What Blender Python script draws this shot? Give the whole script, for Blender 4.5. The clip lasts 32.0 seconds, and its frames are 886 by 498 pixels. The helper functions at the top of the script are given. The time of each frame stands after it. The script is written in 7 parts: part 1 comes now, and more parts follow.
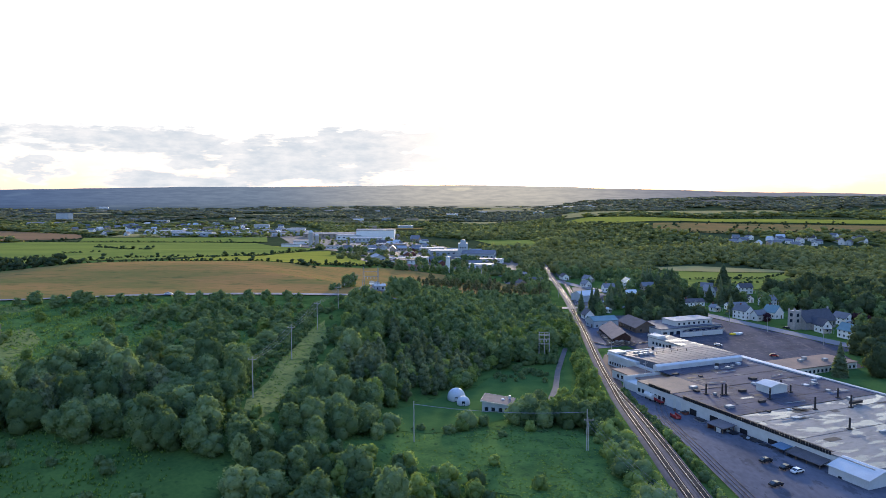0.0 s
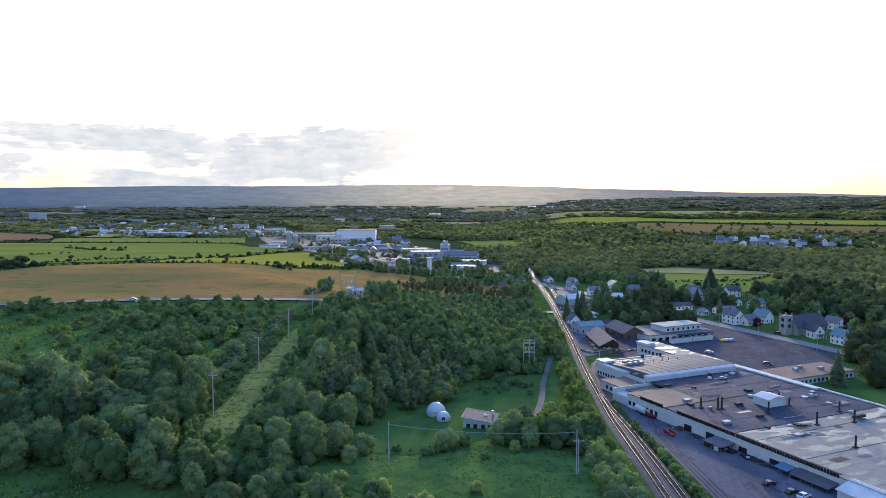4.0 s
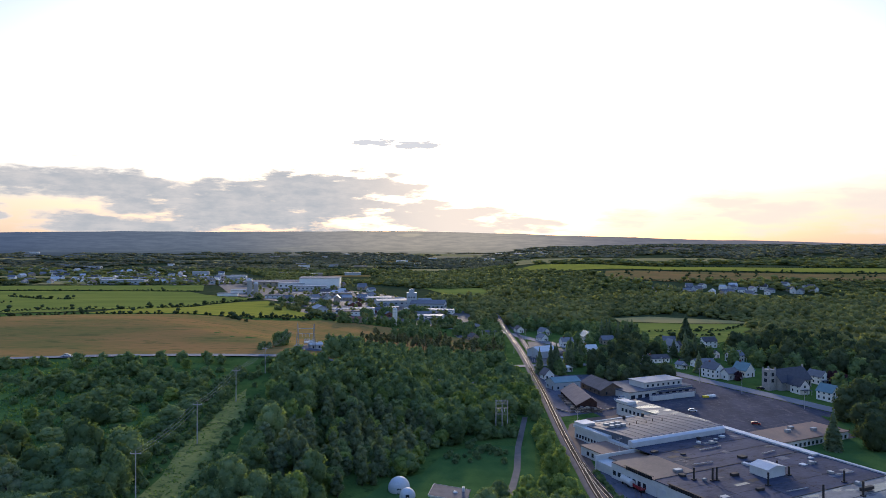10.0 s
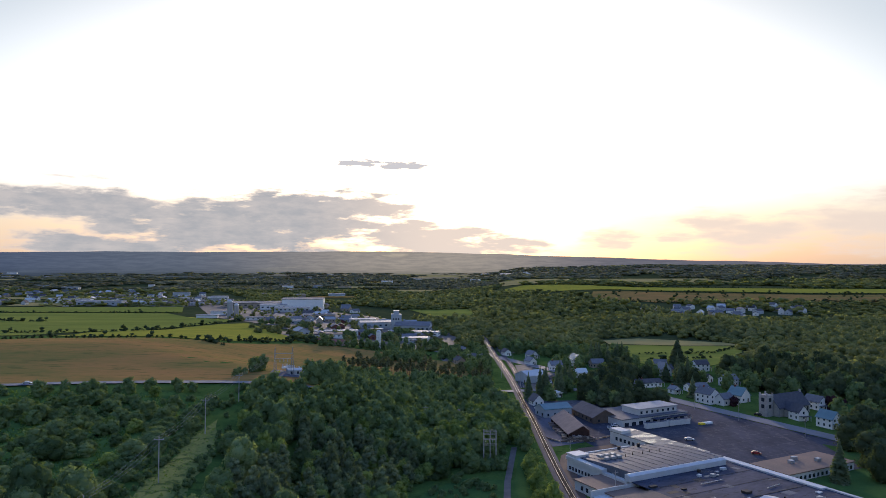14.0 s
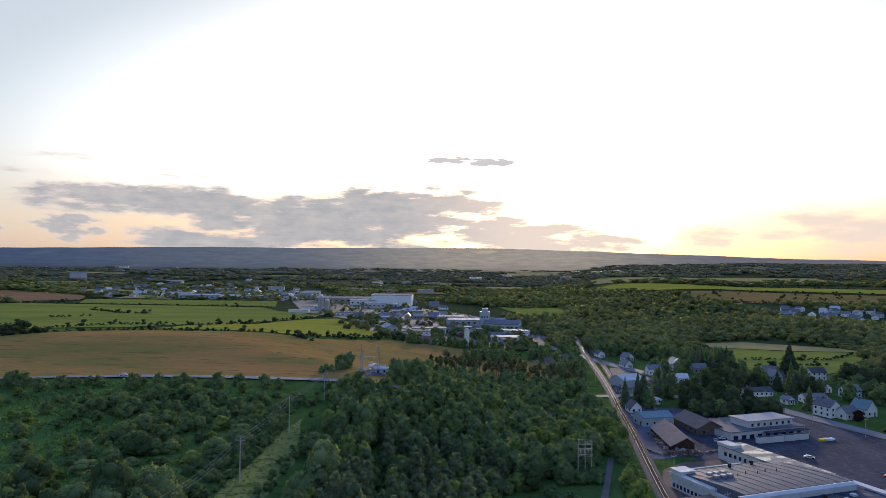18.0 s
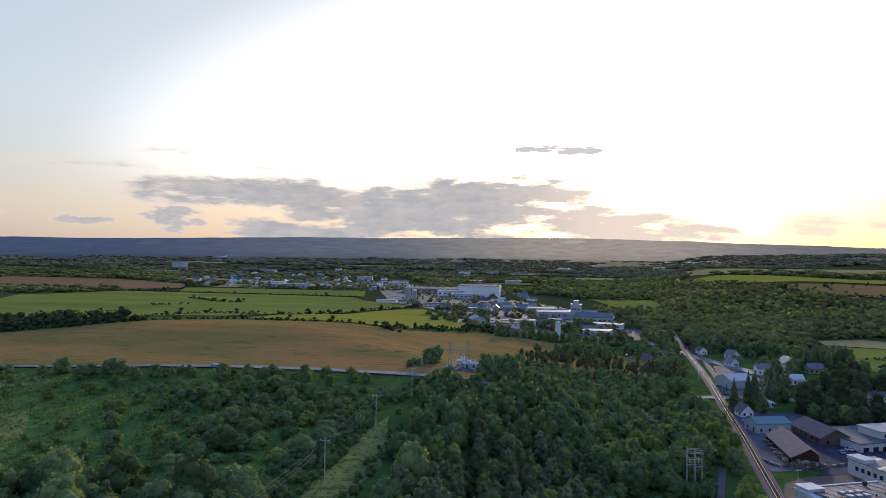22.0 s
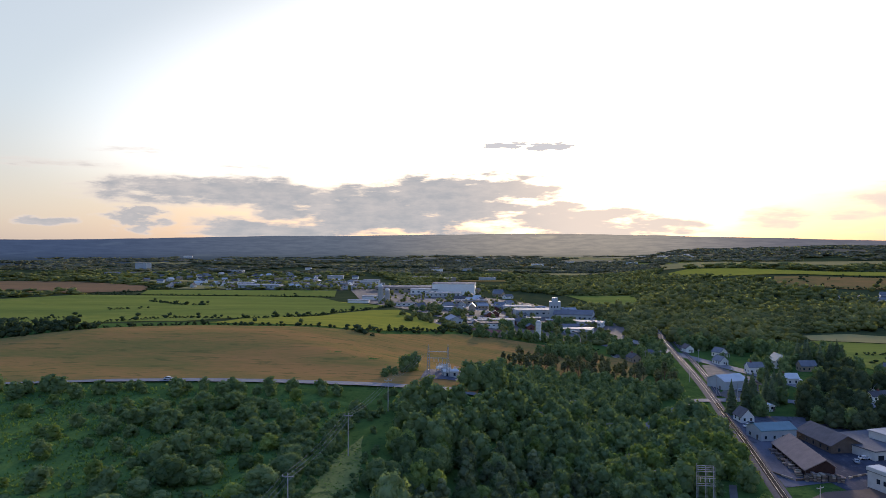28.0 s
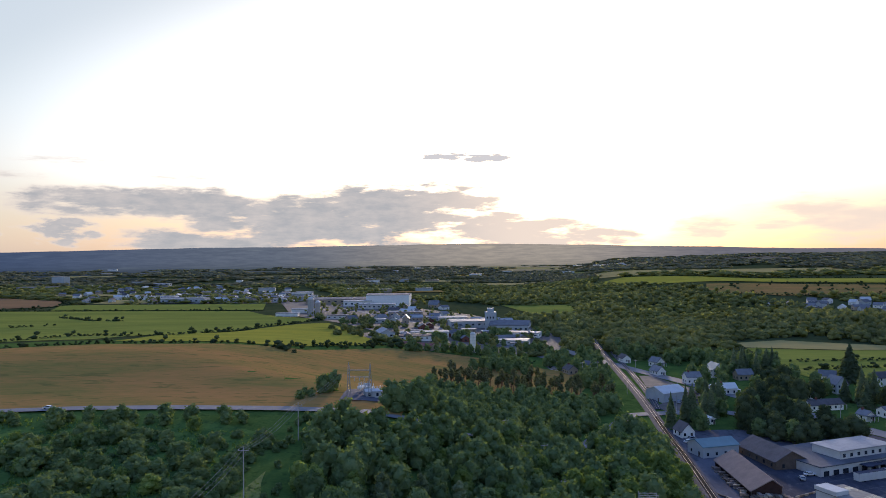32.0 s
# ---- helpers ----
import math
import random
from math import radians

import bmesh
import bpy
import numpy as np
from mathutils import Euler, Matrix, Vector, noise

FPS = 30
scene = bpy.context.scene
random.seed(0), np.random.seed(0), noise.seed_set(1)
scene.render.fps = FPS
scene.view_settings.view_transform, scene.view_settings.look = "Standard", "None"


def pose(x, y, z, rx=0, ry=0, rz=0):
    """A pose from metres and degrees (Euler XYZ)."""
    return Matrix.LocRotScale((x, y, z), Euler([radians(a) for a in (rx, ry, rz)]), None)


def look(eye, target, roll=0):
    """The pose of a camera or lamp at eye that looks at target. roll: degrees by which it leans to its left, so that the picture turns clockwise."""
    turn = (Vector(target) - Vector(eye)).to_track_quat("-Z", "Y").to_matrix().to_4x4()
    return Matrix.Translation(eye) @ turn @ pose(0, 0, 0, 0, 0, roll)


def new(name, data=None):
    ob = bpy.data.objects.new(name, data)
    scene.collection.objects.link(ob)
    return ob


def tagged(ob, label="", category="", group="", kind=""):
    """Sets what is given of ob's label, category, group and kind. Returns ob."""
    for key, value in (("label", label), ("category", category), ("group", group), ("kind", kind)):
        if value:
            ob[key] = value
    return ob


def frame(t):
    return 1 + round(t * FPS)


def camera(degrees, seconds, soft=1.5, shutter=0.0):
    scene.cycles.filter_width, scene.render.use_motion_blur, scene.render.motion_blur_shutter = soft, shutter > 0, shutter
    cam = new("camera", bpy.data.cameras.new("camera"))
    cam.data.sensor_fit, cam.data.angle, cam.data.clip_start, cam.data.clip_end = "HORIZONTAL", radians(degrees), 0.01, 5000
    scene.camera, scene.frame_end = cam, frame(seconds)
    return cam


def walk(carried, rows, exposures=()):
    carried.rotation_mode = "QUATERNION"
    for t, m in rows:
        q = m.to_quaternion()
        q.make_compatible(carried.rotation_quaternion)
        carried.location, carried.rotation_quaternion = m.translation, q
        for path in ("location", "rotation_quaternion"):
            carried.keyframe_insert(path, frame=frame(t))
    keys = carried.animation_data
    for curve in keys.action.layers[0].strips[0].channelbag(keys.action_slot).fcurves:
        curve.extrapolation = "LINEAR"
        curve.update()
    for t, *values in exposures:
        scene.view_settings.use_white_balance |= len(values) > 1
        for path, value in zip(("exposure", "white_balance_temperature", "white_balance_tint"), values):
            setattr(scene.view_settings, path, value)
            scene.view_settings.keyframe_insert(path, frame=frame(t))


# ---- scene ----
# ---------------- camera ----------------
cam = camera(64.6, 32.0, soft=0.5)
PATH = [
    (0, (0.12, 4.49, 84.68), (-2.534, 104.187, 77.401), -0.07),
    (0.5, (0.21, 6.91, 84.74), (-2.240, 106.603, 77.346), 0.03),
    (1, (0.35, 9.31, 84.81), (-1.854, 109.008, 77.414), -0.00),
    (1.5, (0.51, 11.69, 84.89), (-1.407, 111.396, 77.495), 0.05),
    (2, (0.69, 14.05, 84.98), (-0.916, 113.769, 77.621), 0.07),
    (2.5, (0.87, 16.40, 85.06), (-0.382, 116.122, 77.744), 0.03),
    (3, (1.03, 18.73, 85.15), (0.122, 118.454, 77.843), 0.02),
    (3.5, (1.17, 21.03, 85.24), (0.599, 120.764, 77.913), 0.05),
    (5.5, (1.54, 30.09, 85.57), (2.385, 129.815, 78.168), -0.01),
    (6, (1.59, 32.31, 85.65), (2.850, 132.028, 78.205), 0.06),
    (6.5, (1.64, 34.52, 85.71), (3.284, 134.228, 78.309), 0.02),
    (7, (1.68, 36.70, 85.77), (3.717, 136.405, 78.349), -0.00),
    (7.5, (1.73, 38.87, 85.83), (4.129, 138.567, 78.422), 0.00),
    (8, (1.79, 41.02, 85.88), (4.479, 140.718, 78.547), -0.03),
    (8.5, (1.85, 43.16, 85.92), (5.025, 142.888, 79.256), 0.11),
    (9, (1.93, 45.28, 85.95), (5.566, 145.154, 82.407), 0.19),
    (9.5, (2.02, 47.39, 85.98), (6.022, 147.297, 84.334), 0.26),
    (10, (2.12, 49.48, 86.01), (6.537, 149.384, 85.270), 0.21),
    (10.5, (2.25, 51.57, 86.03), (6.978, 151.452, 85.696), 0.17),
    (11, (2.38, 53.63, 86.04), (7.520, 153.501, 86.404), 0.14),
    (11.5, (2.52, 55.69, 86.06), (7.889, 155.539, 87.360), 0.26),
    (12, (2.68, 57.74, 86.06), (8.338, 157.562, 87.904), 0.38),
    (12.5, (2.83, 59.78, 86.07), (8.779, 159.580, 88.132), 0.27),
    (13, (2.99, 61.81, 86.07), (9.249, 161.589, 88.236), 0.24),
    (13.5, (3.14, 63.83, 86.07), (9.754, 163.589, 88.255), 0.23),
    (15.5, (3.54, 71.88, 86.08), (8.072, 171.759, 88.195), 0.23),
    (16, (3.56, 73.89, 86.08), (6.758, 173.820, 88.188), 0.27),
    (16.5, (3.53, 75.90, 86.09), (3.490, 175.884, 88.089), 0.38),
    (17, (3.45, 77.92, 86.10), (0.764, 177.863, 87.967), 0.47),
    (17.5, (3.31, 79.93, 86.11), (-1.453, 179.806, 87.832), 0.53),
    (18, (3.11, 81.96, 86.13), (-3.093, 181.752, 87.753), 0.62),
    (18.5, (2.84, 83.99, 86.15), (-4.323, 183.723, 87.546), 0.66),
    (19, (2.51, 86.03, 86.18), (-8.276, 185.442, 87.319), 0.66),
    (19.5, (2.10, 88.08, 86.21), (-11.185, 187.193, 87.211), 0.69),
    (20, (1.63, 90.15, 86.24), (-13.657, 188.975, 87.023), 0.67),
    (20.5, (1.08, 92.24, 86.28), (-15.598, 190.833, 86.898), 0.74),
    (21, (0.48, 94.34, 86.32), (-17.044, 192.791, 86.675), 0.66),
    (21.5, (-0.19, 96.46, 86.37), (-18.172, 194.832, 86.609), 0.72),
    (22, (-0.90, 98.61, 86.42), (-19.285, 196.909, 86.481), 0.67),
    (22.5, (-1.66, 100.79, 86.47), (-20.346, 199.029, 86.385), 0.59),
    (23, (-2.46, 103.00, 86.53), (-21.343, 201.198, 86.286), 0.51),
    (23.5, (-3.28, 105.24, 86.58), (-22.458, 203.384, 86.304), 0.43),
    (24, (-4.10, 107.52, 86.63), (-23.545, 205.615, 86.295), 0.37),
    (24.5, (-4.92, 109.85, 86.69), (-24.625, 207.891, 86.242), 0.32),
    (26.5, (-7.77, 119.73, 86.83), (-25.817, 218.082, 86.402), 0.14),
    (27, (-8.29, 122.37, 86.85), (-24.730, 221.006, 86.414), 0.12),
    (27.5, (-8.69, 125.10, 86.84), (-23.866, 223.938, 86.447), -0.03),
    (28, (-8.95, 127.92, 86.82), (-23.270, 226.891, 86.456), -0.10),
    (28.5, (-9.07, 130.85, 86.77), (-20.508, 230.197, 86.501), -0.13),
    (29, (-9.01, 133.91, 86.70), (-18.524, 233.452, 86.571), -0.17),
    (29.5, (-8.78, 137.09, 86.60), (-16.705, 236.774, 86.605), -0.28),
    (30, (-8.35, 140.42, 86.46), (-15.285, 240.178, 86.641), -0.34),
    (30.5, (-7.73, 143.91, 86.28), (-14.078, 243.709, 86.692), -0.42),
    (31, (-6.91, 147.58, 86.06), (-12.937, 247.400, 86.711), -0.47),
    (31.5, (-5.89, 151.46, 85.79), (-11.759, 251.280, 86.679), -0.48),
    (32, (-4.69, 155.55, 85.47), (-10.453, 255.376, 86.593), -0.56),
]
walk(cam, [(t, look(eye, aim, lean)) for t, eye, aim, lean in PATH],
     exposures=[(0, 0.24, 5980, 14), (8.3, 0.22, 5980, 14), (10, -0.30, 6050, 16), (11.5, -0.46, 6180, 17.5), (13.5, -0.52, 6240, 18.5), (32, -0.46, 6260, 18.5)])

# ---------------- daylight ----------------
SUN_AZ, SUN_EL = 4.0, 10.0      # degrees clockwise from +y, and above the horizon


def math_node(nt, op, a, b=None, c=None):
    n = nt.nodes.new("ShaderNodeMath")
    n.operation = op
    for i, v in enumerate((a, b, c)):
        if v is None:
            continue
        if isinstance(v, (int, float)):
            n.inputs[i].default_value = v
        else:
            nt.links.new(v, n.inputs[i])
    return n.outputs[0]


def span(nt, v, a, b, lo=0.0, hi=1.0):
    n = nt.nodes.new("ShaderNodeMapRange")
    n.interpolation_type = "SMOOTHSTEP"
    nt.links.new(v, n.inputs[0])
    for i, x in enumerate((a, b, lo, hi)):
        n.inputs[i + 1].default_value = x
    return n.outputs[0]


def blend(nt, fac, a, b, how="MIX"):
    n = nt.nodes.new("ShaderNodeMix")
    n.data_type, n.blend_type = "RGBA", how
    for i, v in ((0, fac), (6, a), (7, b)):
        if isinstance(v, (int, float)):
            n.inputs[i].default_value = v
        elif isinstance(v, tuple):
            n.inputs[i].default_value = (*v, 1)
        else:
            nt.links.new(v, n.inputs[i])
    return n.outputs[2]


world = bpy.data.worlds.new("sky")
scene.world = world
world.use_nodes = True
wt = world.node_tree
wt.nodes.clear()
sky = wt.nodes.new("ShaderNodeTexSky")
sky.sky_type, sky.sun_disc = "NISHITA", False
sky.sun_elevation, sky.sun_rotation = radians(SUN_EL), radians(SUN_AZ)
sky.dust_density, sky.air_density = 2.0, 1.0
way = wt.nodes.new("ShaderNodeTexCoord").outputs["Generated"]
sep = wt.nodes.new("ShaderNodeSeparateXYZ")
wt.links.new(way, sep.inputs[0])
az = math_node(wt, "MULTIPLY", math_node(wt, "ARCTAN2", sep.outputs[0], sep.outputs[1]), 57.2958)
el = math_node(wt, "MULTIPLY", math_node(wt, "ARCSINE", sep.outputs[2]), 57.2958)


def drift(ka, ke, scale, detail, rough):
    """Noise laid out over bearing and height."""
    at = wt.nodes.new("ShaderNodeCombineXYZ")
    wt.links.new(math_node(wt, "MULTIPLY", az, ka), at.inputs[0])
    wt.links.new(math_node(wt, "MULTIPLY", el, ke), at.inputs[1])
    n = wt.nodes.new("ShaderNodeTexNoise")
    n.inputs["Scale"].default_value, n.inputs["Detail"].default_value, n.inputs["Roughness"].default_value = scale, detail, rough
    wt.links.new(at.outputs[0], n.inputs["Vector"])
    return n.outputs[0]


puff = drift(0.085, 0.36, 2.3, 8, 0.6)
puff2 = drift(0.085, 0.25, 5.5, 6, 0.6)
wisp = drift(0.11, 0.75, 5.0, 6, 0.6)


def patch(a, e, wa, we, tilt=0.0):
    """A soft oval round a bearing and a height."""
    da = math_node(wt, "SUBTRACT", az, a)
    de = math_node(wt, "SUBTRACT", math_node(wt, "SUBTRACT", el, e), math_node(wt, "MULTIPLY", da, tilt))
    da, de = math_node(wt, "DIVIDE", da, wa), math_node(wt, "DIVIDE", de, we)
    r2 = math_node(wt, "MULTIPLY_ADD", da, da, math_node(wt, "MULTIPLY", de, de))
    return math_node(wt, "MAXIMUM", math_node(wt, "SUBTRACT", 1.0, r2), -1.0)


def cloud(patches, source, rough, lo, hi):
    m = None
    for q in patches:
        v = patch(*q)
        m = v if m is None else math_node(wt, "MAXIMUM", m, v)
    return span(wt, math_node(wt, "MULTIPLY_ADD", math_node(wt, "SUBTRACT", source, 0.5), rough, m), lo, hi)


clouds = cloud(((-12.5, 3.0, 16, 3.2), (-25.5, 4.3, 12.5, 1.5, 0.02), (-22, 1.4, 9, 0.9), (-6, 4.6, 10.5, 1.9, -0.03), (3, 2.0, 12, 1.9, -0.12)), puff, 3.0, -0.15, 1.15)
puffs = cloud(((-31.8, 2.3, 2.9, 1.5), (-37.8, 1.9, 2.6, 0.45), (-45, 2.2, 3, 0.5)), puff2, 3.2, 0.0, 1.3)
veil = cloud(((-31.5, 7.3, 4.5, 0.45, 0.03), (-38, 6.0, 8, 0.5), (-24, 6.3, 6, 0.4)), wisp, 2.4, 0.0, 1.6)
low = cloud(((17, 2.0, 5, 1.3), (26, 2.6, 9, 2.3), (38, 3.2, 12, 3.2)), puff, 2.6, 0.0, 1.2)
streak = cloud(((-3.1, 8.15, 2.2, 0.36), (0.4, 8.0, 2.6, 0.40)), wisp, 2.6, 0.15, 0.75)
cover = math_node(wt, "MAXIMUM", math_node(wt, "MAXIMUM", clouds, math_node(wt, "MULTIPLY", low, 0.62)), math_node(wt, "MAXIMUM", streak, math_node(wt, "MAXIMUM", puffs, math_node(wt, "MULTIPLY", veil, 0.5))))
toward = wt.nodes.new("ShaderNodeVectorMath")
toward.operation = "DOT_PRODUCT"
wt.links.new(way, toward.inputs[0])
toward.inputs[1].default_value = (math.sin(radians(SUN_AZ)) * math.cos(radians(SUN_EL)), math.cos(radians(SUN_AZ)) * math.cos(radians(SUN_EL)), math.sin(radians(SUN_EL)))
near_sun = toward.outputs["Value"]
low_sky = blend(wt, span(wt, el, 1, 12, 1, 0), (5.1, 5.8, 6.0), (5.0, 4.5, 4.2))
tall_sky = blend(wt, span(wt, el, 22, 50), low_sky, (1.5, 3.5, 8.2))
thin = blend(wt, 1.0, tall_sky, blend(wt, span(wt, near_sun, -0.2, 0.72), (0.56, 0.69, 0.92), (1.0, 1.0, 1.0)), "MULTIPLY")
glare = patch(2.5, 6, 35, 14.5)
halo = blend(wt, math_node(wt, "MULTIPLY", span(wt, glare, -0.6, 0.9), math_node(wt, "MAXIMUM", span(wt, el, 3.0, 8.0, 0.04, 1), math_node(wt, "MULTIPLY", span(wt, near_sun, 0.962, 0.992), span(wt, el, 0.3, 3.0, 0.3, 1)))), (0.0, 0.0, 0.0), (9.5, 9.2, 8.6))
soft_sky = blend(wt, 1.0, sky.outputs[0], (0.60, 0.645, 0.63), "MULTIPLY")
base = blend(wt, 1.0, blend(wt, 1.0, soft_sky, thin, "ADD"), halo, "ADD")
grey = blend(wt, span(wt, puff2, 0.25, 0.75), (4.8, 5.05, 5.0), (6.9, 6.6, 6.0))
lit = blend(wt, span(wt, az, -9, 4), grey, (10.0, 8.6, 6.9))
lit = blend(wt, streak, lit, (7.4, 7.4, 7.1))
rim = blend(wt, span(wt, cover, 0.05, 0.8), (10.4, 9.2, 7.8), lit)
base = blend(wt, 1.0, base, blend(wt, math_node(wt, "MULTIPLY", span(wt, el, 0, 7, 1, 0), span(wt, near_sun, 0.72, 0.93)), (1.0, 1.0, 1.0), (0.90, 0.79, 0.76)), "MULTIPLY")
clouded = blend(wt, span(wt, cover, 0.0, 0.75), base, rim)
back = wt.nodes.new("ShaderNodeBackground")
back.inputs["Strength"].default_value = 0.12
wt.links.new(clouded, back.inputs["Color"])
wout = wt.nodes.new("ShaderNodeOutputWorld")
wt.links.new(back.outputs[0], wout.inputs[0])

sun = new("sun", bpy.data.lights.new("sun", "SUN"))
sun.data.energy, sun.data.angle, sun.data.color = 4.0, radians(4), (1.0, 0.80, 0.54)
sun.matrix_world = look((0, 0, 300), (-math.sin(radians(SUN_AZ)), -math.cos(radians(SUN_AZ)), 300 - math.tan(radians(SUN_EL))))

# ---------------- materials ----------------
MATS = {}


def surf(name, col, col2=None, rough=0.85, scale=0.3, fine=6.0, amount=0.6, bump=0.2, metal=0.0, rand=0.0, island=0.0, spec=0.12, glow=0.0, leaf=0.0, wet=0.0, wet_at=0.5, stretch=None, fleck=None):
    """A procedural surface: two colours mixed by coarse and fine noise, with relief; rand and island vary it piece by piece."""
    if name in MATS:
        return MATS[name]
    m = MATS[name] = bpy.data.materials.new(name)
    m.use_nodes = True
    nt = m.node_tree
    b = nt.nodes["Principled BSDF"]
    tc = nt.nodes.new("ShaderNodeTexCoord").outputs["Object"]
    if stretch:
        mp = nt.nodes.new("ShaderNodeVectorMath")
        mp.operation = "MULTIPLY"
        nt.links.new(tc, mp.inputs[0])
        mp.inputs[1].default_value = stretch
        tc = mp.outputs[0]
    na, nb = nt.nodes.new("ShaderNodeTexNoise"), nt.nodes.new("ShaderNodeTexNoise")
    for n, s, d in ((na, scale, 5), (nb, fine, 3)):
        n.inputs["Scale"].default_value, n.inputs["Detail"].default_value = s, d
        nt.links.new(tc, n.inputs["Vector"])
    col2 = col2 or tuple(c * 0.6 for c in col)
    mixv = span(nt, math_node(nt, "ADD", math_node(nt, "MULTIPLY", na.outputs[0], 0.65), math_node(nt, "MULTIPLY", nb.outputs[0], 0.35)), 0.5 - 0.22, 0.5 + 0.22)
    c = blend(nt, math_node(nt, "MULTIPLY", mixv, amount), col, col2)
    if fleck:
        nf = nt.nodes.new("ShaderNodeTexNoise")
        nf.inputs["Scale"].default_value, nf.inputs["Detail"].default_value, nf.inputs["Roughness"].default_value = fleck[0], 6, 0.65
        nt.links.new(tc, nf.inputs["Vector"])
        c = blend(nt, span(nt, nf.outputs[0], fleck[1], fleck[1] + 0.06, 0, fleck[2]), c, fleck[3])
    v = None
    if rand:
        v = math_node(nt, "MULTIPLY_ADD", nt.nodes.new("ShaderNodeObjectInfo").outputs["Random"], rand, 1 - rand / 2)
    if island:
        w = math_node(nt, "MULTIPLY_ADD", nt.nodes.new("ShaderNodeNewGeometry").outputs["Random Per Island"], island, 1 - island / 2)
        v = math_node(nt, "MULTIPLY", v, w) if v else w
    if v:
        h = nt.nodes.new("ShaderNodeHueSaturation")
        nt.links.new(v, h.inputs["Value"])
        if leaf:
            nt.links.new(math_node(nt, "MULTIPLY_ADD", v, -0.045, 0.545), h.inputs["Hue"])
        nt.links.new(c, h.inputs["Color"])
        c = h.outputs[0]
    nt.links.new(c, b.inputs["Base Color"])
    b.inputs["Metallic"].default_value, b.inputs["Specular IOR Level"].default_value = metal, spec
    if wet:
        nt.links.new(span(nt, na.outputs[0], wet_at, wet_at + 0.08, rough, wet), b.inputs["Roughness"])
    else:
        b.inputs["Roughness"].default_value = rough
    if glow:
        nt.links.new(c, b.inputs["Emission Color"])
        b.inputs["Emission Strength"].default_value = glow
    if bump:
        bp = nt.nodes.new("ShaderNodeBump")
        bp.inputs["Strength"].default_value, bp.inputs["Distance"].default_value = bump, 0.1
        nt.links.new(nb.outputs[0], bp.inputs["Height"])
        nt.links.new(bp.outputs[0], b.inputs["Normal"])
    if leaf:
        tr = nt.nodes.new("ShaderNodeBsdfTranslucent")
        nt.links.new(blend(nt, 1.0, c, (1.25, 1.3, 0.6), "MULTIPLY"), tr.inputs["Color"])
        mx = nt.nodes.new("ShaderNodeMixShader")
        mx.inputs[0].default_value = leaf
        nt.links.new(b.outputs[0], mx.inputs[1])
        nt.links.new(tr.outputs[0], mx.inputs[2])
        nt.links.new(mx.outputs[0], nt.nodes["Material Output"].inputs["Surface"])
    return m


M_SOIL = surf("rough_grass", (0.105, 0.165, 0.040), (0.050, 0.092, 0.026), scale=0.07, fine=0.9, fleck=(0.22, 0.57, 0.6, (0.036, 0.062, 0.020)), amount=1, bump=1.0, rough=1.0, spec=0.0)
M_VALLEY = surf("valley_ground", (0.085, 0.095, 0.040), (0.045, 0.058, 0.026), scale=0.01, fine=0.08, amount=1, rough=1.0, spec=0.0)
M_LAWN = surf("mown_lawn", (0.080, 0.145, 0.042), (0.052, 0.102, 0.032), scale=0.12, fine=1.5, amount=1, rough=1.0, spec=0.0)
M_MEADOW = surf("meadow", (0.120, 0.195, 0.050), (0.056, 0.105, 0.032), scale=0.13, fine=1.1, fleck=(0.35, 0.57, 0.75, (0.04, 0.07, 0.028)), amount=1, bump=1.0, rough=1.0, spec=0.0)
M_CORR = surf("dry_cut_grass", (0.25, 0.25, 0.080), (0.13, 0.165, 0.052), scale=0.14, fine=1.0, fleck=(0.3, 0.54, 0.8, (0.06, 0.09, 0.032)), amount=1, bump=0.5, rough=1.0, spec=0.0)
M_HAY = surf("tawny_hay", (0.42, 0.21, 0.076), (0.19, 0.170, 0.052), scale=0.028, fine=0.35, stretch=(0.35, 1.3, 1), fleck=(0.16, 0.56, 0.65, (0.12, 0.125, 0.042)), amount=1, bump=0.4, rough=1.0, spec=0.0)
M_CROP = surf("green_crop", (0.26, 0.27, 0.056), (0.155, 0.185, 0.042), scale=0.012, fine=0.12, stretch=(0.3, 2.0, 1), fleck=(0.05, 0.57, 0.6, (0.30, 0.28, 0.07)), amount=1, rough=1.0, spec=0.0)
M_YELLOW = surf("yellow_green_crop", (0.36, 0.32, 0.050), (0.25, 0.245, 0.042), scale=0.02, fine=0.2, stretch=(0.3, 2.0, 1), fleck=(0.08, 0.58, 0.5, (0.12, 0.13, 0.03)), amount=1, rough=1.0, spec=0.0)
M_TILLED = surf("tilled_soil", (0.30, 0.17, 0.085), (0.22, 0.14, 0.07), scale=0.015, fine=0.15, stretch=(0.3, 2.0, 1), amount=1, rough=1.0, spec=0.0)
M_STRAW = surf("stubble", (0.42, 0.32, 0.13), (0.27, 0.235, 0.095), scale=0.02, fine=0.2, stretch=(0.3, 2.0, 1), amount=1, rough=1.0, spec=0.0)
M_ASPH = surf("asphalt", (0.080, 0.084, 0.112), (0.040, 0.043, 0.060), scale=0.07, fine=0.7, fleck=(0.3, 0.57, 0.55, (0.125, 0.122, 0.132)), stretch=(1.0, 0.55, 1), amount=1, rough=0.9, bump=0.15, spec=0.03)
M_ROAD = surf("road_asphalt", (0.21, 0.21, 0.225), (0.155, 0.155, 0.17), scale=0.1, fine=1.5, amount=0.8, rough=0.8, bump=0.1, spec=0.12)
M_GRAVEL = surf("gravel", (0.17, 0.15, 0.14), (0.11, 0.10, 0.095), scale=0.2, fine=3.0, amount=1, rough=0.9, bump=0.5)
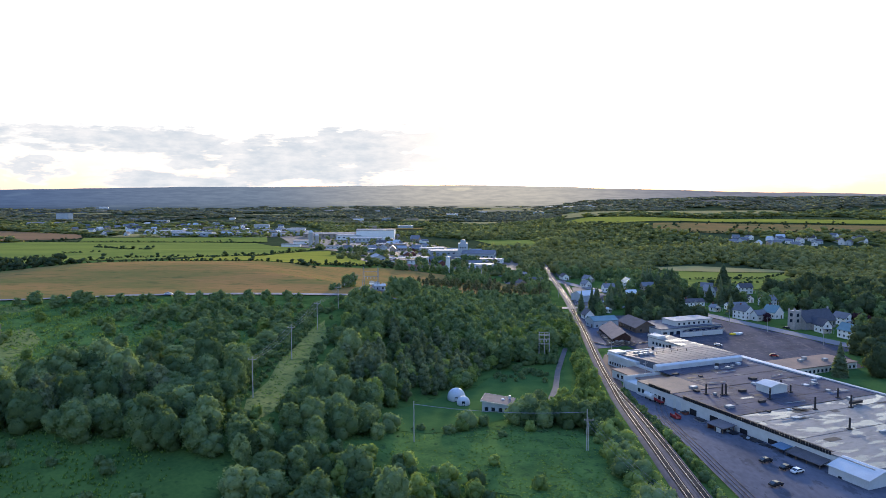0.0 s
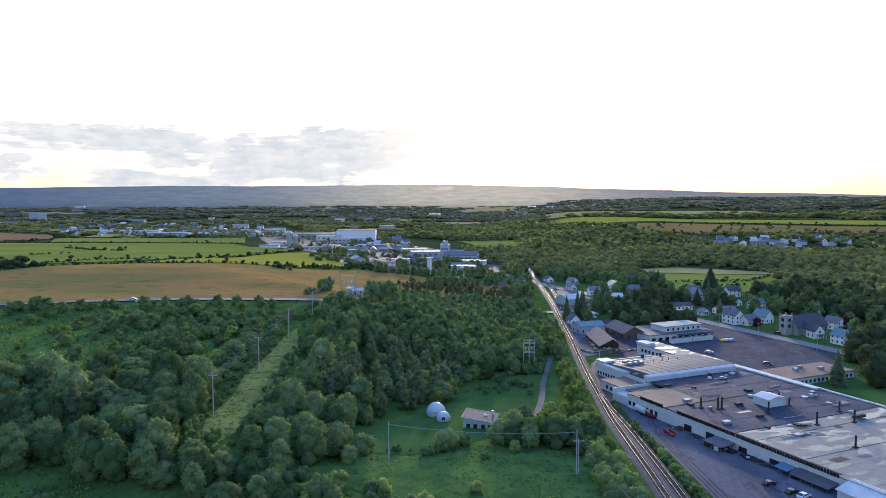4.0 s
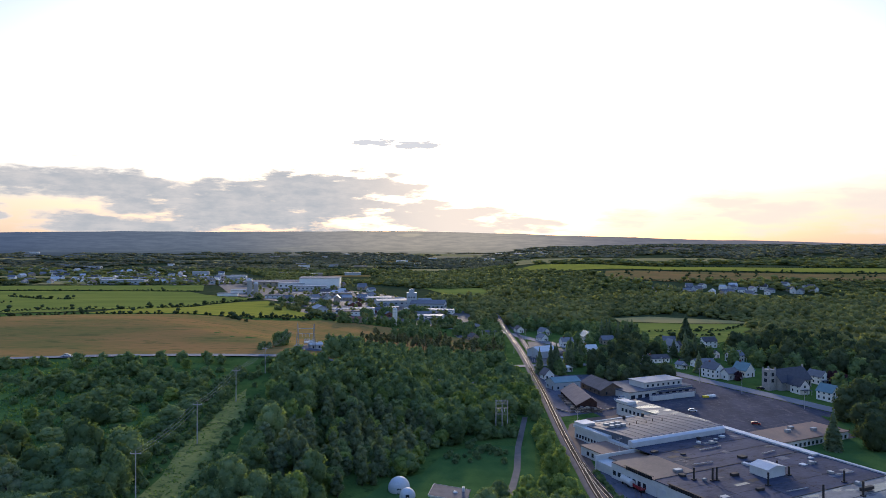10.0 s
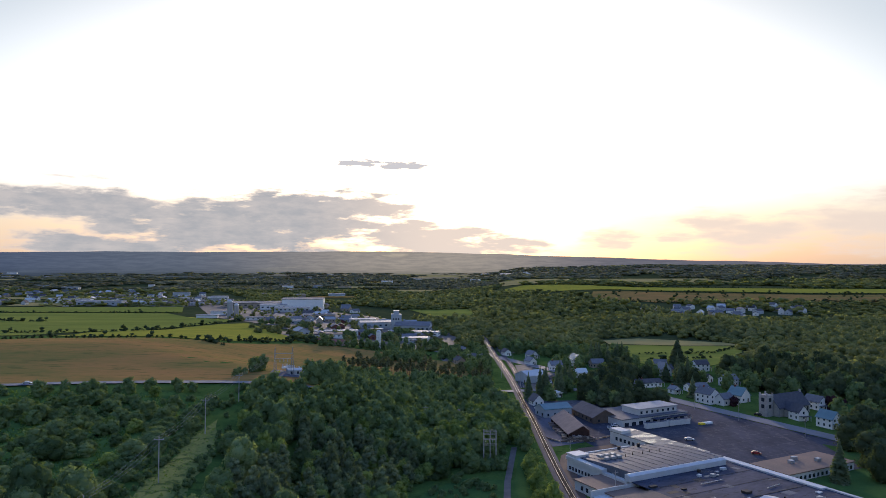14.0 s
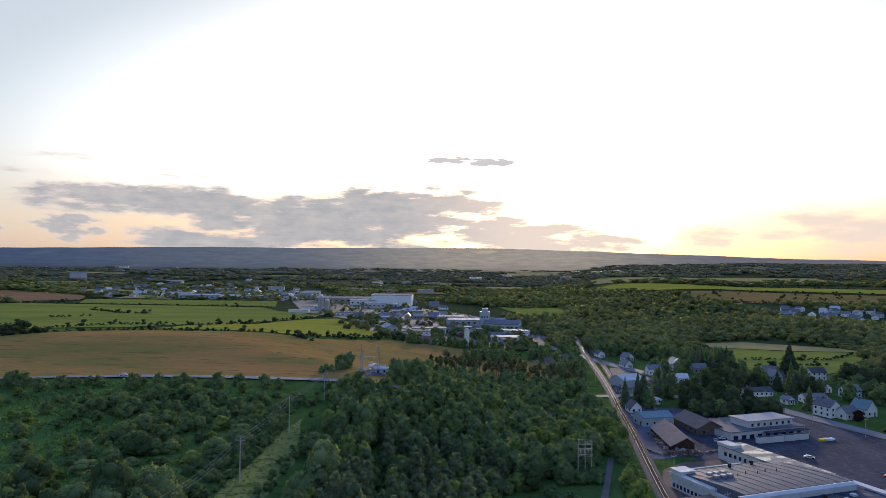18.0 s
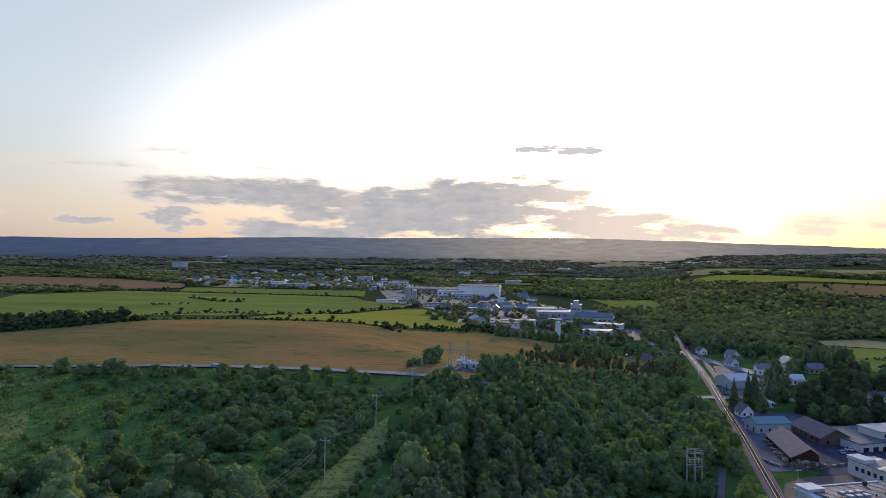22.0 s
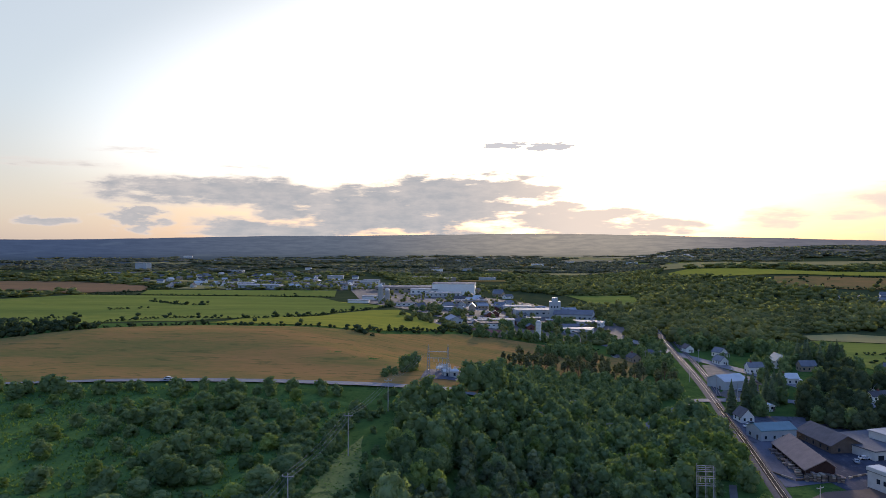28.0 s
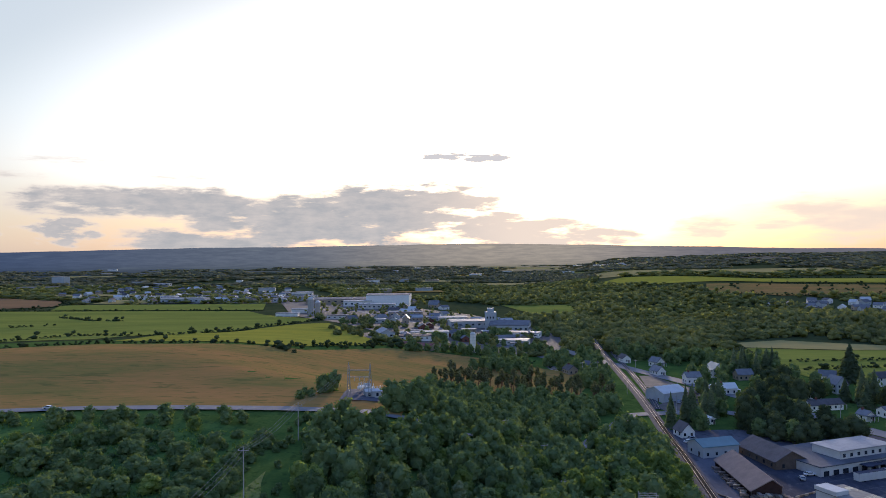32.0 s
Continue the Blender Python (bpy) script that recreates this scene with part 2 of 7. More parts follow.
M_YARD = surf("worn_yard_surface", (0.140, 0.143, 0.175), (0.075, 0.078, 0.098), scale=0.06, fine=0.6, fleck=(0.25, 0.57, 0.6, (0.055, 0.056, 0.066)), stretch=(1.0, 0.5, 1), amount=1, rough=0.9, bump=0.2, spec=0.03)
M_BALLAST = surf("ballast", (0.112, 0.108, 0.126), (0.068, 0.066, 0.080), scale=0.25, fine=5.0, amount=1, rough=0.9, bump=0.6)
M_RAIL = surf("rail_steel", (0.50, 0.46, 0.44), (0.36, 0.32, 0.30), scale=0.3, fine=3, metal=0.95, rough=0.32, bump=0)
M_WET = surf("wet_asphalt", (0.10, 0.10, 0.115), (0.06, 0.06, 0.07), scale=0.12, fine=1.5, amount=1, rough=0.55, bump=0.05, spec=0.4, wet=0.2, wet_at=0.48)
M_TIE = surf("tie_wood", (0.08, 0.065, 0.055), (0.05, 0.04, 0.035), scale=1, fine=9)
M_MUD = surf("packed_dirt", (0.16, 0.11, 0.09), (0.11, 0.08, 0.07), scale=0.12, fine=1.5, amount=1, rough=0.9, bump=0.3)
M_WHITE = surf("white_paint", (0.62, 0.615, 0.60), (0.43, 0.43, 0.42), scale=0.4, fine=4, amount=0.6, rough=0.6, bump=0.05)
M_WHITEM = surf("white_metal_sheet", (0.58, 0.59, 0.60), (0.42, 0.43, 0.45), scale=0.25, fine=2.5, amount=0.7, rough=0.55, bump=0.05, spec=0.3)
M_ROOFG = surf("grey_roof_membrane", (0.066, 0.078, 0.124), (0.027, 0.034, 0.058), scale=0.12, fine=0.9, fleck=(0.45, 0.58, 0.7, (0.022, 0.024, 0.036)), amount=1, rough=0.75, bump=0.1, spec=0.09, wet=0.16, wet_at=0.63, stretch=(0.5, 1.1, 1))
M_ROOFW = surf("pale_weathered_roof", (0.23, 0.225, 0.22), (0.09, 0.088, 0.092), scale=0.2, fine=0.9, fleck=(0.5, 0.58, 0.6, (0.09, 0.085, 0.085)), amount=1, rough=0.7, bump=0.1, spec=0.45, wet=0.08, wet_at=0.50, stretch=(0.45, 1.1, 1))
M_VAULT = surf("dull_vault_roof", (0.145, 0.155, 0.185), (0.090, 0.097, 0.118), scale=0.12, fine=1.2, fleck=(0.4, 0.58, 0.6, (0.09, 0.085, 0.09)), amount=1, rough=0.6, bump=0.1, spec=0.08)
M_PALER = surf("pale_sheet_roof", (0.40, 0.405, 0.42), (0.27, 0.275, 0.29), scale=0.1, fine=0.8, amount=1, rough=0.7, bump=0.05, spec=0.12)
M_ROOFB = surf("stained_brown_roof", (0.17, 0.13, 0.12), (0.10, 0.085, 0.085), scale=0.1, fine=1.0, amount=1, rough=0.7)
M_ROOFT = surf("tan_roof", (0.27, 0.18, 0.14), (0.185, 0.135, 0.115), scale=0.1, fine=1.0, amount=1, rough=0.8)
M_BLACK = surf("black_panel", (0.025, 0.025, 0.03), (0.015, 0.015, 0.018), scale=1, fine=6, rough=0.5)
M_DARK = surf("dark_steel", (0.05, 0.045, 0.045), (0.03, 0.028, 0.028), scale=1, fine=6, rough=0.6)
M_GLASS = surf("window_glass", (0.03, 0.035, 0.045), (0.02, 0.022, 0.03), scale=1, fine=3, rough=0.08, bump=0, spec=0.8)
M_BARNR = surf("weathered_tan_roof", (0.27, 0.212, 0.195), (0.19, 0.15, 0.142), scale=0.3, fine=2.5, amount=0.9, rough=0.9, spec=0.04)
M_DKROOF = surf("dark_brown_shingle", (0.145, 0.132, 0.140), (0.095, 0.086, 0.092), scale=0.3, fine=3, amount=1, rough=0.85, rand=0.3)
M_GRROOF = surf("grey_shingle", (0.22, 0.22, 0.24), (0.15, 0.15, 0.165), scale=0.3, fine=3, amount=1, rough=0.85, rand=0.5)
M_TEAL = surf("teal_metal_roof", (0.17, 0.27, 0.30), (0.12, 0.20, 0.23), scale=0.3, fine=3, amount=0.8, rough=0.45)
M_SIDING = surf("pale_siding", (0.84, 0.82, 0.79), (0.70, 0.69, 0.67), scale=0.4, fine=4, amount=0.6, rough=0.7, rand=0.25)
M_BLUEW = surf("pale_blue_siding", (0.48, 0.51, 0.53), (0.36, 0.39, 0.42), scale=0.4, fine=4, amount=0.6, rough=0.65)
M_WOOD = surf("weathered_wood", (0.17, 0.13, 0.105), (0.11, 0.085, 0.07), scale=0.5, fine=5, amount=1)
M_STONE = surf("grey_stone", (0.42, 0.39, 0.36), (0.28, 0.26, 0.25), scale=0.6, fine=4, amount=1, rough=0.9, bump=0.5)
M_SLATE = surf("slate_roof", (0.095, 0.095, 0.115), (0.065, 0.065, 0.08), scale=0.5, fine=4, amount=1, rough=0.6)
M_TAN = surf("tan_siding", (0.42, 0.34, 0.26), (0.33, 0.27, 0.21), scale=0.4, fine=4, amount=0.7, rough=0.8, rand=0.2)
M_REDB = surf("red_brick", (0.22, 0.09, 0.07), (0.15, 0.065, 0.05), scale=0.6, fine=6, amount=1)
M_REDP = surf("red_paint", (0.30, 0.035, 0.04), (0.2, 0.03, 0.03), scale=0.6, fine=6, rough=0.4)
M_YELP = surf("yellow_paint", (0.75, 0.55, 0.04), (0.6, 0.42, 0.04), scale=0.6, fine=6, rough=0.4)
M_DKWALL = surf("dark_red_boards", (0.075, 0.04, 0.035), (0.045, 0.026, 0.024), scale=0.6, fine=5, amount=1, rough=0.9)
M_STEEL = surf("galvanised_steel", (0.42, 0.43, 0.45), (0.30, 0.31, 0.33), scale=0.6, fine=6, metal=0.6, rough=0.5)
M_POLE = surf("pole_wood", (0.50, 0.47, 0.45), (0.36, 0.33, 0.31), scale=0.4, fine=5, amount=1)
M_WIRE = surf("wire", (0.28, 0.28, 0.29), None, metal=0.0, rough=0.9, bump=0)
M_BARK = surf("bark", (0.10, 0.08, 0.065), (0.06, 0.05, 0.04), scale=1, fine=8)
M_LEAF = surf("leaves", (0.192, 0.245, 0.100), (0.125, 0.178, 0.080), scale=0.30, fine=1.6, amount=1, rough=1.0, spec=0.0, bump=0, rand=0.8, island=0.3, leaf=0.30)
M_LEAFD = surf("dark_leaves", (0.105, 0.130, 0.062), (0.066, 0.088, 0.048), scale=0.30, fine=1.6, amount=1, rough=1.0, spec=0.0, bump=0, rand=0.6, island=0.4, leaf=0.3)
M_LEAFY = surf("light_leaves", (0.265, 0.325, 0.095), (0.180, 0.240, 0.078), scale=0.30, fine=1.6, amount=1, rough=1.0, spec=0.0, bump=0, rand=0.6, island=0.3, leaf=0.34)
M_PINEBARK = surf("pine_bark", (0.26, 0.15, 0.095), (0.16, 0.095, 0.065), scale=0.5, fine=4, amount=1)
M_PINE = surf("pine_foliage", (0.21, 0.215, 0.115), (0.12, 0.13, 0.08), scale=0.5, fine=2.5, amount=1, rough=1.0, spec=0.0, bump=0, rand=0.4, island=0.6, leaf=0.4)
M_NEEDLE = surf("needles", (0.200, 0.240, 0.128), (0.140, 0.178, 0.102), scale=0.5, fine=2.5, amount=1, rough=1.0, spec=0.0, bump=0, rand=0.5, island=0.35, leaf=0.3)
# Far foliage colours lifted, the distant one also greyed, to stand in for haze.
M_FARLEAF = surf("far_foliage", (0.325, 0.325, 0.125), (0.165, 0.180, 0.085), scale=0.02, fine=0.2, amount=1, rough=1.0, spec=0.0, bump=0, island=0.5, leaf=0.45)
M_HAZYLEAF = surf("haze_paled_foliage", (0.28, 0.265, 0.17), (0.17, 0.17, 0.12), scale=0.004, fine=0.05, amount=1, rough=1.0, spec=0.0, bump=0, island=0.7, leaf=0.45)
M_GRASS = surf("tall_grass", (0.20, 0.29, 0.08), (0.11, 0.18, 0.055), scale=0.08, fine=1.0, amount=1, rough=1.0, spec=0.0, bump=0, island=0.9, leaf=0.4)
M_PURPLE = surf("purple_leaves", (0.07, 0.03, 0.04), (0.04, 0.02, 0.025), scale=0.5, fine=2, rand=0.2, island=0.6, bump=0, leaf=0.2)


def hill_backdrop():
    """Glowing woods on the far side of the valley, with haze painted into the emission: paler towards the sun's bearing
    and up the slope, with faint clearings.
    """
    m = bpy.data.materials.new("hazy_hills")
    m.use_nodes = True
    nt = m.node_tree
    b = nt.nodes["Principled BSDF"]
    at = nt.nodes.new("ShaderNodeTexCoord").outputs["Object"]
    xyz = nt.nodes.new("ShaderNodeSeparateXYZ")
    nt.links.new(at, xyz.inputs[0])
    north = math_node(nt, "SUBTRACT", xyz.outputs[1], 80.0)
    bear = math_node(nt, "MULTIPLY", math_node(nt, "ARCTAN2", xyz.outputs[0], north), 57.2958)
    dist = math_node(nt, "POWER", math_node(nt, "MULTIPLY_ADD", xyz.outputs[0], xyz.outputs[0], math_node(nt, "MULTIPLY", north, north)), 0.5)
    # Haze tint by bearing, golden below the sun, put into the glow colour.
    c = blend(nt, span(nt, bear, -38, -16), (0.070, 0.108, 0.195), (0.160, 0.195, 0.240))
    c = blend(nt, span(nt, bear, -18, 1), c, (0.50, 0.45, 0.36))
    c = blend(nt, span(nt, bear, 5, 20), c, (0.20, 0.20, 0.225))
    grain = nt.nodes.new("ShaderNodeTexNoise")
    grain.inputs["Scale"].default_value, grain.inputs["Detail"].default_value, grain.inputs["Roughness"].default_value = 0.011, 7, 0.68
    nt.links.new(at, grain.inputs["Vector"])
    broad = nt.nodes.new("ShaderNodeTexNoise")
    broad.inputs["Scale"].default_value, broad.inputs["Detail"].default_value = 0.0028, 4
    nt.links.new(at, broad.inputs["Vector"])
    # Nearer slopes darkened by distance, as if seen through thinner haze.
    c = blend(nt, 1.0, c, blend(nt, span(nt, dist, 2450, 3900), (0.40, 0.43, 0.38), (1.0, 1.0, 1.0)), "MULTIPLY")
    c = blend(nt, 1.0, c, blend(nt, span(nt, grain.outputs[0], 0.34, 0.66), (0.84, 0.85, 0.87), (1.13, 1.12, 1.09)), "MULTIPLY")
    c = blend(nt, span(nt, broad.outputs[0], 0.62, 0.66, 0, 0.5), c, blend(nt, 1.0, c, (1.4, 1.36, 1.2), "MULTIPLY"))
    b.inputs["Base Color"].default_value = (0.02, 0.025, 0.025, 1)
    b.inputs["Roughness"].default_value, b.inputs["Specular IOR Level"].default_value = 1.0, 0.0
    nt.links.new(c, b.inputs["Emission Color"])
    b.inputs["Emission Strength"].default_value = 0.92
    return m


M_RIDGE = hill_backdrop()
M_CARS = [surf("car_" + n, c, tuple(v * 0.85 for v in c), rough=0.25, scale=1, fine=4, bump=0, spec=0.6) for n, c in
          (("black", (0.02, 0.02, 0.022)), ("white", (0.75, 0.75, 0.76)), ("silver", (0.4, 0.41, 0.43)), ("red", (0.3, 0.03, 0.03)), ("blue", (0.06, 0.10, 0.22)))]
M_TYRE = surf("tyre_rubber", (0.02, 0.02, 0.02), None, rough=0.9)


# ---------------- helpers ----------------
def part(name, bm, material, parent, label="", smooth=False):
    me = bpy.data.meshes.new(name)
    bm.to_mesh(me)
    bm.free()
    me.materials.append(material)
    if smooth:
        me.polygons.foreach_set("use_smooth", [True] * len(me.polygons))
    ob = new(name, me)
    ob.parent = parent
    if label:
        ob["label"] = label
    return ob


def whole(name, bm, material, label, category, kind="", group="", m=None, smooth=False):
    ob = part(name, bm, material, None, "", smooth)
    if m:
        ob.matrix_world = m
    return tagged(ob, label, category, group, kind)


def thing(name, label, category, m, group="", kind=""):
    ob = new(name)
    ob.empty_display_size = 0.5
    ob.matrix_world = m
    return tagged(ob, label, category, group, kind)


def box(x0, x1, y0, y1, z0, z1, bm=None, bevel=0.0):
    bm = bm or bmesh.new()
    if x0 > x1: x0, x1 = x1, x0
    if y0 > y1: y0, y1 = y1, y0
    vs = [bm.verts.new(c) for c in ((x0, y0, z0), (x1, y0, z0), (x1, y1, z0), (x0, y1, z0), (x0, y0, z1), (x1, y0, z1), (x1, y1, z1), (x0, y1, z1))]
    fs = [bm.faces.new([vs[i] for i in f]) for f in ((3, 2, 1, 0), (4, 5, 6, 7), (0, 1, 5, 4), (1, 2, 6, 5), (2, 3, 7, 6), (3, 0, 4, 7))]
    if bevel:
        bmesh.ops.bevel(bm, geom=list({e for f in fs for e in f.edges}), offset=bevel, segments=2, affect="EDGES", profile=0.5)
    return bm


def prism(profile, y0, y1, bm=None, axis="y"):
    """A solid with that outline (x, z), drawn out from y0 to y1 (or, with axis x, outline (y, z) along x)."""
    bm = bm or bmesh.new()
    f = (lambda a, z, b: (a, b, z)) if axis == "y" else (lambda a, z, b: (b, a, z))
    lo, hi = [[bm.verts.new(f(a, z, b)) for a, z in profile] for b in (y0, y1)]
    n = len(profile)
    bm.faces.new(lo)
    bm.faces.new(hi[::-1])
    for i in range(n):
        bm.faces.new((lo[i], hi[i], hi[(i + 1) % n], lo[(i + 1) % n]))
    bmesh.ops.recalc_face_normals(bm, faces=bm.faces)
    return bm


def tube(x, y, z0, z1, r0, r1=None, n=10, bm=None):
    bm = bm or bmesh.new()
    r1 = r0 if r1 is None else r1
    lo = [bm.verts.new((x + r0 * math.cos(6.2832 * i / n), y + r0 * math.sin(6.2832 * i / n), z0)) for i in range(n)]
    hi = [bm.verts.new((x + r1 * math.cos(6.2832 * i / n), y + r1 * math.sin(6.2832 * i / n), z1)) for i in range(n)]
    for i in range(n):
        bm.faces.new((lo[i], lo[(i + 1) % n], hi[(i + 1) % n], hi[i]))
    bm.faces.new(hi)
    bm.faces.new(lo[::-1])
    return bm


def beam(p, q, r, bm=None, n=5):
    """A round bar between two places."""
    bm = bm or bmesh.new()
    p, q = Vector(p), Vector(q)
    d = (q - p).normalized()
    a = d.orthogonal().normalized()
    b = d.cross(a)
    rings = [[bm.verts.new(c + r * (a * math.cos(6.2832 * i / n) + b * math.sin(6.2832 * i / n))) for i in range(n)] for c in (p, q)]
    for i in range(n):
        bm.faces.new((rings[0][i], rings[0][(i + 1) % n], rings[1][(i + 1) % n], rings[1][i]))
    bm.faces.new(rings[1])
    bm.faces.new(rings[0][::-1])
    return bm



def ss(a, b, v):
    t = min(1.0, max(0.0, (v - a) / (b - a)))
    return t * t * (3 - 2 * t)
def ramp(v, *ks):
    """Smooth run through (place, height) knots."""
    if v <= ks[0][0]: return ks[0][1]
    for (a, p), (b, q) in zip(ks, ks[1:]):
        if v < b: return p + (q - p) * ss(a, b, v)
    return ks[-1][1]
def ridge(az):
    """Elevation of the far skyline in degrees, by bearing."""
    return ramp(az, (-60, 0.45), (-38, 0.55), (-20, 0.86), (0, 1.02), (7, 0.88), (14, 0.66), (24, 0.37), (36, 0.1), (70, 0.1))
def ground_z(x, y):
    west = ramp(y, (-300, 2), (60, 5), (150, 9), (245, 15.5), (300, 18.5), (380, 21), (440, 25), (560, 32), (680, 26), (800, 20), (1000, 16), (1400, 16), (2400, 20))
    east = ramp(y, (-300, 0), (120, 1), (225, 1.5), (300, 0), (460, 1.0), (640, 3.0), (900, 8), (1200, 13), (1700, 17), (2400, 20))
    lo = ramp(y, (300, -78), (440, -60), (560, -190), (800, -190))
    hi = ramp(y, (300, 0), (440, 40), (560, 40), (800, 60))
    w = 1 - ss(lo, hi, x)
    # berm towards the near poles
    z = east + (west - east) * w
    z += 3.0 * math.exp(-((x - 12) / 45) ** 2 - ((y - 235) / 60) ** 2)
    z -= 8 * ss(-300, -520, x) * ss(420, 560, y) * (1 - ss(640, 900, y))
    # eastern upland with its fields
    z += 26 * ss(60, 420, x) * ss(1000, 1380, y) * (1 - ss(1900, 2500, y))
    dx, dy = x, y - 80
    d = math.hypot(dx, dy)
    az = math.degrees(math.atan2(dx, dy))
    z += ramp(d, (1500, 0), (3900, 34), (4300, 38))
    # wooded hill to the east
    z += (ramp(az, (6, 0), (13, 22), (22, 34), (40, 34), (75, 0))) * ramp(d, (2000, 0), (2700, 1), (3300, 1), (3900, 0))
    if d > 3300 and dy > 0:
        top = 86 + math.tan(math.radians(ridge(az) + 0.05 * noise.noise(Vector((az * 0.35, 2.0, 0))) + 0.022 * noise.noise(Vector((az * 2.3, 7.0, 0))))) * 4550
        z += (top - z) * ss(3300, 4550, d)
    return z



def inside(p, poly):
    x, y = p
    r = False
    for (x0, y0), (x1, y1) in zip(poly, poly[1:] + poly[:1]):
        if (y0 > y) != (y1 > y) and x < x0 + (y - y0) * (x1 - x0) / (y1 - y0):
            r = not r
    return r


# ---------------- the ground ----------------
def terrain(name, r0, r1, ratio, a0, a1, step, material, label, cat, beyond=None):
    radii = [0.02, r0] if r0 < 10 else [r0]
    while radii[-1] < r1:
        radii.append(min(r1, radii[-1] * ratio))
    angs = [a0]
    while angs[-1] < a1 - 1e-6:
        angs.append(angs[-1] + (step if -46 <= angs[-1] < 46 else step * 8))
    verts = []
    for r in radii:
        for a in angs:
            x, y = r * math.sin(radians(a)), 80 + r * math.cos(radians(a))
            verts.append((x, y, ground_z(x, y)))
    n = len(angs)
    faces = [(i * n + j, i * n + j + 1, (i + 1) * n + j + 1, (i + 1) * n + j) for i in range(len(radii) - 1) for j in range(n - 1)]
    me = bpy.data.meshes.new(name)
    me.from_pydata(verts, [], [f[::-1] for f in faces])
    me.materials.append(material)
    me.polygons.foreach_set("use_smooth", [True] * len(faces))
    if beyond:
        me.materials.append(beyond)
        me.polygons.foreach_set("material_index", [1 if radii[i // (n - 1)] > 640 else 0 for i in range(len(faces))])
    return tagged(new(name, me), label, cat, "", "structure")


terrain("ground", 4, 2505, 1.03, -180, 180, 1.0, M_SOIL, "rolling green ground of grass, scrub and valley floor", "ground", M_VALLEY)
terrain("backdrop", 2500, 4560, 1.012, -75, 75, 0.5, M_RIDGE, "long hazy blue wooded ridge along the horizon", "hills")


def drape(name, poly, step, up, material, label, cat, kind="structure"):
    """A sheet with that outline laid over the ground."""
    bm = bmesh.new()
    bm.faces.new([bm.verts.new((x, y, 0)) for x, y in poly])
    bmesh.ops.triangulate(bm, faces=bm.faces)
    for k, ax in ((0, (1, 0, 0)), (1, (0, 1, 0))):
        a, b = min(p[k] for p in poly), max(p[k] for p in poly)
        for i in range(1, int((b - a) / step) + 1):
            co = [0, 0, 0]
            co[k] = a + i * step
            bmesh.ops.bisect_plane(bm, geom=bm.verts[:] + bm.edges[:] + bm.faces[:], plane_co=co, plane_no=ax)
    for v in bm.verts:
        v.co.z = ground_z(v.co.x, v.co.y) + up
    bmesh.ops.recalc_face_normals(bm, faces=bm.faces)
    if bm.faces and sum(f.normal.z for f in bm.faces) < 0:
        bmesh.ops.reverse_faces(bm, faces=bm.faces)
    return whole(name, bm, material, label, cat, kind, smooth=True)


def ribbon(name, line, width, up, material, label, cat, step=8.0, edge=None):
    """A strip of that width along a line over the ground; with edge it is a raised bed."""
    pts = [Vector((*p, 0)) for p in line]
    run = []
    for p, q in zip(pts, pts[1:]):
        k = max(1, int((q - p).length / step))
        run += [p.lerp(q, i / k) for i in range(k)]
    run.append(pts[-1])
    bm = bmesh.new()
    rows = []
    for i, p in enumerate(run):
        d = (run[min(i + 1, len(run) - 1)] - run[max(i - 1, 0)]).normalized()
        s = Vector((d.y, -d.x, 0))
        offs = ((-width / 2, 0), (width / 2, 0)) if edge is None else ((-width / 2 - edge, -up), (-width / 2, 0), (width / 2, 0), (width / 2 + edge, -up))
        rows.append([bm.verts.new((*(p + s * o).xy, ground_z(p.x, p.y) + up + h)) for o, h in offs])
    for a, b in zip(rows, rows[1:]):
        for i in range(len(a) - 1):
            bm.faces.new((a[i], a[i + 1], b[i + 1], b[i]))
    return whole(name, bm, material, label, cat, "structure", smooth=True)


HAYFIELD = [(-700, 318), (-420, 386), (-330, 404), (-285, 414), (-249, 420), (-210, 428), (-170, 433), (-131, 435), (-90, 434), (-58, 431), (-38, 432.5), (-38, 500), (-40, 552), (46, 560), (62, 610), (62, 650), (32, 672), (10, 696), (-52, 699), (-78, 689), (-100, 658), (-124, 618), (-200, 600), (-250, 600), (-300, 565), (-345, 520), (-420, 470), (-800, 420)]
YELLOWF = [(-270, 645), (-215, 640), (-153, 622), (-128, 645), (-84, 707), (-107, 749), (-164, 866), (-190, 845), (-214, 800), (-224, 730), (-262, 690)]
GREENF = [(-370, 655), (-300, 660), (-276, 692), (-240, 706), (-226, 790), (-196, 862), (-190, 930), (-256, 970), (-272, 1000), (-314, 1063), (-400, 1075), (-590, 1076), (-690, 1080), (-760, 950), (-620, 720), (-480, 660)]
FIELDS = [HAYFIELD, YELLOWF, GREENF]
drape("hay_field", HAYFIELD, 12, 0.35, M_HAY, "tawny mown hay field on the crest of a low hill", "field")
drape("yellow_field", YELLOWF, 15, 0.4, M_YELLOW, "yellow-green crop field between dark hedgerows", "field")
drape("green_field", GREENF, 20, 0.4, M_CROP, "broad bright green crop field behind the hill", "field")

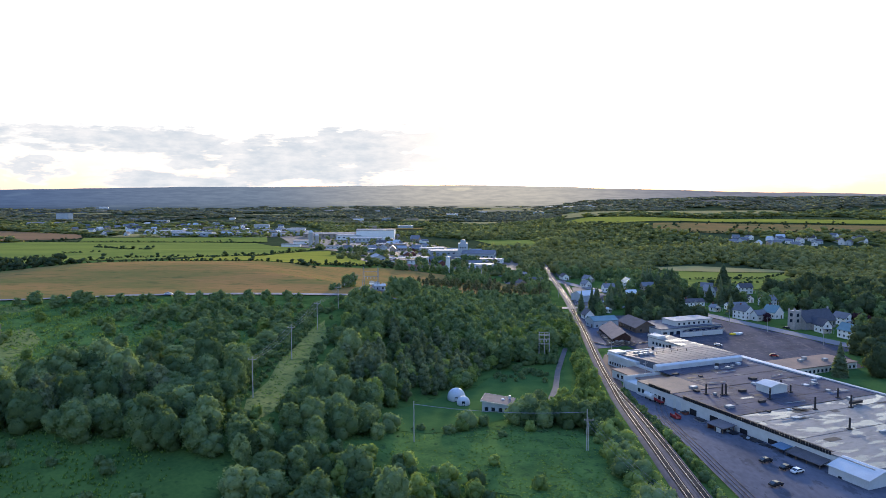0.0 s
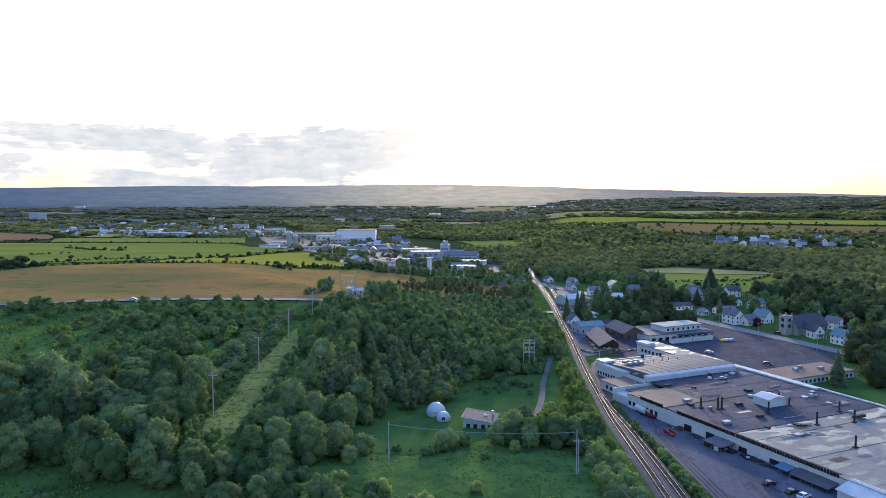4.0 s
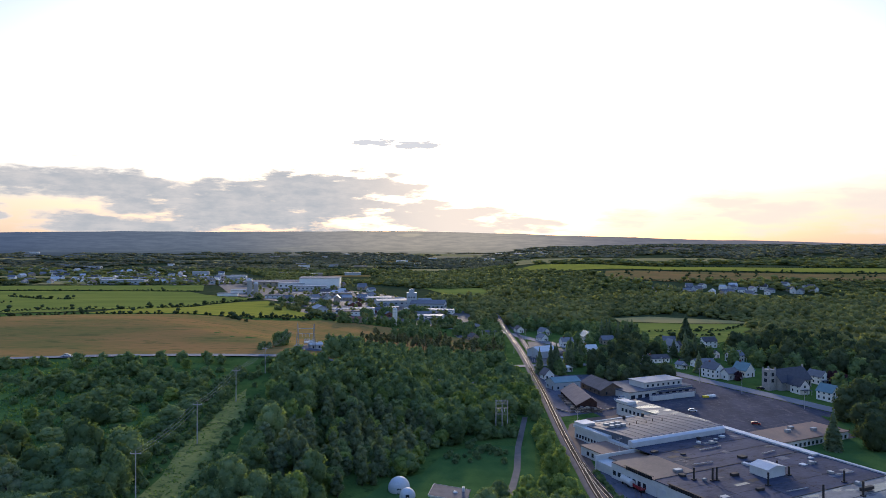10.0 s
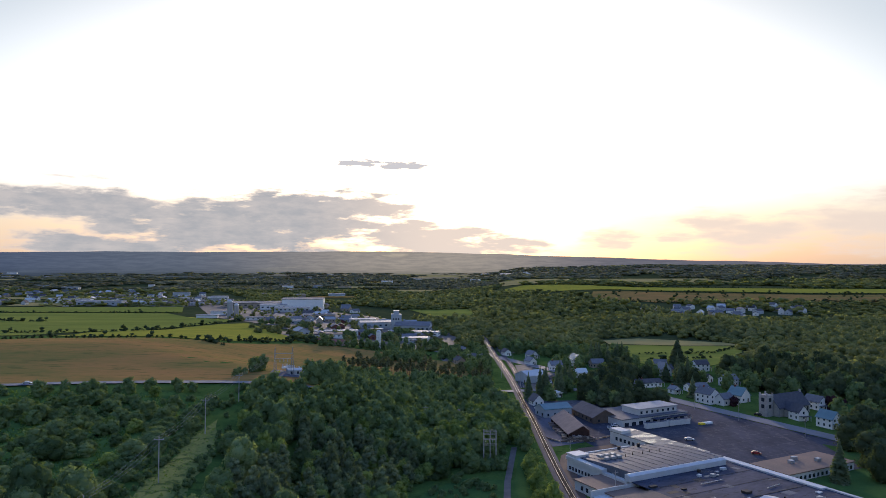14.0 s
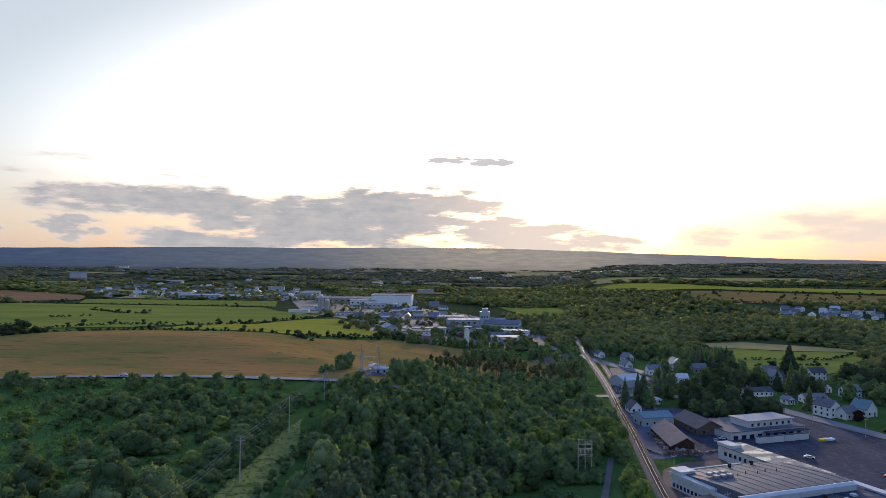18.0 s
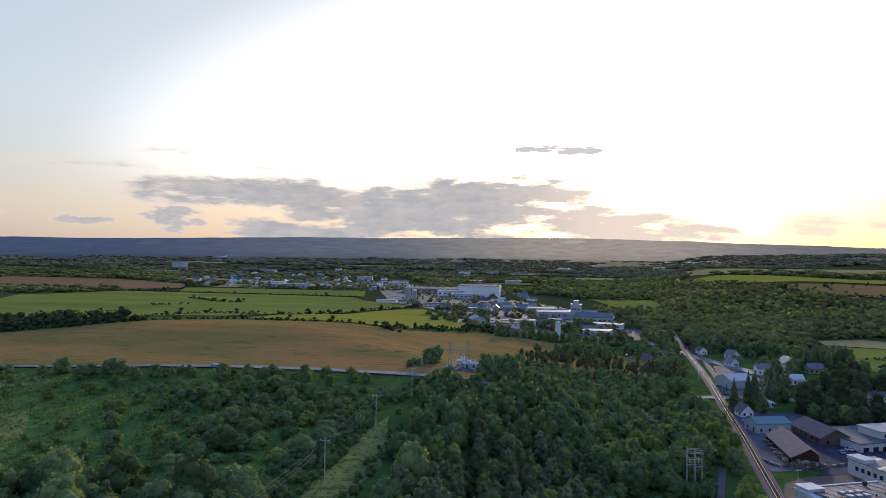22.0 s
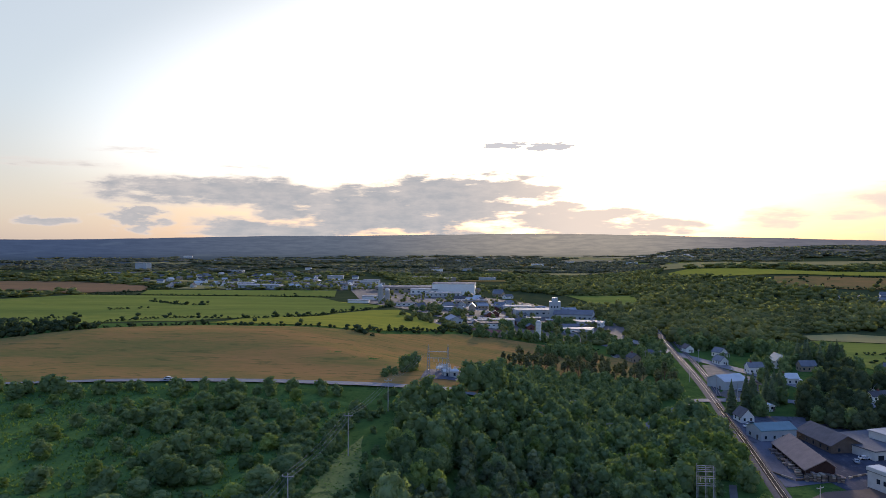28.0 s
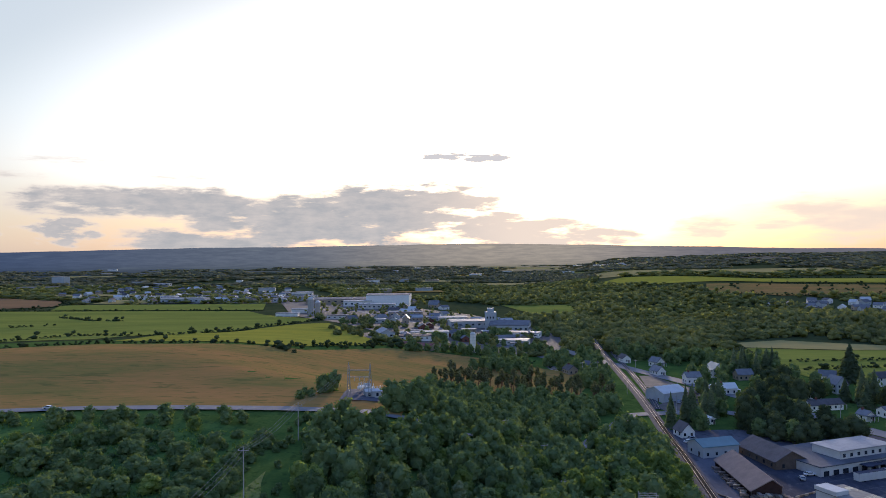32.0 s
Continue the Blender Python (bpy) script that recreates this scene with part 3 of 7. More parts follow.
MOREF = [
    ("crop_field", [(-650, 1192), (-337, 1210), (-299, 1075), (-440, 1085), (-600, 1088)], M_CROP, "narrow green crop field before the town"),
    ("tilled_field", [(-930, 1420), (-715, 1300), (-640, 1170), (-720, 1110), (-1100, 1140), (-1200, 1420)], M_TILLED, "bare reddish tilled field beside dark trees"),
    ("stubble_field", [(-640, 1330), (-560, 1330), (-520, 1235), (-620, 1225)], M_STRAW, "small pale stubble field near the town"),
    ("pasture", [(208, 650), (214, 612), (251, 622), (300, 662), (322, 700), (352, 752), (290, 750), (217, 764)], M_CROP, "sunlit green pasture behind the village"),
    ("fallow_field", [(217, 766), (219, 792), (262, 806), (342, 772), (352, 752), (290, 752)], M_STRAW, "grey-tan fallow strip along the wood"),
    ("upland_field", [(200, 1560), (300, 1400), (470, 1330), (760, 1290), (1100, 1290), (1100, 1370), (760, 1390), (480, 1440), (300, 1700)], M_YELLOW, "bright yellow-green field on the far upland"),
    ("upland_meadow", [(330, 1230), (420, 1180), (720, 1190), (1000, 1190), (1000, 1270), (740, 1265), (470, 1300), (360, 1330)], M_HAY, "dry tan meadow on the far upland"),
    ("far_stubble_field", [(230, 1930), (320, 2010), (640, 1990), (860, 1960), (800, 1640), (520, 1610), (350, 1745), (260, 1760)], M_STRAW, "long pinkish stubble field on the far upland"),
    ("far_green_field", [(150, 2330), (300, 2010), (420, 2090), (300, 2420)], M_CROP, "pale far field in the valley"),
    ("far_field", [(20, 1180), (70, 1010), (110, 1010), (120, 1180)], M_CROP, "small green field among far trees"),
    ("valley_field", [(-60, 2880), (250, 2700), (330, 2900), (30, 3080)], M_STRAW, "pale field far across the valley"),
    ("church_lawn", [(226, 372), (262, 372), (330, 470), (300, 560), (262, 500), (243, 432)], M_LAWN, "mown green lawn beside the church"),
    ("factory_lawn", [(156, 327), (172, 290), (230, 290), (240, 350), (206, 390), (200, 352), (160, 336)], M_LAWN, "dark green lawn beside the factory"),
]
for nm, poly, mt, lb in MOREF:
    drape(nm, poly, 30 if poly[0][1] > 1000 else 12, (0.65 if "fallow" in nm else 0.4) if poly[0][1] < 1000 else 0.9, mt, lb, "field")
    FIELDS.append(poly)
LAWN = [(-34, 236), (-24, 262), (-12, 281), (-8, 296), (6, 309), (14, 330), (29, 347), (50, 344), (58, 378), (60, 372), (52, 330), (46, 297), (38, 283), (20, 262), (6, 247), (-12, 238)]
drape("lawn", LAWN, 5, 0.12, M_LAWN, "smooth mown green lawn round the domes", "lawn")
FRONT = [(-42, 214), (-32, 232), (6, 242), (38, 246), (53, 236), (56, 205), (57, 150), (30, 150), (16, 192), (-6, 196), (-8, 206)]
drape("meadow", FRONT, 6, 0.1, M_MEADOW, "rough green meadow under the power line", "meadow")
CORRIDOR = [(-70, 222), (-74, 240), (-72.5, 262), (-75, 290), (-73.5, 318), (-75.5, 338), (-73, 352), (-71.5, 366), (-69.5, 355), (-67, 347), (-64.5, 336), (-61, 316), (-62.5, 296), (-58.5, 276), (-57, 255), (-61, 236), (-65, 222)]
STRIP = [(-71, 206), (-73, 240), (-76, 290), (-76.5, 340), (-78, 400), (-76, 428), (-66, 428), (-64, 400), (-61.5, 340), (-58, 290), (-55, 255), (-59, 222), (-64, 206)]
drape("cleared_strip", CORRIDOR, 6, 0.12, M_CORR, "pale dry grass strip cleared under the power line", "clearing")
HEATH = [(-420, 380), (-290, 410), (-190, 425), (-120, 424), (-86, 405), (-84, 330), (-100, 250), (-160, 236), (-260, 260), (-420, 300)]
drape("scrub_meadow", HEATH, 10, 0.1, M_MEADOW, "rough green scrub meadow dotted with bushes", "meadow")
drape("dry_patch", [(-262, 296), (-216, 346), (-196, 322), (-181, 290), (-173, 268), (-200, 262), (-250, 272)], 8, 0.14, M_CORR, "dry tan clearing in the scrub", "clearing")
drape("dry_patch", [(-340, 388), (-264, 403), (-238, 393), (-262, 374), (-340, 352)], 8, 0.14, M_CORR, "dry tan clearing beside the road", "clearing")
DROAD = [(-700, 318), (-420, 386), (-330, 404), (-285, 414), (-249, 420), (-210, 428), (-170, 433), (-131, 435), (-90, 434), (-58, 431), (-20, 434), (40, 470), (72, 528), (115, 537), (165, 505)]
ribbon("road", DROAD, 7.5, 0.45, M_ROAD, "pale grey two-lane country road", "road", 8)


# the factory's own axes: u runs along its long fronts, v across
FU, FV, F0 = Vector((0.9135, 0.4067)), Vector((-0.4067, 0.9135)), Vector((114, 218))
FM = pose(114, 218, 0, 0, 0, 24)


def uv(u, v):
    p = F0 + FU * u + FV * v
    return (p.x, p.y)


STREET = [uv(171, v) for v in (-260, -120, 0, 90, 180, 250, 330, 430, 560)]
ribbon("street", STREET, 10.5, 0.35, M_ROAD, "wide grey village street with worn edges", "road", 8)
LOT = [uv(78, 106), uv(128.5, 107), uv(129, 86), uv(140, 86), uv(165, 110), uv(165, 226), uv(142, 226), uv(140, 232), uv(92, 230), uv(78, 214), uv(60, 205), uv(52, 150), uv(76, 118)]
drape("parking_lot", LOT, 8, 0.2, M_ASPH, "worn dark asphalt parking lot with faint bay lines", "parking lot")
M_LINE = surf("worn_line_paint", (0.115, 0.117, 0.14), (0.060, 0.062, 0.078), scale=0.3, fine=2, amount=1, rough=0.9)
for k, v in enumerate((118, 129, 140, 151, 162, 173, 184)):
    a, b = uv(88 if v > 125 else 96, v), uv(158, v)
    ribbon("bay_line", [a, b], 0.35, 0.215, M_LINE, "faint worn bay line across the parking lot", "marking", 6)
YARD = [(75, 322), (71, 345), (76, 358), (86, 350), (118, 232), (130, 190), (135, 130), (100, 110), (79, 130), (77, 200), (74, 262), (72, 300)]
drape("factory_yard", YARD, 6, 0.14, M_YARD, "worn dark asphalt loading yard beside the factory", "yard")
LUMBER = [(76, 392), (80, 470), (84, 498), (125, 500), (150, 470), (116, 442), (112, 416), (104, 404)]
drape("lumber_yard", LUMBER, 8, 0.14, M_YARD, "grey paved lumber yard between sheds", "yard")
drape("gravel_turn", [(66.5, 300), (69.5, 334), (71, 358), (77, 378), (88, 389), (104, 394), (112, 404), (116, 398), (103, 381), (88, 375), (79, 363), (75.5, 342), (71.5, 307)], 5, 0.22, M_MUD, "brown dirt track curving round the factory", "track")
ribbon("lane", [(58, 392), (52, 365), (47, 342), (42, 312), (36, 286), (31, 268)], 2.6, 0.22, M_GRAVEL, "narrow gravel lane beside the lawn", "lane", 5)
ribbon("cross_street", [(70, 528), (92, 531), (116, 537), (150, 522), (178, 500)], 7, 0.4, M_ROAD, "grey side street crossing the railway", "road", 6)
ribbon("town_road", [(60, 690), (20, 760), (-40, 850), (-120, 980), (-200, 1110)], 9, 0.5, M_ROAD, "grey road leading into the far town", "road", 12)
ribbon("far_road", [(-300, 1260), (-420, 1420), (-560, 1700), (-640, 1900)], 14, 1.5, M_ROAD, "straight grey road rising through the far town", "road", 20)
TOWN = [(-140, 745), (-50, 730), (60, 730), (70, 830), (40, 940), (-20, 1040), (-110, 1130), (-250, 1250), (-330, 1260), (-240, 1000), (-160, 880), (-104, 800)]
drape("town_paving", TOWN, 25, 0.35, M_GRAVEL, "pale paved yards between industrial buildings", "paving")
drape("far_town_paving", [(-560, 1225), (-340, 1215), (-300, 1260), (-420, 1480), (-640, 1490)], 30, 0.6, M_GRAVEL, "pale paved blocks of the far town", "paving")
drape("substation_yard", [(-66, 447), (-44, 451), (-42, 486), (-50, 500), (-62, 498), (-67, 470)], 6, 0.6, M_YARD, "grey gravel yard of the electrical substation", "yard")
drape("village_paving", [(92, 528), (112, 531), (128, 560), (130, 590), (118, 606), (108, 640), (100, 640), (96, 600), (108, 578), (90, 548)], 6, 0.3, M_GRAVEL, "grey paved forecourts round the steel shed", "paving")
SIDING3 = [(88.5, 540), (92, 572), (95.5, 620), (98.5, 670), (101, 730), (102.5, 775)]
drape("dome_path", [(58, 606), (70, 640), (54, 676), (40, 682), (46, 640)], 10, 0.3, M_WET, "small wet asphalt lot by the railway", "yard")

# railway
RAILWAY = [(64, -60), (62.6, 60), (62.7, 194), (63.1, 228), (63.8, 252), (65.6, 290), (67.2, 312), (69.6, 351), (73.4, 399), (77.2, 445), (81, 500), (85.2, 560), (89, 640), (93, 735), (97, 840)]
SIDING = [(69.5, -60), (67.6, 60), (67.4, 194), (67.6, 228), (68, 252), (68.6, 275), (68.2, 300), (68.4, 320)]
SPUR = [(92, -40), (84, 60), (79.5, 160), (76.6, 220), (76, 262), (79, 282), (82, 296)]
SPUR2 = [(95, -40), (87.3, 60), (82.5, 160), (79.4, 220), (78.4, 262), (80.6, 280), (83, 292)]


def smooth_line(line, step):
    pts = [Vector((*p, 0)) for p in line]
    out = []
    for i in range(len(pts) - 1):
        p0, p1, p2, p3 = pts[max(i - 1, 0)], pts[i], pts[i + 1], pts[min(i + 2, len(pts) - 1)]
        k = max(1, int((p2 - p1).length / step))
        for j in range(k):
            t = j / k
            out.append(0.5 * ((2 * p1) + (p2 - p0) * t + (2 * p0 - 5 * p1 + 4 * p2 - p3) * t * t + (3 * p1 - p0 - 3 * p2 + p3) * t ** 3))
    out.append(pts[-1])
    return [(p.x, p.y) for p in out]


RAILWAY, SIDING, SPUR, SPUR2 = [smooth_line(l, 6) for l in (RAILWAY, SIDING, SPUR, SPUR2)]
ribbon("ballast_bed", RAILWAY, 4.2, 0.75, M_BALLAST, "grey crushed-stone bed of the main railway track", "railway bed", 6, edge=0.9)
ribbon("siding_bed", SIDING, 3.4, 0.70, M_BALLAST, "grey crushed-stone bed of the siding", "railway bed", 6, edge=0.6)


M_OLDRAIL = surf("rusty_rail", (0.17, 0.125, 0.105), (0.10, 0.078, 0.07), scale=0.5, fine=4, metal=0.3, rough=0.6, bump=0)


def track(line, up, label, ties=True):
    th = thing("railway_track", label, "railway track", Matrix(), "railway tracks", "structure")
    run = [Vector((x, y, ground_z(x, y) + up)) for x, y in line]
    side = []
    for i, p in enumerate(run):
        d = (run[min(i + 1, len(run) - 1)] - run[max(i - 1, 0)]).normalized()
        side.append(Vector((d.y, -d.x, 0)))
    for sgn in (-1, 1):
        bm = bmesh.new()
        prev = None
        for p, s in zip(run, side):
            c = p + s * sgn * 0.75
            ring = [bm.verts.new(c + s * a + Vector((0, 0, b))) for a, b in ((-0.05, 0), (0.05, 0), (0.05, 0.17), (-0.05, 0.17))]
            if prev:
                for i in range(4):
                    bm.faces.new((prev[i], prev[(i + 1) % 4], ring[(i + 1) % 4], ring[i]))
            prev = ring
        bmesh.ops.recalc_face_normals(bm, faces=bm.faces)
        part("rail", bm, M_RAIL if ties else M_OLDRAIL, th)
    if ties:
        vs, fs = [], []
        walkd = 0.0
        for i in range(len(run) - 1):
            p, q = run[i], run[i + 1]
            if p.y > 520:
                break
            d = (q - p).normalized()
            s = Vector((d.y, -d.x, 0)).normalized()
            k = max(1, int((q - p).length / 0.62))
            for j in range(k):
                c = p.lerp(q, j / k)
                b = len(vs)
                for a, e, h in ((-1.3, -0.12, -0.14), (1.3, -0.12, -0.14), (1.3, 0.12, -0.14), (-1.3, 0.12, -0.14), (-1.3, -0.12, 0.02), (1.3, -0.12, 0.02), (1.3, 0.12, 0.02), (-1.3, 0.12, 0.02)):
                    vs.append(c + s * a + d * e + Vector((0, 0, h)))
                fs += [tuple(b + n for n in f) for f in ((4, 5, 6, 7), (0, 1, 5, 4), (1, 2, 6, 5), (2, 3, 7, 6), (3, 0, 4, 7))]
        me = bpy.data.meshes.new("ties")
        me.from_pydata([tuple(v) for v in vs], [], fs)
        me.materials.append(M_TIE)
        ob = new("ties", me)
        ob.parent = th
        ob["kind"] = "stuff"
    return th


track(RAILWAY, 0.85, "single main railway track with polished rails")
track(SIDING, 0.80, "second railway track joining the main line")
SIDING3 = smooth_line(SIDING3, 6)
ribbon("siding_bed", SIDING3, 2.6, 0.5, M_BALLAST, "grey stone bed of the curved siding", "railway bed", 6, edge=0.8)
track(SIDING3, 0.6, "curved siding track with rails shining in the sun")
track(SPUR, 0.2, "disused rails set in the factory yard", False)
track(SPUR2, 0.2, "disused rails set in the factory yard", False)

ribbon("dirt_path", [(-236, 352), (-222, 330), (-214, 312), (-214, 296), (-226, 282)], 2.6, 0.25, M_MUD, "bare reddish dirt path in the scrub", "path", 5)


# ---------------- the factory ----------------
def roof_sheet(u0, u1, v0, v1, z, parent, material, label, name="roof"):
    return part(name, box(u0, u1, v0, v1, z - 0.3, z), material, parent, label)


fac = thing("factory", "long low white factory with flat grey roofs beside the railway", "factory", FM)
# main hall: walls, roofs in two tones, parapet of black panels on the yard side
for nm, b in (("wall", (0, 0.4, -14, 94, -1, 5.6)), ("wall", (76.6, 77, -14, 104, -1, 5.6)), ("wall", (0.4, 76.6, 103.6, 104, -1, 5.6)), ("wall", (0.4, 76.6, -14, -13.6, -1, 5.6))):
    part(nm, box(*b), M_WHITE, fac)
roof_sheet(0, 77, -14, 40, 6.0, fac, M_ROOFW, "pale weathered roof with wet shining patches")
roof_sheet(0, 77, 40.02, 72, 6.03, fac, M_ROOFG, "dark blue-grey membrane roof")
roof_sheet(0, 20, 72.02, 94, 6.0, fac, M_ROOFB, "rust-stained brown roof")
roof_sheet(20.02, 77, 72.02, 104, 6.0, fac, M_ROOFG, "dark blue-grey membrane roof")
for v in (40, 72.05):
    part("roof_seam", box(0.5, 76.5, v - 0.15, v + 0.15, 6.0, 6.16), M_DARK, fac)
for v in (13.5, 31.5, 50.5, 61, 84, 94.5):
    part("roof_seam", box(21 if v > 72 else 0.6, 73.5 if v > 60 else 76, v - 0.07, v + 0.07, 6.0, 6.07), M_DARK, fac)
for u in (14, 28.5, 43, 57.5):
    part("roof_seam", box(u - 0.06, u + 0.06, 40.4, 71.8, 6.0, 6.065), M_DARK, fac)
pan = bpy.data.meshes.new("parapet_panel")
bm = box(-0.16, 0.0, -0.42, 0.42, 5.5, 6.75, bevel=0.03)
bm.to_mesh(pan)
bm.free()
pan.materials.append(M_BLACK)
for i in range(64):
    ob = new("parapet_panel", pan)
    ob.parent = fac
    ob.location = (-0.01, 0.6 + i * 1.02, 0)
for i in range(13):
    ob = new("parapet_panel", pan)
    ob.parent = fac
    ob.location = (-0.01, 73.5 + i * 1.02, 0)
part("coping", box(-0.25, 0.5, -0.5, 66, 6.75, 6.87), M_DARK, fac)
part("coping", box(-0.25, 0.5, 72.8, 87, 6.75, 6.87), M_DARK, fac)
for v0, w, h in ((8, 4, 3.4), (20, 4, 3.2), (33, 3.4, 3.0), (47, 4, 3.4), (58, 3.6, 3.0), (66.5, 3.0, 3.8), (71, 3.6, 3.6)):
    part("loading_door", box(-0.08, 0.0, v0, v0 + w, 0.1, h), M_BLACK if v0 < 60 else M_WHITEM, fac, "wide dark loading door" if v0 < 60 else "white metal door")
for v0 in np.arange(76, 92, 2.6):
    part("window", box(-0.07, 0.0, v0, v0 + 1.5, 1.6, 3.2), M_GLASS, fac)
# east parapet, shining white
part("parapet", box(74, 77.4, 66, 112, 6.0, 6.6), M_WHITEM, fac, "white metal parapet strip")
part("parapet", box(76.4, 77.5, -14, 66, 6.0, 6.5), M_WHITE, fac)
# raised fascia and shallow vault of the north hall
part("fascia", prism([(104.2, 5.9), (106.8, 5.9), (106.8, 8.3), (105.6, 8.6), (104.2, 7.9)], 19, 70, axis="x"), M_WHITEM, fac, "white metal fascia along the step between roofs")
arc = [(v, 6.2 + 2.3 * math.sin(math.pi * min(1, max(0, (143 - v) / 46)) * 0.62)) for v in np.linspace(106.8, 142, 13)]
part("vault_roof", prism([(106.8, 5.0)] + arc + [(142, 5.0)], 22, 71.5, axis="x"), M_VAULT, fac, "shallow curved dull grey roof")
part("wall", box(20, 72, 106.5, 142.4, -1, 5.3), M_WHITE, fac)
part("parapet", box(19.4, 24, 120, 142.8, 5.3, 6.5), M_WHITE, fac)
part("parapet", box(24, 54, 141.9, 142.8, 5.3, 6.6), M_WHITE, fac)
for i in range(10):
    part("window", box(19.93, 20.0, 122 + i * 2, 123.1 + i * 2, 1.2, 2.6), M_GLASS, fac)
# north wing
part("wing", box(64.6, 77, 142.8, 167, -1, 6.6), M_WHITE, fac, "white two-storey north wing")
part("wing_roof", box(64.3, 77.2, 118, 167.2, 6.6, 6.9), M_ROOFW, fac)
part("wing", box(72.1, 77, 112.2, 142.7, -1, 6.55), M_WHITE, fac)
part("penthouse", box(64.3, 70, 159, 167.3, 6.9, 8.2), M_WHITE, fac)
for i in range(5):
    part("window", box(66 + i * 2, 67.2 + i * 2, 167.2, 167.28, 3.6, 5.0), M_GLASS, fac)
for i in range(7):
    part("window", box(64.5, 64.59, 145 + i * 2.8, 146.4 + i * 2.8, 3.2, 4.8), M_GLASS, fac)
# low west annex
part("annex", box(7, 21, 95, 121, -1, 4.0), M_WHITE, fac, "low white annex with a tan roof")
part("annex_roof", box(6.6, 21.3, 94.6, 121.3, 4.0, 4.35), M_ROOFT, fac)
for i in range(7):
    part("window", box(6.92, 6.99, 98 + i * 3, 99.3 + i * 3, 1.2, 2.8), M_GLASS, fac)
part("annex", box(1, 7, 93, 104, -1, 3.6), M_WHITE, fac)
# gabled white rooftop box
part("roof_house", prism([(35.5, 6), (44.5, 6), (44.5, 8.9), (40, 9.9), (35.5, 8.9)], 55.7, 63), M_WHITE, fac, "white gabled rooftop house")
part("roof_house_cap", prism([(35.2, 8.85), (40, 9.95), (44.8, 8.85), (44.8, 9.05), (40, 10.15), (35.2, 9.05)], 55.4, 63.3), M_WHITEM, fac)
rr = random.Random(5)
for u, v, h in ((12, 66, 4.2), (17, 62.5, 4.6), (18.6, 62.2, 4.6), (30, 51, 4.4), (45.5, 55, 3.2), (45.8, 60, 3.8), (34.5, 34.5, 4.8), (49, 31, 4.8), (56, 42, 4.0), (62, 18, 4.2), (26, 14, 4.0)):
    st = part("exhaust_pipe", tube(u, v, 6, 6 + h, 0.34, 0.34, 10), M_DARK, fac, "dark steel exhaust stack")
    part("pipe_base", box(u - 0.7, u + 0.7, v - 0.6, v + 0.6, 6, 6.4), M_DARK, fac)
for i in range(26):
    u, v = rr.uniform(5, 73), rr.uniform(2, 102)
    if 33 < u < 47 and 52 < v < 66:
        continue
    w, d, h = rr.uniform(0.5, 1.6), rr.uniform(0.5, 1.3), rr.uniform(0.3, 1.0)
    part("roof_vent", box(u - w, u + w, v - d, v + d, 6.03, 6.03 + h, bevel=0.06), rr.choice((M_STEEL, M_WHITEM, M_DARK)), fac)
for u, v in ((24, 128), (28, 131), (27, 124), (52, 95), (64, 60)):
    part("cooling_unit", box(u - 0.9, u + 0.9, v - 0.8, v + 0.8, 6.03, 7.1, bevel=0.08), M_STEEL, fac, "galvanised rooftop cooling unit")
    part("duct", box(u + 0.9, u + 3, v - 0.25, v + 0.25, 6.1, 6.5), M_STEEL, fac)
part("corner_block", box(20, 26.5, 136.5, 142.6, 5.3, 7.6), M_WHITE, fac, "low white block on the roof corner")
part("corner_cap", box(19.8, 26.7, 136.3, 142.8, 7.6, 7.75), M_WHITEM, fac)
for i in range(6):
    u, v = 27 + (i % 3) * 3.1, 126 + (i // 3) * 3.6
    part("cooling_unit", box(u - 1.0, u + 1.0, v - 0.9, v + 0.9, 7.9, 9.0, bevel=0.08), M_STEEL, fac, "galvanised rooftop cooling unit")
for u in (45, 56):
    part("roof_vent", tube(u, 139, 6.0, 8.2, 0.6, 0.75, 10), M_DARK, fac)
for i in range(11):
    u = 25 + i * 4.4
    part("roof_rib", prism([(v, z + 0.02) for v, z in arc] + [(v, z + 0.12) for v, z in reversed(arc)], u, u + 0.14, axis="x"), M_VAULT, fac)
part("conveyor", box(52, 58, 33, 34.2, 6.3, 7.3), M_DARK, fac)
for i in range(34):
    u, v = rr.uniform(3, 70), rr.uniform(0, 101)
    if 33 < u < 47 and 52 < v < 66 or (u < 21 and v > 71):
        continue
    w, d = rr.uniform(0.8, 3.4), rr.uniform(0.5, 1.8)
    part("roof_patch", box(u - w, u + w, v - d, v + d, 6.0, 6.045), M_ROOFW if v > 40 and i % 3 == 0 else M_DARK if i % 2 else M_VAULT, fac, "patch of newer roofing felt")
for u, v, L in ((24, 78, 9), (40, 90, 12), (58, 76, 8), (30, 44, 10), (60, 48, 9), (12, 30, 14), (44, 8, 16)):
    part("roof_duct", beam((u, v, 6.3), (u + L, v + rr.uniform(-1, 1), 6.3), 0.16, None, 6), M_STEEL, fac)
for i in range(5):
    u = 36 + i * 4.6
    part("roof_pipe", beam((u, 125 + i % 2, 8.1), (u, 125 + i % 2, 9.2), 0.18), M_DARK, fac)
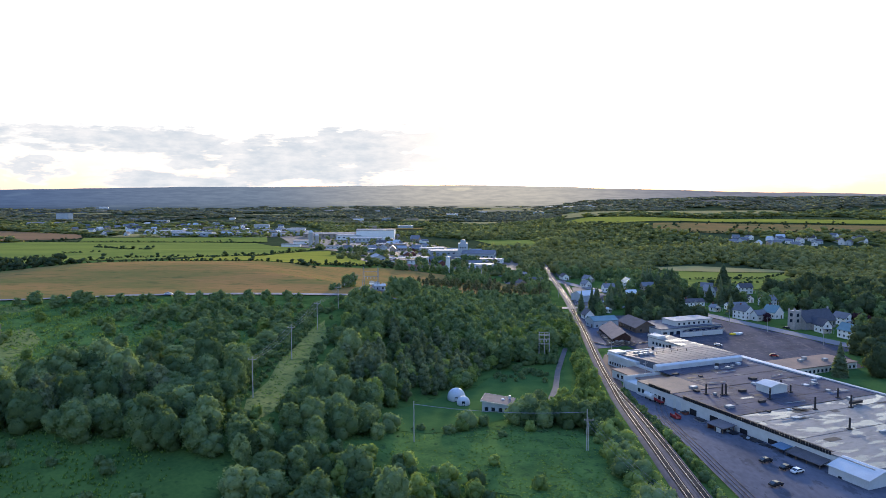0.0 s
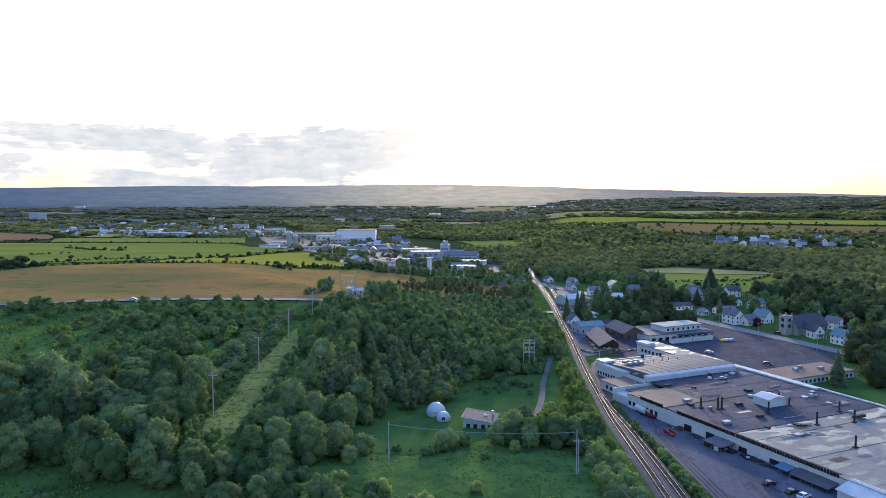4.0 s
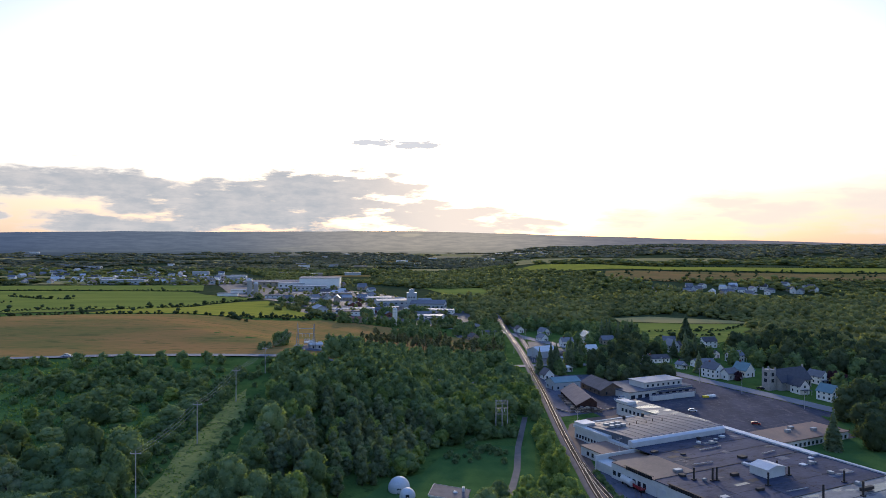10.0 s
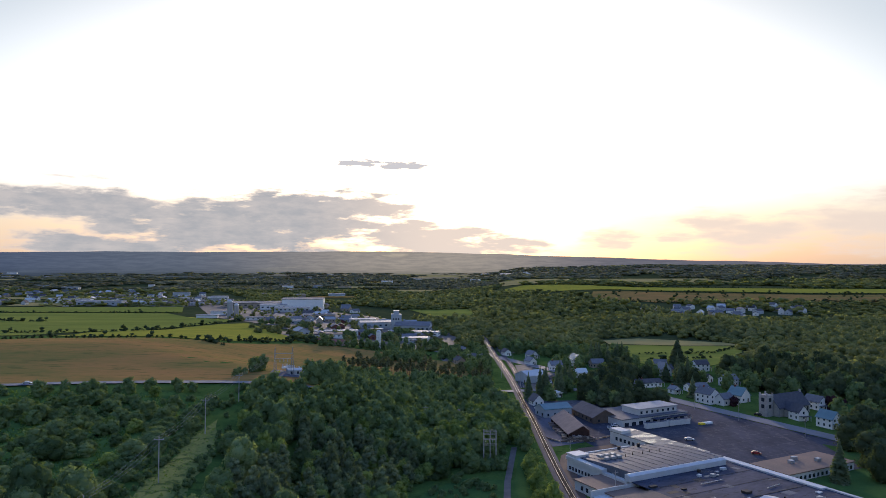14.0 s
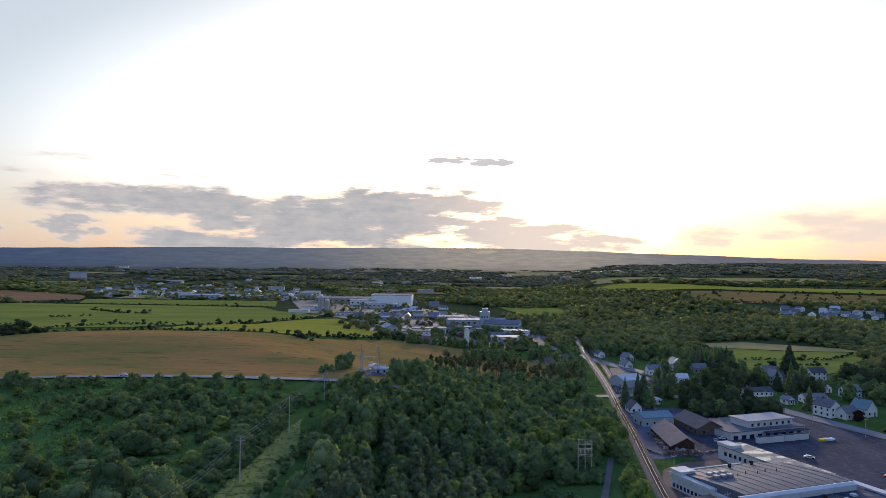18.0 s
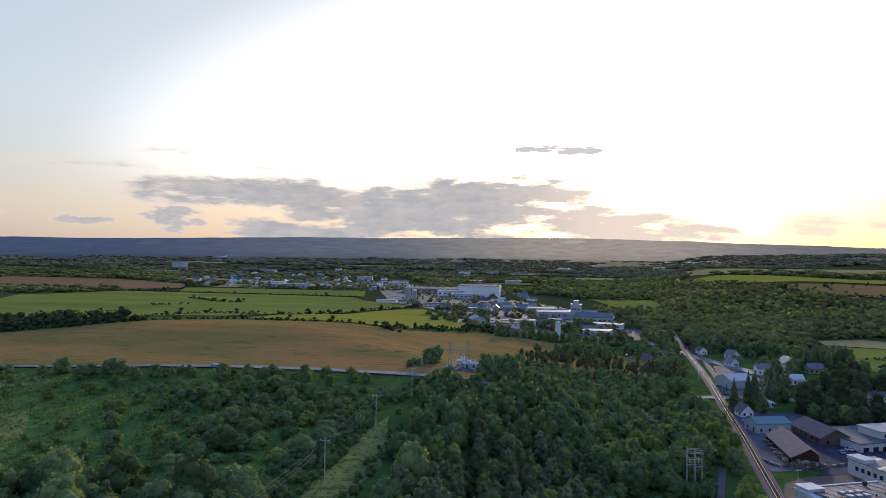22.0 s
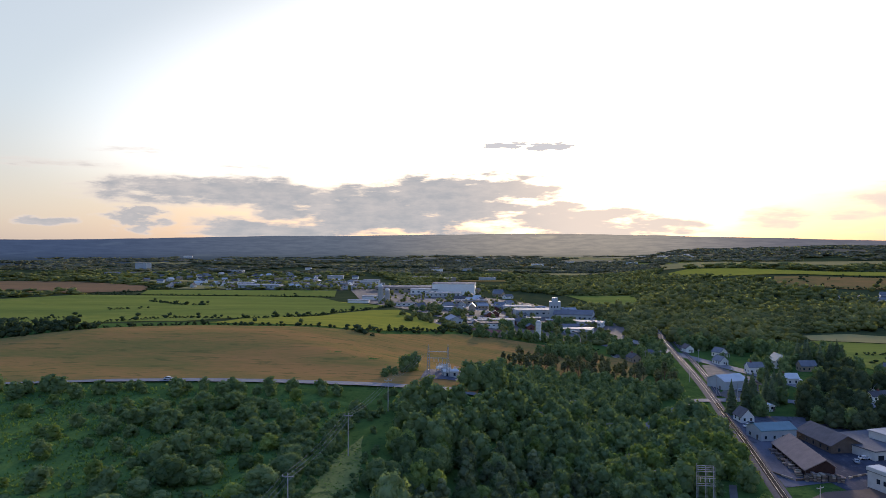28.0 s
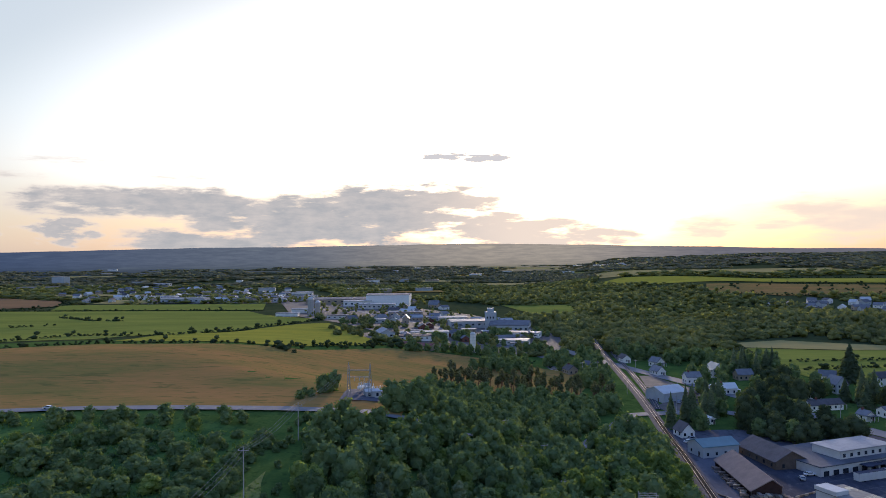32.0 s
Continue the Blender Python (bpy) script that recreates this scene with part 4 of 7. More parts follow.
# dock shelters and clutter along the yard front
dock = thing("dock_shelter", "dark open timber loading shelter against the factory", "shelter", FM @ pose(-4.5, 41, 0))
for x in (-2.6, 2.6):
    for y in (-3.6, 0, 3.6):
        part("post", box(x - 0.14, x + 0.14, y - 0.14, y + 0.14, 0, 3.1), M_WOOD, dock)
part("roof", prism([(-3.0, 3.1), (3.4, 3.6), (3.4, 3.85), (-3.0, 3.35)], -4.2, 4.2), M_DKROOF, dock)
part("wall", box(-2.4, 2.4, 3.4, 3.6, 0, 3.0), M_REDB, dock, "dull red board wall")
part("white_panel", box(-2.72, -2.6, -2.8, -0.8, 0.4, 3.0), M_WHITE, dock)
can = thing("canopy", "blue-topped loading canopy on the factory front", "canopy", FM @ pose(-2.2, 16.5, 0))
part("roof", prism([(-2.0, 2.9), (2.1, 3.5), (2.1, 3.7), (-2.0, 3.1)], -2.5, 2.5), surf("blue_tarp", (0.13, 0.21, 0.31), (0.09, 0.15, 0.22), scale=1, fine=6, rough=0.5), can)
for y in (-2.3, 2.3):
    part("post", tube(-1.8, y, 0, 2.95, 0.09), M_DARK, can)
shed2 = thing("lean_to", "long dark lean-to roof along the factory front", "lean-to", FM @ pose(-2.5, 6, 0))
part("roof", prism([(-2.2, 2.8), (2.4, 3.9), (2.4, 4.1), (-2.2, 3.0)], -6, 7), M_DKROOF, shed2)
for y in (-5.6, -1, 3, 6.6):
    part("post", box(-2.1, -1.9, y - 0.1, y + 0.1, 0, 2.9), M_WOOD, shed2)
whs = thing("white_shed", "white gabled metal shed joined to the factory corner", "shed", FM @ pose(1.5, -8.5, 0))
part("wall", prism([(-6.5, -1), (6.5, -1), (6.5, 4.2), (0, 6.0), (-6.5, 4.2)], -7.5, 5.5), M_WHITEM, whs)
part("roof", prism([(-6.9, 4.15), (0, 6.05), (6.9, 4.15), (6.9, 4.35), (0, 6.27), (-6.9, 4.35)], -7.9, 5.9), M_WHITEM, whs, "pale metal roof")
part("door", box(-6.58, -6.5, 1.0, 2.2, 0, 2.2), M_GLASS, whs)
off = thing("office_block", "low white office block with a dark sign band", "office", FM @ pose(9, -30, 0))
part("wall", box(0, 40, -6, 13, -1, 4.6), M_WHITE, off)
part("roof", box(-0.3, 40.3, -6.3, 13.3, 4.6, 5.0), M_ROOFW, off)
part("sign_band", box(-0.4, -0.3, -2, 12, 3.6, 4.9), M_BLACK, off)
for i in range(5):
    part("sign_bar", box(-0.46, -0.4, 2 + i * 1.6, 3.1 + i * 1.6, 3.9, 4.5), M_WHITE, off)
for i in range(5):
    part("window", box(-0.08, 0.0, -4.6 + i * 3.1, -2.6 + i * 3.1, 1.0, 2.6), M_GLASS, off)
rr = random.Random(9)
for i, (u, v) in enumerate(((-2.6, 27), (-3.2, 29.5), (-2.2, 32), (-3.4, 36), (-3.0, 23), (-2.4, 20.5), (-3.6, 51), (-3.2, 53.5), (-3.0, 12))):
    bn = thing("waste_container", "dark steel waste container by the factory wall", "container", FM @ pose(u, v, 0.15, 0, 0, rr.uniform(-8, 8)), "waste containers by the wall")
    part("body", prism([(-1.0, 0), (1.0, 0), (1.25, 1.5), (-1.25, 1.5)], -1.1, 1.1), rr.choice((M_DARK, M_BLACK, M_STEEL)), bn)
    part("lid", box(-1.3, 1.3, -1.15, 1.15, 1.5, 1.62), M_BLACK, bn)

# brick building east of the lot
bk = thing("low_brick_building", "low white-walled building with a flat tan roof", "building", FM @ pose(86, 88, 0))
part("wall", box(0, 42, 0, 17.3, -1, 3.7), M_WHITE, bk)
part("roof", box(-0.4, 42.4, -0.4, 17.7, 3.7, 4.1), M_ROOFT, bk, "flat tan gravel roof")
for i in range(15):
    w = part("window", box(1.4 + i * 2.7, 2.7 + i * 2.7, -0.07, 0.0, 1.0, 2.5), M_GLASS, bk)
    part("sill", box(1.3 + i * 2.7, 2.8 + i * 2.7, -0.14, 0.0, 0.86, 0.98), M_WHITE, bk)
for x, y in ((14, 9), (20, 12), (27, 6)):
    part("cooling_unit", box(x, x + 2.4, y, y + 1.8, 4.1, 5.4, bevel=0.08), M_STEEL, bk)

# store north of the lot
st = thing("store_building", "flat-roofed grey and white store with a raised white upper block", "store", FM @ pose(92, 186, 0))
part("wall", box(0, 47, 3, 30, -1, 4.6), M_WHITE, st)
part("roof", box(-0.4, 47.4, 2.6, 30.4, 4.6, 5.0), M_VAULT, st, "flat dark grey roof")
part("upper_wall", box(15, 43, 7, 20, 5.0, 8.0), M_WHITE, st)
part("upper_roof", box(14.5, 43.5, 6.5, 20.5, 8.0, 8.4), M_PALER, st, "pale flat upper roof")
for i in range(7):
    part("window", box(16.4 + i * 3.9, 17.8 + i * 3.9, 6.93, 7.0, 5.6, 7.0), M_GLASS, st)
for i in range(9):
    part("window", box(1.6 + i * 5, 4.4 + i * 5, 2.93, 3.0, 0.9, 3.0), M_GLASS, st)
part("porch_roof", box(20, 46, -1, 2.9, 3.7, 4.0), M_ROOFG, st)
for i in range(6):
    part("porch_post", box(21 + i * 4.9, 21.25 + i * 4.9, -0.9, -0.65, 0, 3.7), M_WHITE, st)
for k, (u0, L) in enumerate(((100, 14.5), (115.4, 14.5))):
    tr = thing("box_trailer", "long white box trailer parked at the lot's edge", "trailer", FM @ pose(u0, 180.5 - k * 0.3, 0.2, 0, 0, -2.5), "box trailers in a row")
    part("body", box(0, L, -1.3, 1.3, 1.1, 3.95, bevel=0.05), M_WHITE, tr)
    part("roof_skin", box(0.05, L - 0.05, -1.25, 1.25, 3.95, 4.0), M_ROOFG, tr)
    for x in (1.6, 2.9, L - 2.5):
        for y in (-1.15, 1.15):
            bm = beam((x, y - 0.15, 0.5), (x, y + 0.15, 0.5), 0.5, None, 14)
            part("wheel", bm, M_TYRE, tr)
    part("chassis", box(0.4, L - 0.4, -0.5, 0.5, 0.75, 1.1), M_DARK, tr)
for i, (x, y, a) in enumerate(((165.6, 432, 20), (168.4, 433.5, 15), (170.6, 434.2, 25))):
    bt = thing("tarped_load" if i else "yellow_load", "yellow covered load beside the trailers" if i == 0 else "pale covered load beside the trailers", "load", pose(x, y, 0.2, 0, 0, a), "covered loads")
    part("pallet", box(-1.6, 1.6, -1, 1, 0, 0.25), M_WOOD, bt)
    part("cover", box(-1.7, 1.7, -1.1, 1.1, 0.25, 1.9, bevel=0.25), M_YELP if i == 0 else M_SIDING, bt)

# ---------------- lumber sheds by the railway ----------------
barn = thing("lumber_shed", "open-sided lumber shed with a long weathered tan gable roof", "shed", pose(93.4, 422.2, 0.8, 0, 0, 0.8))
part("roof", prism([(-7.6, 2.8), (0, 6.9), (3.6, 4.4), (3.6, 4.7), (0, 7.25), (-7.6, 3.1)], -19.2, 18.4), M_BARNR, barn, "weathered tan metal roof")
part("side_wall", box(-6.1, -5.9, -18, 17.6, -1.2, 2.6), M_DKWALL, barn, "dark boarded side below the open eave")
for y in (-18.4, -12.2, -6, 0.2, 6.4, 12.6, 17.8):
    for x in (-7.0, 3.2):
        part("post", box(x - 0.16, x + 0.16, y - 0.16, y + 0.16, -1.2, 3.2 if x < 0 else 4.5), M_WOOD, barn)
for y in (-18.6, 17.6):
    part("gable", prism([(-7.0, -1.2), (3.2, -1.2), (3.2, 4.5), (0, 6.7), (-7.0, 3.0)], y, y + 0.2), M_DKWALL, barn, "dark red-brown boarded gable")
part("back_wall", box(2.9, 3.1, -18, 17.6, -1.2, 4.2), M_WOOD, barn)
rr = random.Random(12)
for i in range(26):
    x, y = rr.choice((-7.4, -8.2, -7.8)) + rr.uniform(-0.4, 0.4), -17 + i * 1.33
    pk = thing("lumber_stack", "stack of pale sawn boards under the shed", "lumber", pose(93.4 + x, 422.2 + y, 0.85, 0, 0, rr.uniform(-6, 6)), "lumber stacks")
    h = 0.35
    for k in range(rr.randrange(2, 6)):
        part("board_layer", box(-1.1, 1.1, -0.55, 0.55, k * h, k * h + h - 0.06), rr.choice((M_TAN, M_WOOD, M_BARNR)), pk)


for i in range(10):
    x, y = 86.0 + i * 1.35, 401.2 + rr.uniform(-0.5, 0.7)
    pk = thing("lumber_stack", "stack of sawn timber before the shed's gable", "lumber", pose(x, y, 0.85, 0, 0, 90 + rr.uniform(-8, 8)), "lumber stacks")
    for k in range(rr.randrange(4, 8)):
        part("board_layer", box(-1.5, 1.5, -0.6, 0.6, k * 0.4, k * 0.4 + 0.34), rr.choice((M_TAN, M_WOOD, M_BARNR, M_WOOD)), pk)


def gabled(name, label, cat, m, w, L, hw, hr, wall, roof, over=0.6, group="", wins=0, door=True, storeys=1, chimney=False, porch=False, base=-1.5):
    """A building with a gable roof whose ridge runs along its length L (local y)."""
    th = thing(name, label, cat, m, group)
    part("wall", prism([(-w / 2, base), (w / 2, base), (w / 2, hw), (0, hw + hr), (-w / 2, hw)], -L / 2, L / 2), wall, th)
    k = hr / (w / 2)
    e = w / 2 + over
    rf = part("roof", prism([(-e, hw - over * k + 0.05), (0, hw + hr + 0.05), (e, hw - over * k + 0.05), (e, hw - over * k + 0.3), (0, hw + hr + 0.32), (-e, hw - over * k + 0.3)], -L / 2 - over, L / 2 + over), roof, th)
    if chimney:
        part("chimney", box(-0.5, 0.5, L * 0.2, L * 0.2 + 0.8, hw + hr * 0.5, hw + hr + 1.1), M_REDB, rf)
    for s in range(storeys):
        z = 0.95 + s * 2.7
        if wins and z + 1.3 < hw + 0.4:
            n = max(1, int(L / wins))
            for i in range(n):
                y = -L / 2 + (i + 0.5) * L / n
                for sx in (-1, 1):
                    wn = part("window", box(sx * w / 2 - 0.06, sx * w / 2 + 0.06, y - 0.5, y + 0.5, z, z + 1.35), M_GLASS, th)
            n = max(1, int(w / wins))
            for i in range(n):
                x = -w / 2 + (i + 0.5) * w / n
                for sy in (-1, 1):
                    part("window", box(x - 0.5, x + 0.5, sy * L / 2 - 0.06, sy * L / 2 + 0.06, z, z + 1.35), M_GLASS, th)
    if door:
        part("door", box(w * 0.18, w * 0.18 + 1.0, -L / 2 - 0.08, -L / 2 + 0.05, -0.1, 2.1), M_WOOD, th)
    if porch:
        part("porch_roof", prism([(-w / 2, 2.5), (w / 2, 2.5), (w / 2, 2.7), (-w / 2, 2.7)], -L / 2 - 2.2, -L / 2 - 0.1), roof, th)
        for x in (-w / 2 + 0.2, 0, w / 2 - 0.2):
            part("porch_post", box(x - 0.1, x + 0.1, -L / 2 - 2.1, -L / 2 - 1.9, -0.2, 2.5), M_WHITE, th)
    return th


gabled("timber_barn", "big dark brown timber barn with a shingled gable roof", "barn", pose(112, 450, 0.9, 0, 0, 12), 13.5, 25, 3.6, 3.6, M_WOOD, M_DKROOF, 0.8, wins=5)
gabled("paint_shed", "pale blue metal shed with a teal roof in the yard", "shed", pose(91.5, 459.5, 1, 0, 0, -72), 11, 17, 4.6, 2.0, M_BLUEW, M_TEAL, 0.5, wins=4)
gabled("steel_shed", "white-roofed pale steel shed beside the railway", "shed", pose(99.5, 567, 2.2, 0, 0, -62), 15, 17, 5.0, 2.8, M_BLUEW, M_WHITEM, 0.4, wins=0)
gabled("small_cottage", "small dark cottage with a steep gable beside the tracks", "cottage", pose(87.5, 488, 1.2, 0, 0, 12), 6.5, 8, 3.0, 3.4, M_SIDING, M_DKROOF, 0.5, wins=3)

rr = random.Random(18)
for (x0, y0), (x1, y1), n in (((75.5, 409), (81.5, 400.5), 4), ((82, 400), (101, 404.5), 8), ((102, 405), (114, 412.5), 6)):
    for i in range(n):
        t = (i + 0.5) / n
        L = math.hypot(x1 - x0, y1 - y0) / n * 0.46
        lg = whole("timber_baulk", box(-L, L, -0.3, 0.3, 0, 0.65, bevel=0.08), rr.choice((M_WOOD, M_TAN)), "squared timber baulk along the lumber yard's edge", "timber", group="timber baulks",
                   m=pose(x0 + (x1 - x0) * t, y0 + (y1 - y0) * t, 0.9, 0, 0, math.degrees(math.atan2(y1 - y0, x1 - x0))))


# ---------------- church ----------------
ch = thing("church", "grey stone church with a square tower and a steep slate roof", "church", FM @ pose(184, 168, 1.6) @ Matrix.Diagonal((0.76, 0.76, 0.8, 1)))
part("nave", prism([(0, -2), (15.5, -2), (15.5, 5.6), (7.75, 13.4), (0, 5.6)], 5, 40, axis="x"), M_STONE, ch)
part("roof", prism([(-0.8, 4.9), (7.75, 13.5), (16.3, 4.9), (16.3, 5.3), (7.75, 13.95), (-0.8, 5.3)], 4.6, 40.4, axis="x"), M_SLATE, ch, "steep dark slate roof")
tw = part("tower", box(-2.6, 4.6, 4.4, 11.4, -2, 14.2), M_STONE, ch, "square grey stone bell tower")
for x, y in ((-2.6, 4.4), (3.6, 4.4), (-2.6, 10.4), (3.6, 10.4)):
    part("pinnacle", box(x, x + 1, y, y + 1, 14.2, 15.6), M_STONE, tw)
for z in (5, 9.6):
    part("louvre", box(-2.68, -2.6, 6.6, 9.2, z, z + 2.6), M_GLASS, tw)
    part("louvre", box(-0.4, 2.2, 4.32, 4.4, z, z + 2.6), M_GLASS, tw)
part("transept", prism([(11, -2), (20, -2), (20, 4.6), (15.5, 9.0), (11, 4.6)], -4, 0.2), M_STONE, ch)
part("transept_roof", prism([(10.5, 4.2), (15.5, 9.1), (20.5, 4.2), (20.5, 4.6), (15.5, 9.5), (10.5, 4.6)], -4.4, 7), M_SLATE, ch)
part("transept_window", box(14.2, 16.8, -4.08, -4.0, 1.2, 4.8), M_GLASS, ch)
for x in (23, 28, 33, 37):
    part("window", box(x, x + 1.5, -0.08, 0.0, 1.2, 4.2), M_GLASS, ch)
part("chimney", box(38.5, 39.6, 7, 8.2, 9, 15.2), M_STONE, ch)

# ---------------- village houses ----------------
rr = random.Random(21)
HOUSES = [  # x, y, turn, width, length, wall height, roof height, wall, roof, storeys
    (195, 490, 24, 9, 13, 5.8, 3.4, M_SIDING, M_GRROOF, 2), (203, 484, 114, 7, 10, 4.0, 2.8, M_SIDING, M_GRROOF, 1),
    (217, 494, 24, 9, 12, 4.2, 4.4, M_SIDING, M_TEAL, 2), (204, 586, 14, 9, 11, 5.4, 4.4, M_BLUEW, M_GRROOF, 2),
    (242, 607, 100, 9, 13, 5.4, 3.0, M_SIDING, M_DKROOF, 2), (176, 543, 104, 8, 22, 3.0, 2.2, M_SIDING, M_DKROOF, 1),
    (225, 442, 10, 7, 9, 4.6, 3.6, M_SIDING, M_SLATE, 2), (231, 424, 20, 8, 11, 5.0, 3.6, M_SIDING, M_TEAL, 2),
    (204, 527, 100, 9, 16, 3.2, 2.0, M_SIDING, M_GRROOF, 1), (151, 640, 8, 11, 14, 5.0, 4.0, M_SIDING, M_TEAL, 2),
    (114, 646, 20, 7, 11, 3.0, 3.0, M_SIDING, M_GRROOF, 1), (128, 615, 100, 8, 11, 4.2, 2.8, M_SIDING, M_GRROOF, 1),
    (138, 582, 100, 7, 13, 3.6, 2.6, M_SIDING, M_SIDING, 1), (112, 568, 28, 8, 10, 2.6, 1.6, M_TAN, M_BARNR, 1),
    (106, 513, 20, 4, 8, 2.6, 0.8, M_SIDING, M_SIDING, 1), (210, 601, 100, 8, 15, 3.0, 2.6, M_TAN, M_DKROOF, 1),
    (225, 562, 20, 8, 12, 3.0, 2.6, M_SIDING, M_DKROOF, 1), (182, 572, 24, 8, 12, 3.4, 2.8, M_SIDING, M_GRROOF, 1),
    (235, 545, 110, 9, 12, 4.6, 3.0, M_SIDING, M_GRROOF, 2), (165, 628, 100, 8, 12, 3.6, 3.0, M_TAN, M_GRROOF, 1),
    (122, 682, 30, 8, 10, 3.4, 3.0, M_SIDING, M_GRROOF, 1), (102, 700, 10, 7, 12, 3.2, 2.6, M_SIDING, M_DKROOF, 1),
    (114, 735, 12, 8, 12, 4.0, 3.0, M_SIDING, M_GRROOF, 1), (70, 668, 70, 9, 15, 4.0, 2.0, M_BLUEW, M_GRROOF, 1),
    (55, 650, 20, 8, 11, 3.4, 2.6, M_TAN, M_DKROOF, 1), (252, 470, 20, 8, 12, 4.6, 3.2, M_SIDING, M_GRROOF, 2),
    (262, 420, 20, 8, 11, 4.2, 3.0, M_SIDING, M_DKROOF, 1), (150, 500, 20, 9, 13, 3.0, 1.8, M_BLUEW, M_GRROOF, 1),
    (186, 520, 20, 6, 7, 2.8, 2.0, M_SIDING, M_GRROOF, 1), (214, 618, 60, 8, 11, 4.4, 3.0, M_SIDING, M_GRROOF, 2)]
LABELS = {"white_paint": "white", "pale_siding": "white-sided", "pale_blue_siding": "pale blue-sided", "tan_siding": "tan-sided"}
ROOFS = {"grey_shingle": "grey shingle", "teal_metal_roof": "teal metal", "dark_brown_shingle": "dark brown shingle", "slate_roof": "slate", "pale_siding": "pale metal", "weathered_tan_roof": "weathered tan"}
for x, y, a, w, L, hw, hr, wm, rm, st_ in HOUSES:
    gabled("house", f"{LABELS.get(wm.name, 'grey')} {'two-storey ' if st_ == 2 else 'one-storey '}house with a {ROOFS.get(rm.name, 'grey')} gable roof", "house",
           pose(x, y, ground_z(x, y) + 0.1, 0, 0, a), w * 0.9, L * 0.88, hw, hr, wm, rm, 0.45, "village houses", wins=3.2, storeys=st_, chimney=rr.random() < 0.5, porch=rr.random() < 0.4)

# garage of the house by the domes
gh = thing("flat_roofed_house", "small grey house with a sloping dark flat roof and white fascia", "house", pose(14.5, 273.5, 2.0, 0, 0, -12))
part("wall", prism([(-5.6, -1.5), (5.6, -1.5), (5.6, 3.4), (-5.6, 4.6)], -4.8, 4.8), M_BLUEW, gh, "pale grey boarded wall")
part("roof", prism([(-6.1, 4.66), (6.1, 3.36), (6.1, 3.62), (-6.1, 4.92)], -5.3, 5.3), M_DKROOF, gh, "dark grey-brown sloping roof")
for y in (-5.36, 5.3):
    part("fascia", prism([(-6.1, 4.5), (6.1, 3.2), (6.1, 3.66), (-6.1, 4.96)], y, y + 0.06), M_WHITE, gh, "white roof edge")
part("fascia", box(-6.16, -6.1, -5.3, 5.3, 4.4, 4.97), M_WHITE, gh, "white roof edge")
part("rooflight", tube(1.6, 0.8, 4.0, 4.5, 0.9, 0.45, 12), M_WHITE, gh, "white domed rooflight")
part("chimney", box(3.6, 4.4, 2.6, 3.4, 3.4, 5.2), M_WHITEM, gh)
for x in (-3.8, -1.2, 1.6, 4.0):
    wn = part("window", box(x - 0.7, x + 0.7, -4.87, -4.8, 0.7, 2.3), M_GLASS, gh)
    part("sill", box(x - 0.8, x + 0.8, -4.95, -4.87, 0.58, 0.7), M_WHITE, wn)
part("door", box(-5.68, -5.6, -1.0, 0.1, -0.1, 2.1), M_WOOD, gh)
for x, y, z, r, lb in ((-2.0, 288.5, 1.6, 3.75, "large pale grey geodesic dome on the lawn"), (0.9, 280.6, 1.9, 2.65, "small pale grey geodesic dome beside the large one")):
    dm = thing("dome", lb, "dome", pose(x, y, z), "domes on the lawn")
    bm = bmesh.new()
    bmesh.ops.create_icosphere(bm, subdivisions=3, radius=r)
    for v in bm.verts:
        v.co.z = v.co.z * 1.05 + r * 0.28
    bmesh.ops.bisect_plane(bm, geom=bm.verts[:] + bm.edges[:] + bm.faces[:], plane_co=(0, 0, -0.1), plane_no=(0, 0, -1), clear_outer=True)
    part("shell", bm, M_WHITEM, dm)
    part("base_ring", tube(0, 0, -0.4, 0.45, r * 0.93, r * 0.93, 24), M_GRROOF, dm)
    part("door", box(-0.6, 0.6, -r * 0.97, -r * 0.8, 0, 2.0), M_GLASS, dm)

# ---------------- cars ----------------
def car(x, y, a, paint, label, s=1.0, z=None):
    th = thing("car", label, "car", pose(x, y, (ground_z(x, y) + 0.25) if z is None else z, 0, 0, a), "parked cars")
    side = [(-2.25, 0.35), (2.2, 0.35), (2.25, 0.75), (1.4, 0.92), (0.75, 1.42), (-1.0, 1.46), (-1.9, 0.98), (-2.25, 0.9)]
    bm = prism([(px_ * s, pz * s) for px_, pz in side], -0.88 * s, 0.88 * s)
    bmesh.ops.bevel(bm, geom=bm.edges[:], offset=0.09, segments=2, affect="EDGES")
    part("body", bm, paint, th)
    part("windscreen", prism([(0.78 * s, 1.36 * s), (1.34 * s, 0.95 * s), (1.38 * s, 0.97 * s), (0.82 * s, 1.42 * s)], -0.74 * s, 0.74 * s), M_GLASS, th)
    part("rear_window", prism([(-1.06 * s, 1.42 * s), (-1.86 * s, 1.0 * s), (-1.9 * s, 1.02 * s), (-1.1 * s, 1.46 * s)], -0.72 * s, 0.72 * s), M_GLASS, th)
    for sy in (-1, 1):
        part("side_window", prism([(0.66 * s, 1.36 * s), (1.15 * s, 0.98 * s), (-1.6 * s, 1.0 * s), (-0.95 * s, 1.38 * s)], sy * 0.885 * s - 0.01, sy * 0.885 * s + 0.01), M_GLASS, th)
    for wx in (-1.35, 1.35):
        for sy in (-1, 1):
            part("wheel", beam((wx * s, sy * 0.72 * s, 0.33), (wx * s, sy * 0.92 * s, 0.33), 0.33, None, 12), M_TYRE, th)
    return th


